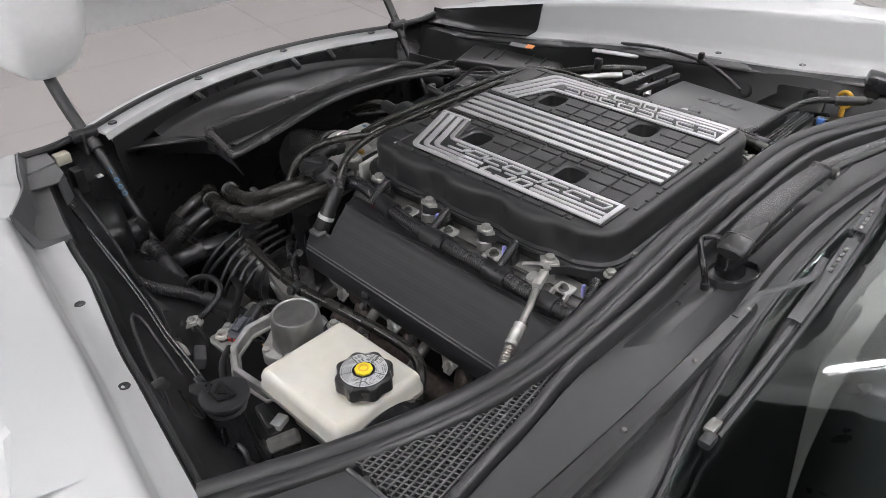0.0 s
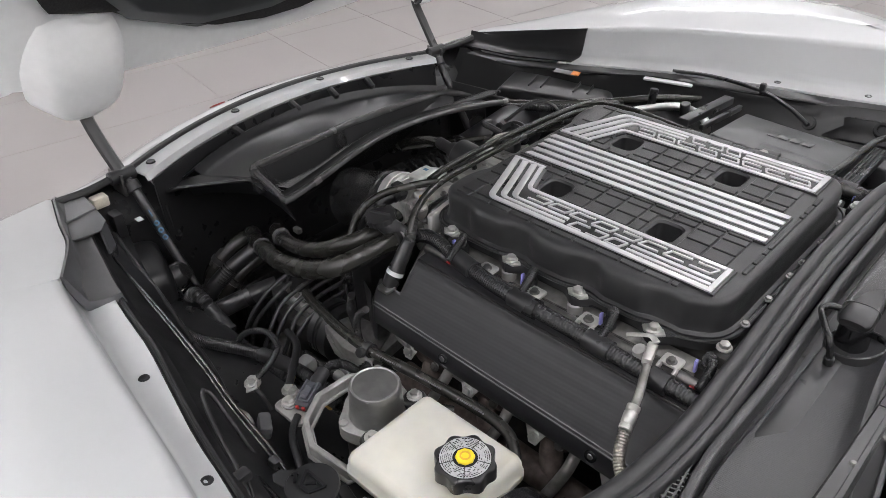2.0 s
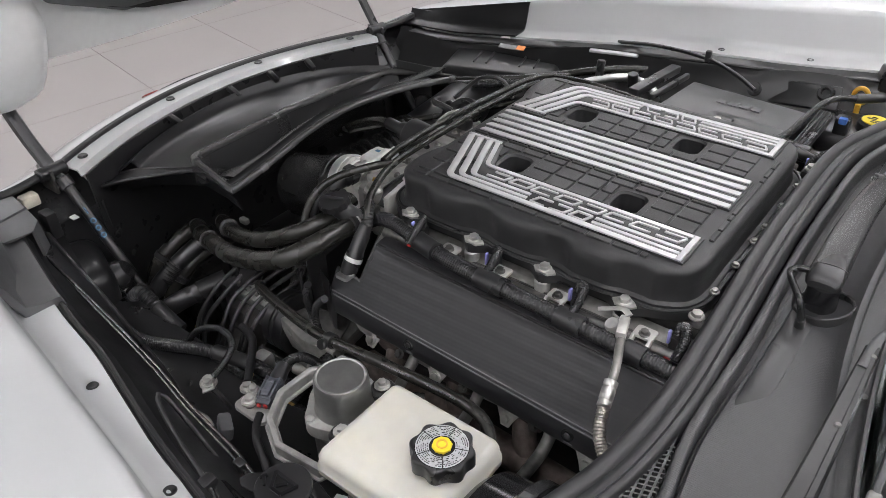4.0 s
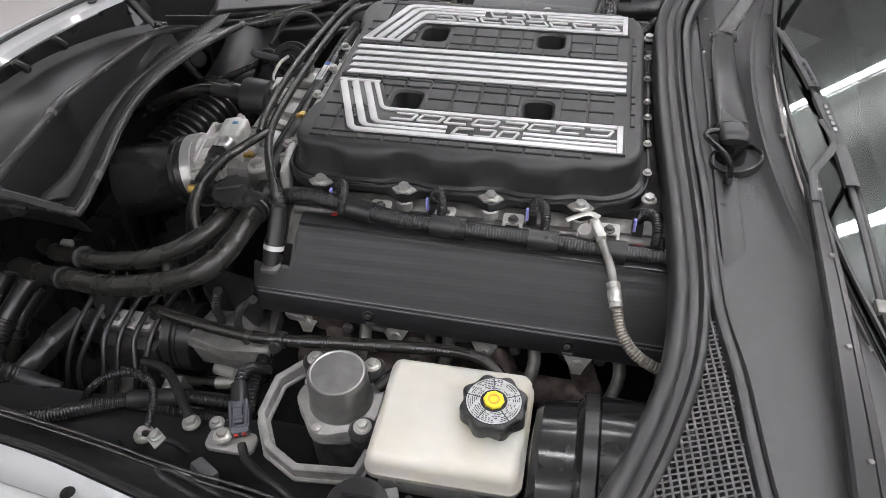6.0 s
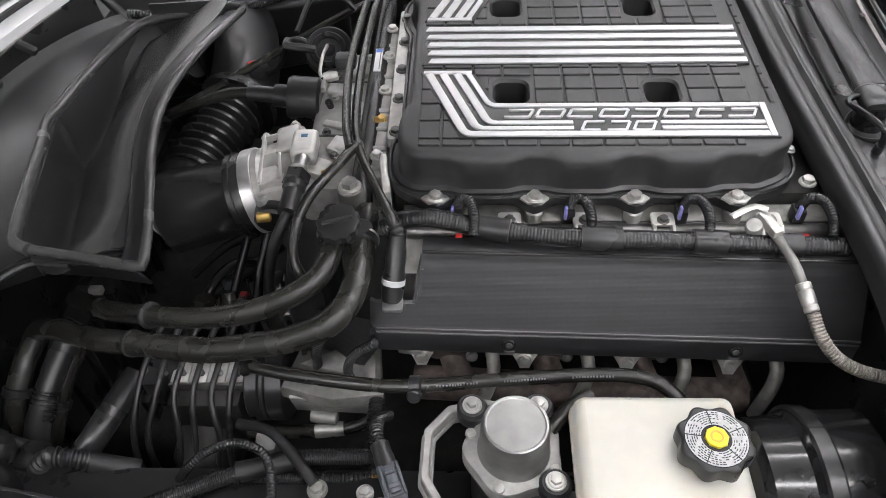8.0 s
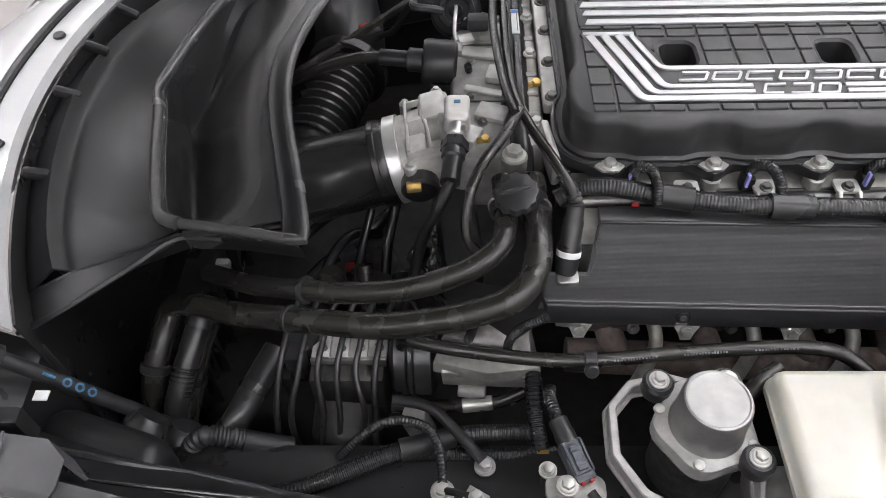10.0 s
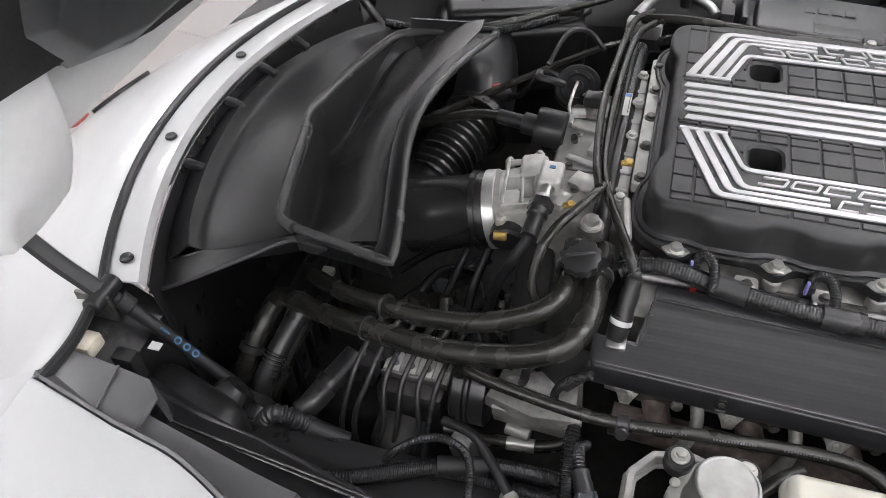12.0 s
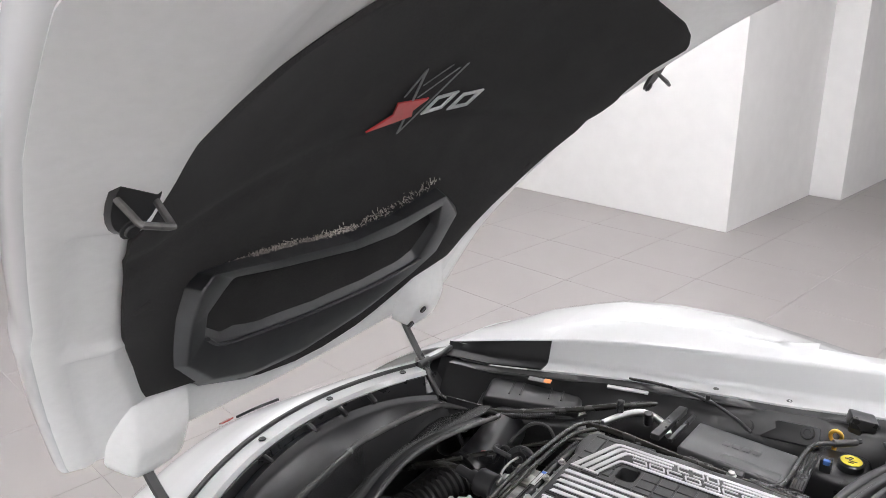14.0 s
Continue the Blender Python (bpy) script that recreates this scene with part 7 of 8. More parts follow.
plug_part("shell", (0, 0, 0.032), (0.024, 0.020, 0.036))
plug_part("collar", (0, 0, 0.052), (0.021, 0.017, 0.010))
plug_part("lock", (0, 0.012, 0.034), (0.011, 0.006, 0.026))
for u in (-0.0095, 0.0095):
    plug_part("lock_rib", (u, 0.011, 0.032), (0.003, 0.005, 0.034))
plug_part("latch", (0, 0.0152, 0.040), (0.013, 0.002, 0.005))
plug_part("latch", (0, 0.0152, 0.026), (0.013, 0.002, 0.003))
for u in (-0.005, 0.005):
    plug_part("red_lock", (u, 0.004, 0.058), (0.005, 0.007, 0.004), "red secondary lock", RED)
part("cuff", lathe([(0.0075, -0.014), (0.0105, -0.012), (0.0105, 0.0), (0.0115, 0.004), (0.0110, 0.016), (0, 0.016)], cm, 16), RUBBER, conn)
part("lead", tube([(-0.226, -0.455, 0.667), (-0.231, -0.435, 0.664), (-0.232, -0.41, 0.648), (-0.226, -0.385, 0.615)], 0.0072, 12, ribs=(0.0046, 0.0014)), LOOM, conn)
part("lead", tube([(-0.198, -0.524, 0.651), (-0.185, -0.542, 0.650), (-0.160, -0.560, 0.655), (-0.131, -0.574, 0.655), (-0.10, -0.59, 0.63), (-0.09, -0.60, 0.59)], 0.0055, 10, 0.008), TAPE, conn)
part("pad", extr(rrect(-0.244, -0.182, -0.535, -0.505, 0.010), 0.644, 0.650, 0.002), ALU, conn, "cast mounting pad")

wash = thing("washer_filler", (-0.015, -0.628, 0.70), "black washer filler cap on its moulded neck", "washer filler")
WX, WY, WZ = -0.015, -0.628, 0.752
part("cap", lathe([(0, 0.006), (0.026, 0.006), (0.0298, 0.0052), (0.0310, 0.0036), (0.0310, 0.0012), (0.028, 0.0), (0, 0.0)], at(WX, WY, WZ - 0.003), 36), BLACK, wash)
mk = bmesh.new()
for a, b in (((-0.004, -0.012), (0.010, -0.012)), ((-0.004, -0.012), (-0.016, 0.006)), ((0.010, -0.012), (0.017, 0.006)), ((-0.016, 0.006), (0.017, 0.006)), ((-0.002, -0.007), (0.006, 0.002)), ((-0.022, -0.006), (-0.012, -0.014)), ((-0.024, -0.010), (-0.020, -0.003))):
    add(mk, extr(ribbon([a, b], 0.0032), 0.0060, 0.0082, 0, at(WX, WY, WZ)))
part("cap_mark", mk, DUCT, wash, "moulded wash symbol", 0)
part("tether", extr([(-0.026, -0.014), (-0.045, -0.008), (-0.050, 0.0), (-0.045, 0.008), (-0.026, 0.014)], 0.0, 0.004, 0.001, at(WX, WY, WZ - 0.003, 0, 0, 25)), BLACK, wash)
part("collar", lathe([(0.020, -0.002), (0.024, -0.004), (0.0255, -0.010), (0.023, -0.014), (0.025, -0.018), (0.022, -0.022)], at(WX, WY, WZ), 32), BLACK, wash, "ringed collar")
part("neck", loft([((WX, WY, WZ - 0.016), 0.0215, 0.0215), ((WX + 0.003, WY - 0.001, WZ - 0.035), 0.0205, 0.0205), ((WX + 0.012, WY - 0.002, WZ - 0.065), 0.0225, 0.0215), ((WX + 0.024, WY - 0.003, WZ - 0.10), 0.0300, 0.0250), ((WX + 0.034, WY - 0.003, WZ - 0.15), 0.0420, 0.0300)], 28, 2.3), GLOSS, wash, "shiny black widening neck", 60)
part("neck_fin", sheet([[(WX + 0.010, WY - 0.018, WZ - 0.03), (WX + 0.022, WY - 0.024, WZ - 0.07), (WX + 0.040, WY - 0.030, WZ - 0.12)], [(WX + 0.020, WY - 0.024, WZ - 0.034), (WX + 0.036, WY - 0.032, WZ - 0.07), (WX + 0.056, WY - 0.040, WZ - 0.12)]], 0.002), GLOSS, wash, "upright moulded fin")
bottle = loft([((-0.118, -0.668, 0.640), 0.014, 0.045), ((-0.112, -0.670, 0.650), 0.028, 0.066), ((-0.095, -0.672, 0.656), 0.036, 0.074), ((-0.06, -0.675, 0.654), 0.037, 0.074), ((-0.035, -0.676, 0.645), 0.034, 0.064), ((-0.022, -0.676, 0.630), 0.022, 0.045)], 28, 2.6)
part("bottle", bottle, GLOSS, wash, "shiny black bottle shoulder", 60)
part("bottle_seam", tube([(-0.115, -0.668, 0.712), (-0.09, -0.672, 0.7295), (-0.06, -0.675, 0.7285), (-0.03, -0.676, 0.707)], 0.0018, 6, 0.006), GLOSS, wash)
part("wall_lug", extr(rrect(-0.115, -0.04, -0.712, -0.690, 0.008), 0.742, 0.768, 0.004), BLACK, wash, "moulded lug at the flange")
coil = [(-0.034 + 0.0016 * k + 0.0, -0.689 + 0.0012 * k + 0.0075 * math.cos(k * 1.26), 0.671 + 0.0007 * k + 0.0075 * math.sin(k * 1.26)) for k in range(26)]
part("spring", tube(coil, 0.0012, 6, 0.002), DARKSTEEL, wash, "small coil spring")
part("spring_seat", lathe([(0, 0.004), (0.007, 0.004), (0.010, 0.002), (0.010, 0.0), (0, 0.0)], along((-0.006, -0.664, 0.689), (0.03, -0.64, 0.70)), 18), STEEL, wash, "steel washer")
part("latch_rod", box((0.024, -0.662, 0.682), (0.042, 0.007, 0.006), 0.002, Euler((0, radians(24), radians(6))).to_matrix().to_4x4()), STEEL, wash, "steel latch rod")
part("latch_hook", tube([(0.004, -0.640, 0.684), (0.014, -0.640, 0.696), (0.030, -0.640, 0.694), (0.036, -0.643, 0.680), (0.028, -0.646, 0.668)], 0.0036, 8, 0.004), BLACK, wash, "bent black hook")
part("latch_box", box((0.008, -0.666, 0.648), (0.05, 0.03, 0.03), 0.005, Euler((radians(8), radians(18), radians(10))).to_matrix().to_4x4()), BLACK, wash)
part("latch_box", box((0.040, -0.676, 0.636), (0.034, 0.036, 0.04), 0.006, Euler((0, radians(-12), radians(22))).to_matrix().to_4x4()), BLACK, wash)
part("rail_block", box((-0.236, -0.557, 0.630), (0.036, 0.018, 0.022), 0.004, Euler((radians(-15), 0, radians(-30))).to_matrix().to_4x4()), PLATE, wires, "dark grey clip block")
part("eyelet_tail", tube([(-0.351, -0.503, 0.604), (-0.335, -0.512, 0.620), (-0.315, -0.523, 0.634), (-0.297, -0.520, 0.622), (-0.285, -0.515, 0.598)], 0.0042, 8, 0.006), TAPE, wires)
part("eyelet_plate", box((-0.315, -0.523, 0.632), (0.026, 0.018, 0.003), 0.001, Euler((radians(15), radians(-10), radians(-35))).to_matrix().to_4x4()), STEEL, wires, "pale steel eyelet plate")
bolt(wires, Vector((-0.315, -0.523, 0.637)), 0.008)

cables = thing("release_cable", (-0.3, -0.62, 0.72), "thin black release cables along the inner wing", "cable")
for dz in (0.0, 0.0062):
    part("cable", tube([(-0.80, -0.522, 0.700 - dz), (-0.72, -0.531, 0.700 - dz), (-0.521, -0.552 - 0.4 * dz, 0.700 - dz), (-0.347, -0.574 - 0.6 * dz, 0.700 - dz), (-0.243, -0.592 - 0.6 * dz, 0.700 - dz), (-0.138, -0.604 - 0.8 * dz, 0.698 - dz), (-0.085, -0.615 - dz, 0.696 - dz), (-0.03, -0.62 - dz, 0.70 - dz)], 0.0022, 8, 0.02), LOOM, cables)
part("tie", box((-0.119, -0.613, 0.694), (0.016, 0.012, 0.014), 0.003), BLACK, cables)
part("loop", tube([(-0.15, -0.622, 0.690), (-0.178, -0.626, 0.728), (-0.205, -0.630, 0.760), (-0.214, -0.634, 0.770), (-0.212, -0.640, 0.773), (-0.185, -0.651, 0.772), (-0.13, -0.666, 0.769), (-0.074, -0.679, 0.764), (-0.03, -0.696, 0.756), (0.004, -0.709, 0.748), (0.05, -0.72, 0.72)], 0.0031, 10, 0.008), BLACK, cables, "looped thin cable")
part("loop", tube([(-0.10, -0.672, 0.763), (-0.074, -0.674, 0.760), (-0.03, -0.690, 0.750), (0.004, -0.702, 0.738), (0.03, -0.71, 0.715)], 0.0022, 8, 0.008), BLACK, cables, "thin cable beside the loop")
part("loop_clip", box((-0.074, -0.678, 0.764), (0.016, 0.020, 0.014), 0.004), BLACK, cables)
part("bracket", tube([(-0.268, -0.606, 0.636), (-0.274, -0.599, 0.648), (-0.279, -0.590, 0.650), (-0.273, -0.580, 0.650), (-0.256, -0.574, 0.645), (-0.246, -0.574, 0.635)], 0.009, 8, 0.006, flat=0.25), ALU, cables, "bent pale steel bracket")

flap = thing("inner_liner", (-0.4, -0.62, 0.7), "black plastic liner panel inside the fender", "liner panel")
part("panel", sheet([[(x, -(station(x)[1] - 0.028 + narrow(x, -1)), station(x)[2] - 0.004), (x, -(station(x)[1] - 0.04 + narrow(x, -1)), station(x)[2] - 0.02), (x, -(station(x)[1] - 0.058 + narrow(x, -1)), station(x)[2] - 0.07), (x, -(station(x)[1] - 0.066 + narrow(x, -1)), station(x)[2] - 0.105), (x, -(station(x)[1] - 0.082), 0.60)] for x in dense(-0.74, 0.22, 20)], 0.003), WING, flap, "", 40)
part("edge_bead", tube([(x, -(station(x)[1] - 0.033 + narrow(x, -1)), station(x)[2] - 0.004) for x in dense(-0.74, 0.22, 12)], 0.0035, 6, 0.02), RUBBER, flap)
foam = thing("foam_block", (-0.83, -0.48, 0.72), "pale foam block at the hinge corner", "foam")
part("block", box((-0.832, -0.480, 0.735), (0.024, 0.03, 0.022), 0.004), FOAM, foam)
cornerb = thing("headlamp_bracket", (-0.76, -0.50, 0.68), "black moulded headlamp bracket at the corner", "bracket")
part("plate", sheet([[(-0.846, -0.556, 0.758), (-0.80, -0.566, 0.759), (-0.75, -0.577, 0.760), (-0.718, -0.584, 0.760), (-0.700, -0.586, 0.758)], [(-0.840, -0.53, 0.762), (-0.79, -0.538, 0.763), (-0.745, -0.546, 0.764), (-0.712, -0.556, 0.763), (-0.692, -0.566, 0.760)], [(-0.835, -0.505, 0.760), (-0.79, -0.509, 0.760), (-0.743, -0.515, 0.760), (-0.715, -0.519, 0.760), (-0.694, -0.538, 0.757)], [(-0.833, -0.501, 0.72), (-0.79, -0.505, 0.715), (-0.742, -0.511, 0.71), (-0.711, -0.516, 0.71), (-0.690, -0.536, 0.71)]], 0.004), PLATE, cornerb, "grey moulded top plate", 30)
part("plate_step", box((-0.752, -0.545, 0.7655), (0.003, 0.062, 0.004), 0.001, Euler((0, 0, radians(8))).to_matrix().to_4x4()), PLATE, cornerb)
part("upright", box((-0.79, -0.475, 0.70), (0.03, 0.02, 0.05), 0.004), BLACK, cornerb)
part("label", box((-0.775, -0.44, 0.70), (0.016, 0.012, 0.002), 0.0005), LABEL, cornerb, "small white label")
# dark lamp housings and fan shroud low in the front corners
for s in (-1, 1):
    lampbox = thing("lamp_housing", (-0.74, s * 0.48, 0.5), "black rear of the headlamp housing", "lamp housing", "headlamp housings")
    part("shell", box((-0.74, s * 0.50, 0.56), (0.16, 0.14, 0.18), 0.03, Euler((0, 0, radians(s * 18))).to_matrix().to_4x4(), 3), WING, lampbox)
    for k in range(3):
        part("cover", lathe([(0, 0.02), (0.018, 0.02), (0.024, 0.012), (0.028, 0.0)], along((-0.70 + 0.03 * k, s * (0.43 - 0.01 * k), 0.60 - 0.045 * k), (-0.60, s * 0.30, 0.70)), 18), SATIN, lampbox)
fan = thing("radiator_fan", (-0.68, 0, 0.4), "black radiator fan shroud with ribs", "fan shroud")
part("shroud", box((-0.745, 0.0, 0.41), (0.05, 0.78, 0.15), 0.012), BLACK, fan)
for k in range(14):
    part("rib", box((-0.712, -0.36 + 0.055 * k, 0.41), (0.016, 0.006, 0.14), 0.002), SATIN, fan)
for p in ((-0.521, 0.023, 0.415), (-0.518, -0.03, 0.399)):
    sens2 = thing("fan_plug", (p[0], p[1], p[2] - 0.02), "small plug with a red lock deep in the bay", "connector", "low plugs")
    part("body", box((p[0], p[1], p[2] - 0.012), (0.02, 0.022, 0.03), 0.004), BLACK, sens2)
    part("lock", box((p[0], p[1], p[2] + 0.004), (0.014, 0.016, 0.010), 0.003), RED, sens2, "red lock")
    part("wire", tube([(p[0], p[1], p[2]), (p[0] + 0.01, p[1] - 0.03, p[2] + 0.03), (p[0] + 0.02, p[1] - 0.06, p[2] + 0.0), (p[0] + 0.03, p[1] - 0.1, p[2] - 0.05)], 0.0035, 6, 0.01), BLACK, sens2)

pipes = thing("lower_pipes", (-0.6, -0.38, 0.47), "short black pipe bends low in the bay", "pipe")
for line, r in (([(-0.655, -0.245, 0.61), (-0.668, -0.27, 0.598), (-0.683, -0.325, 0.57), (-0.695, -0.37, 0.535), (-0.70, -0.39, 0.48)], 0.0160), ([(-0.57, -0.30, 0.57), (-0.590, -0.345, 0.562), (-0.615, -0.395, 0.545), (-0.65, -0.425, 0.51), (-0.68, -0.44, 0.45)], 0.0175)):
    part("pipe", tube(line, r, 18, 0.01), BLACK, pipes, "wide black pipe bend")
    part("cuff", lathe([(r, 0.0), (r + 0.003, 0.001), (r + 0.003, 0.012), (r, 0.013)], along(line[1], line[2]), 22), SATIN, pipes, "moulded cuff")
    part("ribbed_cuff", tube([Vector(line[2]), Vector(line[2]).lerp(Vector(line[3]), 0.7)], r + 0.002, 18, ribs=(0.006, 0.0018)), SATIN, pipes, "ribbed end cuff")
part("pipe", tube([(-0.53, -0.26, 0.60), (-0.54, -0.275, 0.56), (-0.55, -0.28, 0.50)], 0.028, 16, 0.01), SATIN, pipes)
part("pipe", tube([(-0.46, -0.20, 0.62), (-0.455, -0.23, 0.58), (-0.45, -0.25, 0.52)], 0.012, 12, 0.01), HOSE, pipes)
fl = thing("fender_loom", (-0.6, -0.56, 0.69), "thin corrugated conduit under the fender edge", "wiring harness", "engine wiring")
part("conduit", tube([(-0.80, -0.50, 0.70), (-0.74, -0.515, 0.695), (-0.68, -0.54, 0.685), (-0.60, -0.555, 0.665), (-0.50, -0.565, 0.64), (-0.42, -0.56, 0.60)], 0.0098, 12, ribs=(0.0056, 0.0018)), LOOM, fl)
part("wire", tube([(-0.78, -0.49, 0.69), (-0.70, -0.50, 0.675), (-0.60, -0.51, 0.655), (-0.50, -0.525, 0.64), (-0.38, -0.545, 0.63), (-0.28, -0.575, 0.62)], 0.0045, 8, 0.02), BLACK, fl)
for k, (x, y, z, mat_) in enumerate(((-0.44, -0.215, 0.600, BLACK), (-0.405, -0.235, 0.628, SATIN), (-0.385, -0.200, 0.640, BLACK), (-0.36, -0.255, 0.645, DARKSTEEL), (-0.43, -0.255, 0.575, BLACK), (-0.345, -0.225, 0.672, SATIN))):
    small = thing("engine_fitting", (x, y, z - 0.02), "small dark fitting beside the pulley drive", "fitting", "front fittings")
    part("body", box((x, y, z), (0.030, 0.026, 0.022), 0.006, Euler((radians(12 * k), radians(20), radians(37 * k))).to_matrix().to_4x4()), mat_, small)
    part("cap", cyl((x, y - 0.010, z + 0.004), (x + 0.004, y - 0.022, z + 0.010), 0.0075, 10), BLACK, small)
    part("wire", tube([(x, y - 0.018, z + 0.008), (x + 0.012, y - 0.034, z + 0.010), (x + 0.020, y - 0.040, z - 0.02), (x + 0.012, y - 0.036, z - 0.06)], 0.0036, 8, 0.006), LOOM, small)
low = thing("timing_cover", (-0.36, -0.2, 0.6), "dark cast timing cover with bolts", "engine cover")
part("casting", box((-0.335, -0.19, 0.63), (0.05, 0.20, 0.20), 0.012, Euler((0, 0, radians(6))).to_matrix().to_4x4()), WING, low)
for k in range(4):
    bolt(low, (-0.363, -0.26 + 0.035 * k, 0.70 - 0.02 * k), 0.007, (-1, -0.2, 0.4), DARKSTEEL)
deep = thing("lower_wiring", (-0.5, -0.12, 0.45), "tangle of black cables and hoses low behind the fan", "cable", "engine wiring")
for line, r in (([(-0.56, -0.20, 0.40), (-0.545, -0.17, 0.47), (-0.53, -0.12, 0.52), (-0.50, -0.07, 0.53), (-0.46, -0.04, 0.50)], 0.008), ([(-0.50, -0.24, 0.42), (-0.49, -0.19, 0.50), (-0.475, -0.13, 0.56), (-0.46, -0.08, 0.60)], 0.0065), ([(-0.45, -0.25, 0.44), (-0.44, -0.20, 0.52), (-0.435, -0.14, 0.58), (-0.42, -0.09, 0.63)], 0.0075),
                ([(-0.60, -0.10, 0.42), (-0.55, -0.06, 0.45), (-0.50, -0.02, 0.46), (-0.45, 0.03, 0.47)], 0.011), ([(-0.58, -0.24, 0.44), (-0.52, -0.22, 0.47), (-0.46, -0.21, 0.48), (-0.40, -0.22, 0.50)], 0.009), ([(-0.62, 0.02, 0.40), (-0.56, 0.05, 0.44), (-0.50, 0.07, 0.46), (-0.46, 0.12, 0.46)], 0.008)):
    part("cable", tube(line, r, 10, 0.01), LOOM, deep)
part("hose", tube([(-0.60, -0.16, 0.37), (-0.55, -0.15, 0.42), (-0.52, -0.16, 0.49), (-0.515, -0.17, 0.56)], 0.017, 16, 0.01), HOSE, deep, "short black hose")
part("bracket", box((-0.44, -0.12, 0.48), (0.05, 0.12, 0.008), 0.002, Euler((radians(20), radians(-30), radians(12))).to_matrix().to_4x4()), DARKSTEEL, deep, "dark steel bracket")
part("plug", box((-0.505, -0.085, 0.505), (0.026, 0.018, 0.02), 0.004, Euler((0, radians(20), radians(30))).to_matrix().to_4x4()), GREYCON, deep, "grey plug")
part("side_cable", tube([(-0.30, -0.33, 0.70), (-0.315, -0.325, 0.66), (-0.32, -0.315, 0.62), (-0.33, -0.31, 0.58)], 0.0062, 10, ribs=(0.004, 0.001)), LOOM, trunk)
part("side_cable", tube([(-0.235, -0.355, 0.72), (-0.262, -0.35, 0.69), (-0.275, -0.345, 0.65), (-0.27, -0.34, 0.60)], 0.0058, 10, ribs=(0.004, 0.001)), LOOM, trunk)

# braided fuel line
fuel = thing("fuel_line", (0.2, -0.33, 0.78), "steel braided line with a crimped quick-release fitting", "fuel line")
part("pipe", tube([(0.192, -0.284, 0.832), (0.199, -0.305, 0.829), (0.208, -0.328, 0.822), (0.213, -0.348, 0.813)], 0.0050, 12, 0.005), DULL, fuel)
part("coupler", box((0.190, -0.281, 0.835), (0.012, 0.034, 0.012), 0.003, Euler((0, 0, radians(18))).to_matrix().to_4x4()), STEEL, fuel, "square steel quick coupler")
part("lever", tube([(0.190, -0.266, 0.842), (0.178, -0.260, 0.842), (0.160, -0.266, 0.838), (0.152, -0.270, 0.836)], 0.0045, 6, 0.004, flat=0.4), STEEL, fuel, "thin release lever")
part("valve_cap", lathe([(0, 0.012), (0.008, 0.012), (0.0095, 0.009), (0.0095, 0)], along((0.178, -0.275, 0.822), (0.170, -0.285, 0.85)), 16), ALU, fuel)
part("ferrule", lathe([(0.006, 0), (0.0080, 0.001), (0.0080, 0.006), (0.0070, 0.008), (0.0080, 0.010), (0.0080, 0.022), (0.0070, 0.024), (0.0078, 0.026), (0.0078, 0.03), (0.0065, 0.031)], along((0.212, -0.345, 0.815), (0.219, -0.376, 0.800)), 18), STEEL, fuel, "crimped ferrule")
part("braid", tube([(0.219, -0.373, 0.801), (0.2255, -0.392, 0.788), (0.240, -0.407, 0.774), (0.262, -0.416, 0.764), (0.29, -0.420, 0.757), (0.315, -0.422, 0.752)], 0.0070, 14, ribs=(0.0034, 0.0008)), BRAID, fuel, "woven steel braid")

# ---- passenger's side ----
air = thing("air_filter_box", (-0.53, 0.5, 0.6), "black ribbed air filter box beside the fender", "air filter box")
part("body", box((-0.53, 0.52, 0.62), (0.30, 0.19, 0.15), 0.02, Euler((0, 0, radians(18))).to_matrix().to_4x4(), 3), SHELF, air)
part("lid", box((-0.525, 0.525, 0.705), (0.27, 0.15, 0.04), 0.016, Euler((0, 0, radians(18))).to_matrix().to_4x4(), 3), SHELF, air)
for k in (0.4, 1.2, 3.3, 4.2):
    part("rib", box((-0.60 + 0.036 * k, 0.50 + 0.012 * k, 0.727), (0.005, 0.07, 0.005), 0.002, Euler((0, 0, radians(18))).to_matrix().to_4x4()), SHELF, air)
part("edge", tube([(-0.66, 0.40, 0.685), (-0.53, 0.44, 0.69), (-0.40, 0.49, 0.70), (-0.37, 0.53, 0.70)], 0.008, 8, 0.02), BLACK, air)
ledge = thing("side_shelf", (-0.45, 0.6, 0.72), "black moulded shelf under the fender edge with a label", "shelf")
part("shelf", sheet([[(x, station(x)[1] - 0.028, station(x)[2] - 0.004), (x, station(x)[1] - 0.06, station(x)[2] - 0.010 + 0.008 * math.sin(14 * x)), (x, station(x)[1] - 0.085, station(x)[2] - 0.035), (x, station(x)[1] - 0.12, 0.66)] for x in dense(-0.80, 0.36, 36)], 0.003), SHELF, ledge, "", 40)
part("label_bar", box((-0.530, 0.556, 0.7455), (0.055, 0.016, 0.002), 0.0005, Euler((radians(14), 0, radians(10))).to_matrix().to_4x4()), FAINT, ledge, "grey label")
part("label_end", box((-0.503, 0.5620, 0.7465), (0.020, 0.016, 0.0022), 0.0005, Euler((radians(14), 0, radians(10))).to_matrix().to_4x4()), ORANGE, ledge, "orange label end")
part("lamp_panel", box((0.085, 0.655, 0.748), (0.20, 0.010, 0.050), 0.006, Euler((radians(-35), radians(-6), 0)).to_matrix().to_4x4()), SHELF, ledge, "raised black panel with sockets")
for k in range(2):
    p = Vector((0.022 + 0.135 * k, 0.648, 0.742 + 0.026 * k))
    part("socket", lathe([(0, 0.002), (0.007, 0.002), (0.009, 0.010), (0.014, 0.010), (0.017, 0)], along(p, p + Vector((0, -0.05, 0.035))), 20), SATIN, ledge, "round black socket")
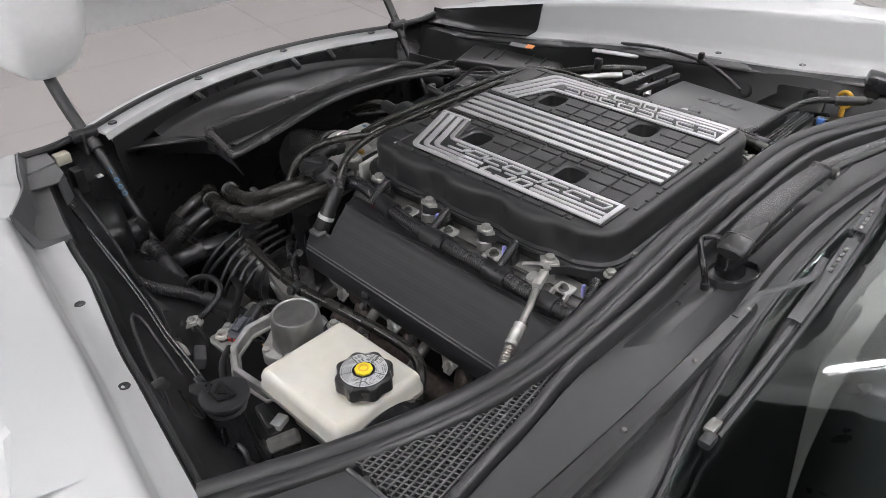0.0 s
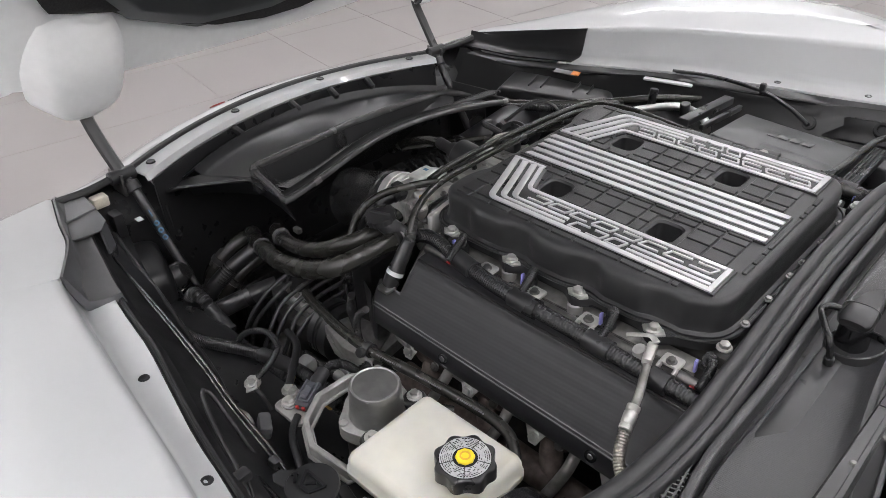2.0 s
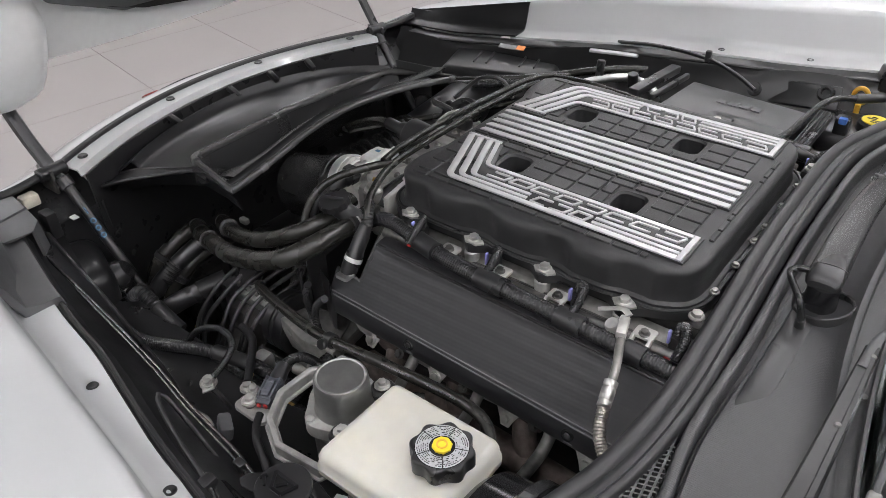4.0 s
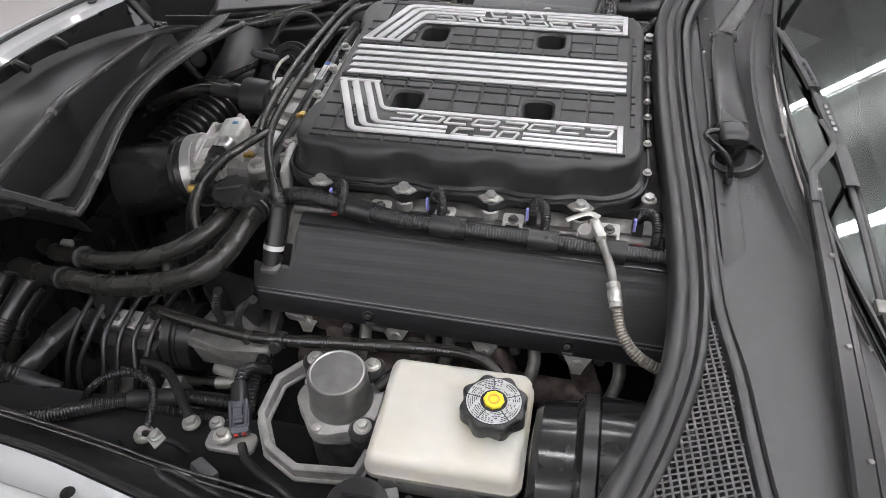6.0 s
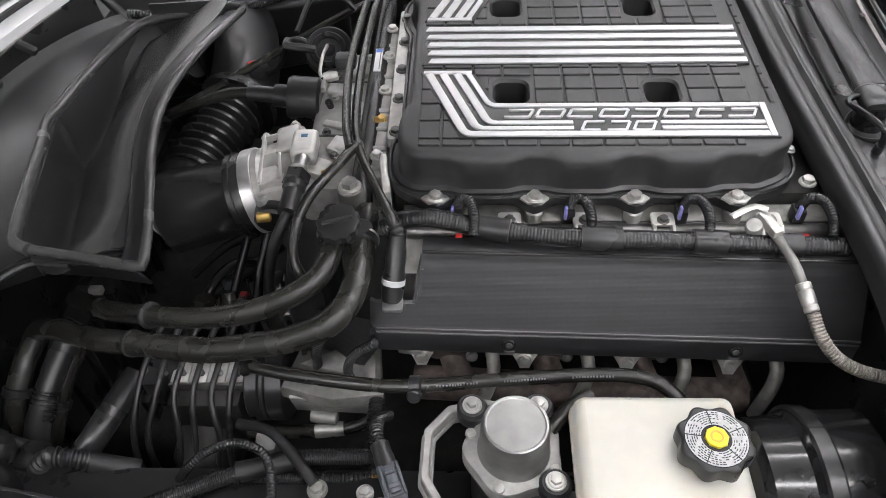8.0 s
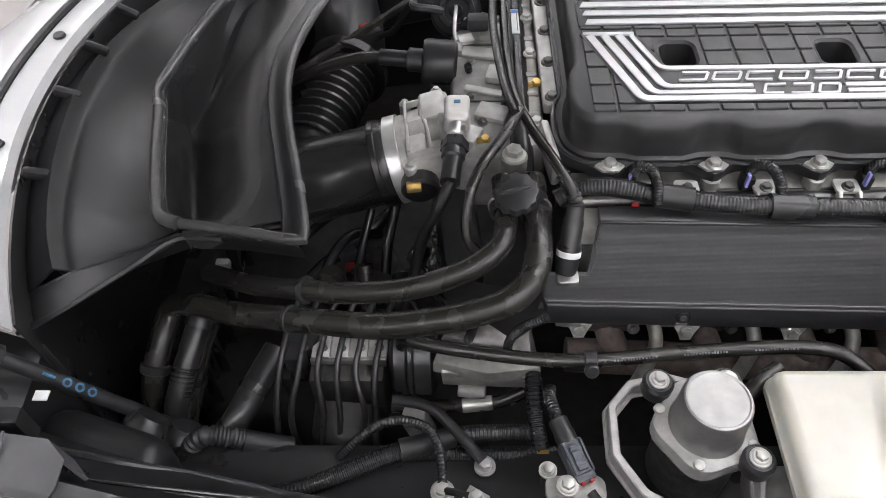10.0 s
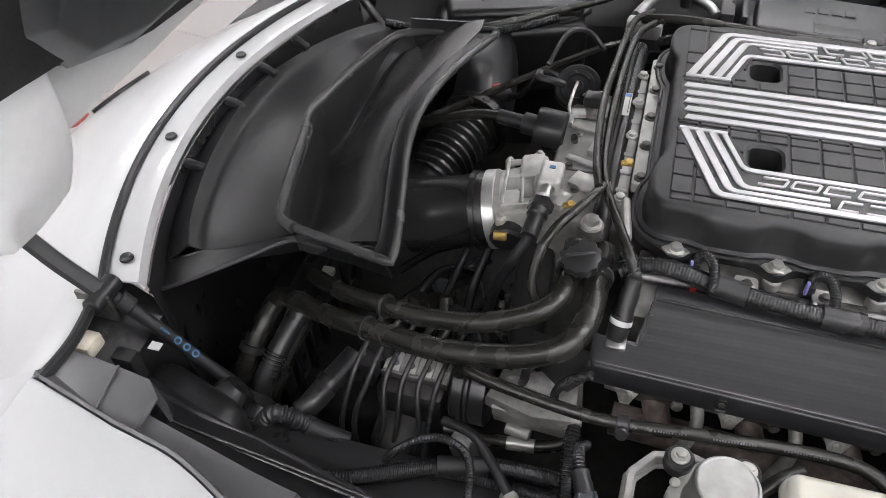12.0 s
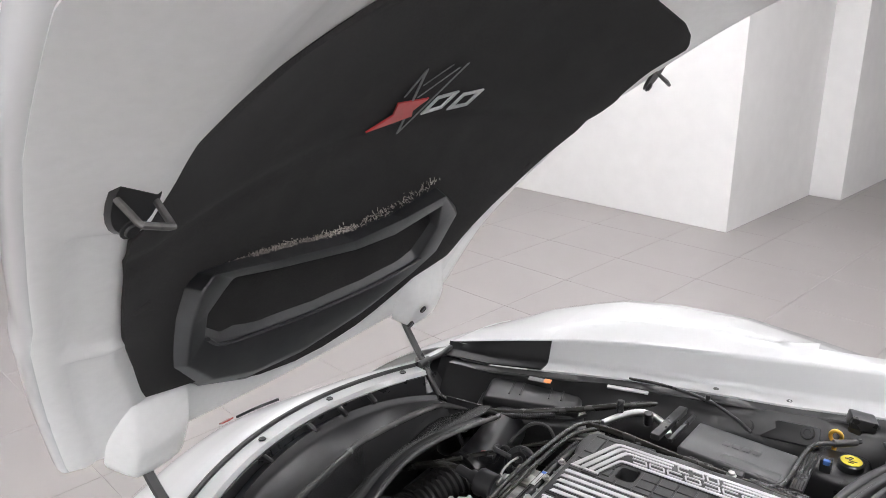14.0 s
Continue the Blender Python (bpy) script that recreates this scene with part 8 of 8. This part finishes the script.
part("rail_bead", tube([(x, station(x)[1] - 0.058, station(x)[2] - 0.008) for x in dense(-0.72, 0.30, 20)], 0.004, 8, 0.02), SATIN, ledge)
part("white_tab", box((-0.285, 0.606, 0.768), (0.110, 0.016, 0.006), 0.003, Euler((0, 0, radians(15))).to_matrix().to_4x4()), PAINT, ledge, "white painted tab")

fuse = thing("fuse_box", (0.035, 0.49, 0.7), "grey plastic cover over the fuse box", "fuse box")
m = Euler((radians(-2), radians(1), radians(-3))).to_matrix().to_4x4()
part("cover", box((0.046, 0.446, 0.765), (0.232, 0.145, 0.040), 0.006, m, 3), FUSE, fuse)
part("step", box((0.085, 0.395, 0.7856), (0.13, 0.034, 0.0024), 0.0008, m), FUSE, fuse, "shallow raised step")
mk = bmesh.new()
for k in range(4):
    add(mk, box((0.018 + 0.022 * k, 0.462, 0.7855), (0.017, 0.020, 0.0014), 0.0004, m))
tagged(part("embossed_bars", mk, FUSE, fuse, "embossed bars"), kind="stuff")
for k in range(3):
    part("lid_clip", box((-0.03 + 0.075 * k, 0.370, 0.772), (0.020, 0.008, 0.018), 0.003, m), BLACK, fuse)
part("base", box((0.037, 0.465, 0.70), (0.24, 0.17, 0.10), 0.01), BLACK, fuse)
bar = thing("support_bracket", (-0.12, 0.49, 0.74), "black upright slotted support bracket", "bracket")
part("bar", box((-0.120, 0.462, 0.795), (0.022, 0.185, 0.016), 0.003, Euler((radians(-4), 0, radians(-2))).to_matrix().to_4x4()), BLACK, bar)
part("bar", box((-0.090, 0.466, 0.788), (0.010, 0.16, 0.012), 0.003, Euler((radians(-4), 0, radians(-2))).to_matrix().to_4x4()), BLACK, bar)
ac = thing("ac_pipe", (-0.22, 0.5, 0.7), "bright bent aluminium refrigerant pipe", "pipe")
part("pipe", tube([(-0.275, 0.42, 0.76), (-0.262, 0.47, 0.755), (-0.245, 0.53, 0.745), (-0.225, 0.565, 0.738), (-0.19, 0.565, 0.735), (-0.15, 0.53, 0.74), (-0.13, 0.50, 0.735)], 0.009, 12, 0.008), ALU_BRIGHT, ac)
part("valve", cyl((-0.262, 0.50, 0.755), (-0.262, 0.505, 0.79), 0.009, 14), BLACK, ac)
part("valve", cyl((-0.19, 0.515, 0.74), (-0.19, 0.51, 0.775), 0.011, 14), BLACK, ac)
far = thing("far_hoses", (-0.1, 0.4, 0.75), "black hoses and conduit along the passenger side", "hose")
part("hose", tube([(-0.66, 0.375, 0.70), (-0.55, 0.40, 0.712), (-0.44, 0.46, 0.722), (-0.36, 0.50, 0.735), (-0.28, 0.54, 0.752), (-0.20, 0.62, 0.745)], 0.0085, 10, 0.012), HOSE, far)
part("conduit", tube([(-0.75, 0.39, 0.70), (-0.62, 0.38, 0.70), (-0.50, 0.40, 0.715), (-0.42, 0.45, 0.72)], 0.009, 10, ribs=(0.006, 0.0015)), LOOM, far)
part("pipe", tube([(-0.26, 0.30, 0.822), (-0.18, 0.285, 0.835), (-0.05, 0.275, 0.832), (0.08, 0.262, 0.835), (0.20, 0.262, 0.828), (0.26, 0.28, 0.80)], 0.0085, 10, 0.012), HOSE, far)
part("pipe", tube([(0.11, 0.318, 0.80), (0.145, 0.328, 0.80), (0.163, 0.350, 0.80), (0.170, 0.40, 0.80), (0.174, 0.47, 0.80), (0.181, 0.525, 0.80), (0.199, 0.562, 0.80), (0.241, 0.590, 0.80), (0.27, 0.63, 0.795)], 0.0062, 12, 0.008), SATIN, far, "bent black pipe")
part("pipe_sleeve", tube([(0.222, 0.578, 0.80), (0.245, 0.594, 0.80), (0.262, 0.617, 0.797)], 0.009, 12, 0.006), RUBBER, far, "ribbed end sleeve")
part("clip", box((0.085, 0.272, 0.838), (0.03, 0.02, 0.014), 0.003), BLACK, far)
part("bolt_post", cyl((0.079, 0.258, 0.81), (0.079, 0.258, 0.842), 0.008, 14), STEEL, far)
bolt(far, (0.079, 0.258, 0.8425), 0.0105)
part("conduit", tube([(0.16, 0.30, 0.815), (0.21, 0.32, 0.80), (0.24, 0.35, 0.77)], 0.011, 12, ribs=(0.006, 0.0018)), LOOM, far)
part("cable", tube([(-0.30, 0.655, 0.775), (-0.20, 0.64, 0.792), (-0.08, 0.612, 0.80), (0.0, 0.575, 0.795), (0.05, 0.545, 0.785)], 0.0042, 8, 0.012), BLACK, far)
part("cable_clip", box((-0.075, 0.612, 0.805), (0.012, 0.012, 0.024), 0.003), BLACK, far)
part("reservoir", box((0.235, 0.60, 0.68), (0.13, 0.14, 0.12), 0.02, None, 3), BLACK, far)
part("ribbed_bar", box((0.184, 0.478, 0.764), (0.028, 0.17, 0.014), 0.003), BLACK, far)
for k in range(4):
    part("bar_rib", box((0.1745 + 0.0063 * k, 0.478, 0.7722), (0.0022, 0.16, 0.0026), 0.0006), SATIN, far)
dip = thing("dipstick", (0.212, 0.745, 0.7), "amber ring handle of the dipstick", "dipstick")
part("ring", tube([(0.217 + 0.0125 * math.cos(a), 0.66 - 0.004 * math.sin(a), 0.774 + 0.0165 * math.sin(a)) for a in dense(0, 2 * math.pi * 15 / 16, 15)], 0.0048, 10, 0.004, loop=True), AMBER, dip)
part("stem", cyl((0.216, 0.661, 0.70), (0.217, 0.660, 0.757), 0.0055, 12), AMBER, dip)
oil = thing("oil_filler_cap", (0.262, 0.594, 0.74), "black filler cap with a yellow face", "filler cap")
part("cap", lathe([(0, 0.014), (0.024, 0.014), (0.028, 0.010), (0.029, -0.004), (0.024, -0.012), (0, -0.012)], at(0.262, 0.594, 0.746), 28), BLACK, oil)
part("face", lathe([(0, 0.0152), (0.0225, 0.0152), (0.0232, 0.0138)], at(0.262, 0.594, 0.746), 28), YELLOW, oil, "yellow printed face")
mk = bmesh.new()
for dx, dy, w, h in ((-0.006, 0.003, 0.016, 0.004), (0.004, -0.004, 0.018, 0.003), (-0.002, 0.010, 0.010, 0.003), (0.0, -0.011, 0.012, 0.003)):
    add(mk, box((0.262 + dx, 0.594 + dy, 0.7615), (w, h, 0.0006), 0))
part("face_mark", mk, BLACK, oil, "plain black printed mark", 0)
blue = thing("blue_plug", (0.209, 0.647, 0.70), "small blue plug on a black socket", "connector")
part("plug", box((0.218, 0.542, 0.768), (0.015, 0.012, 0.013), 0.003), BLUE, blue)
part("socket", box((0.216, 0.556, 0.745), (0.026, 0.024, 0.05), 0.004), BLACK, blue)
relay = thing("relay_block", (0.29, 0.69, 0.74), "black relay block with pale plugs by the cowl", "relay")
part("block", box((0.26, 0.72, 0.80), (0.06, 0.05, 0.03), 0.005, Euler((0, radians(10), radians(20))).to_matrix().to_4x4()), BLACK, relay)
part("leg", box((0.25, 0.71, 0.76), (0.03, 0.03, 0.07), 0.005), BLACK, relay)
part("plug", box((0.33, 0.73, 0.775), (0.06, 0.018, 0.018), 0.004, Euler((0, radians(12), radians(-12))).to_matrix().to_4x4()), GREYPL, relay)
part("plug", box((0.34, 0.70, 0.76), (0.06, 0.02, 0.016), 0.004, Euler((0, radians(12), radians(-12))).to_matrix().to_4x4()), FAINT, relay, "pale printed plug")
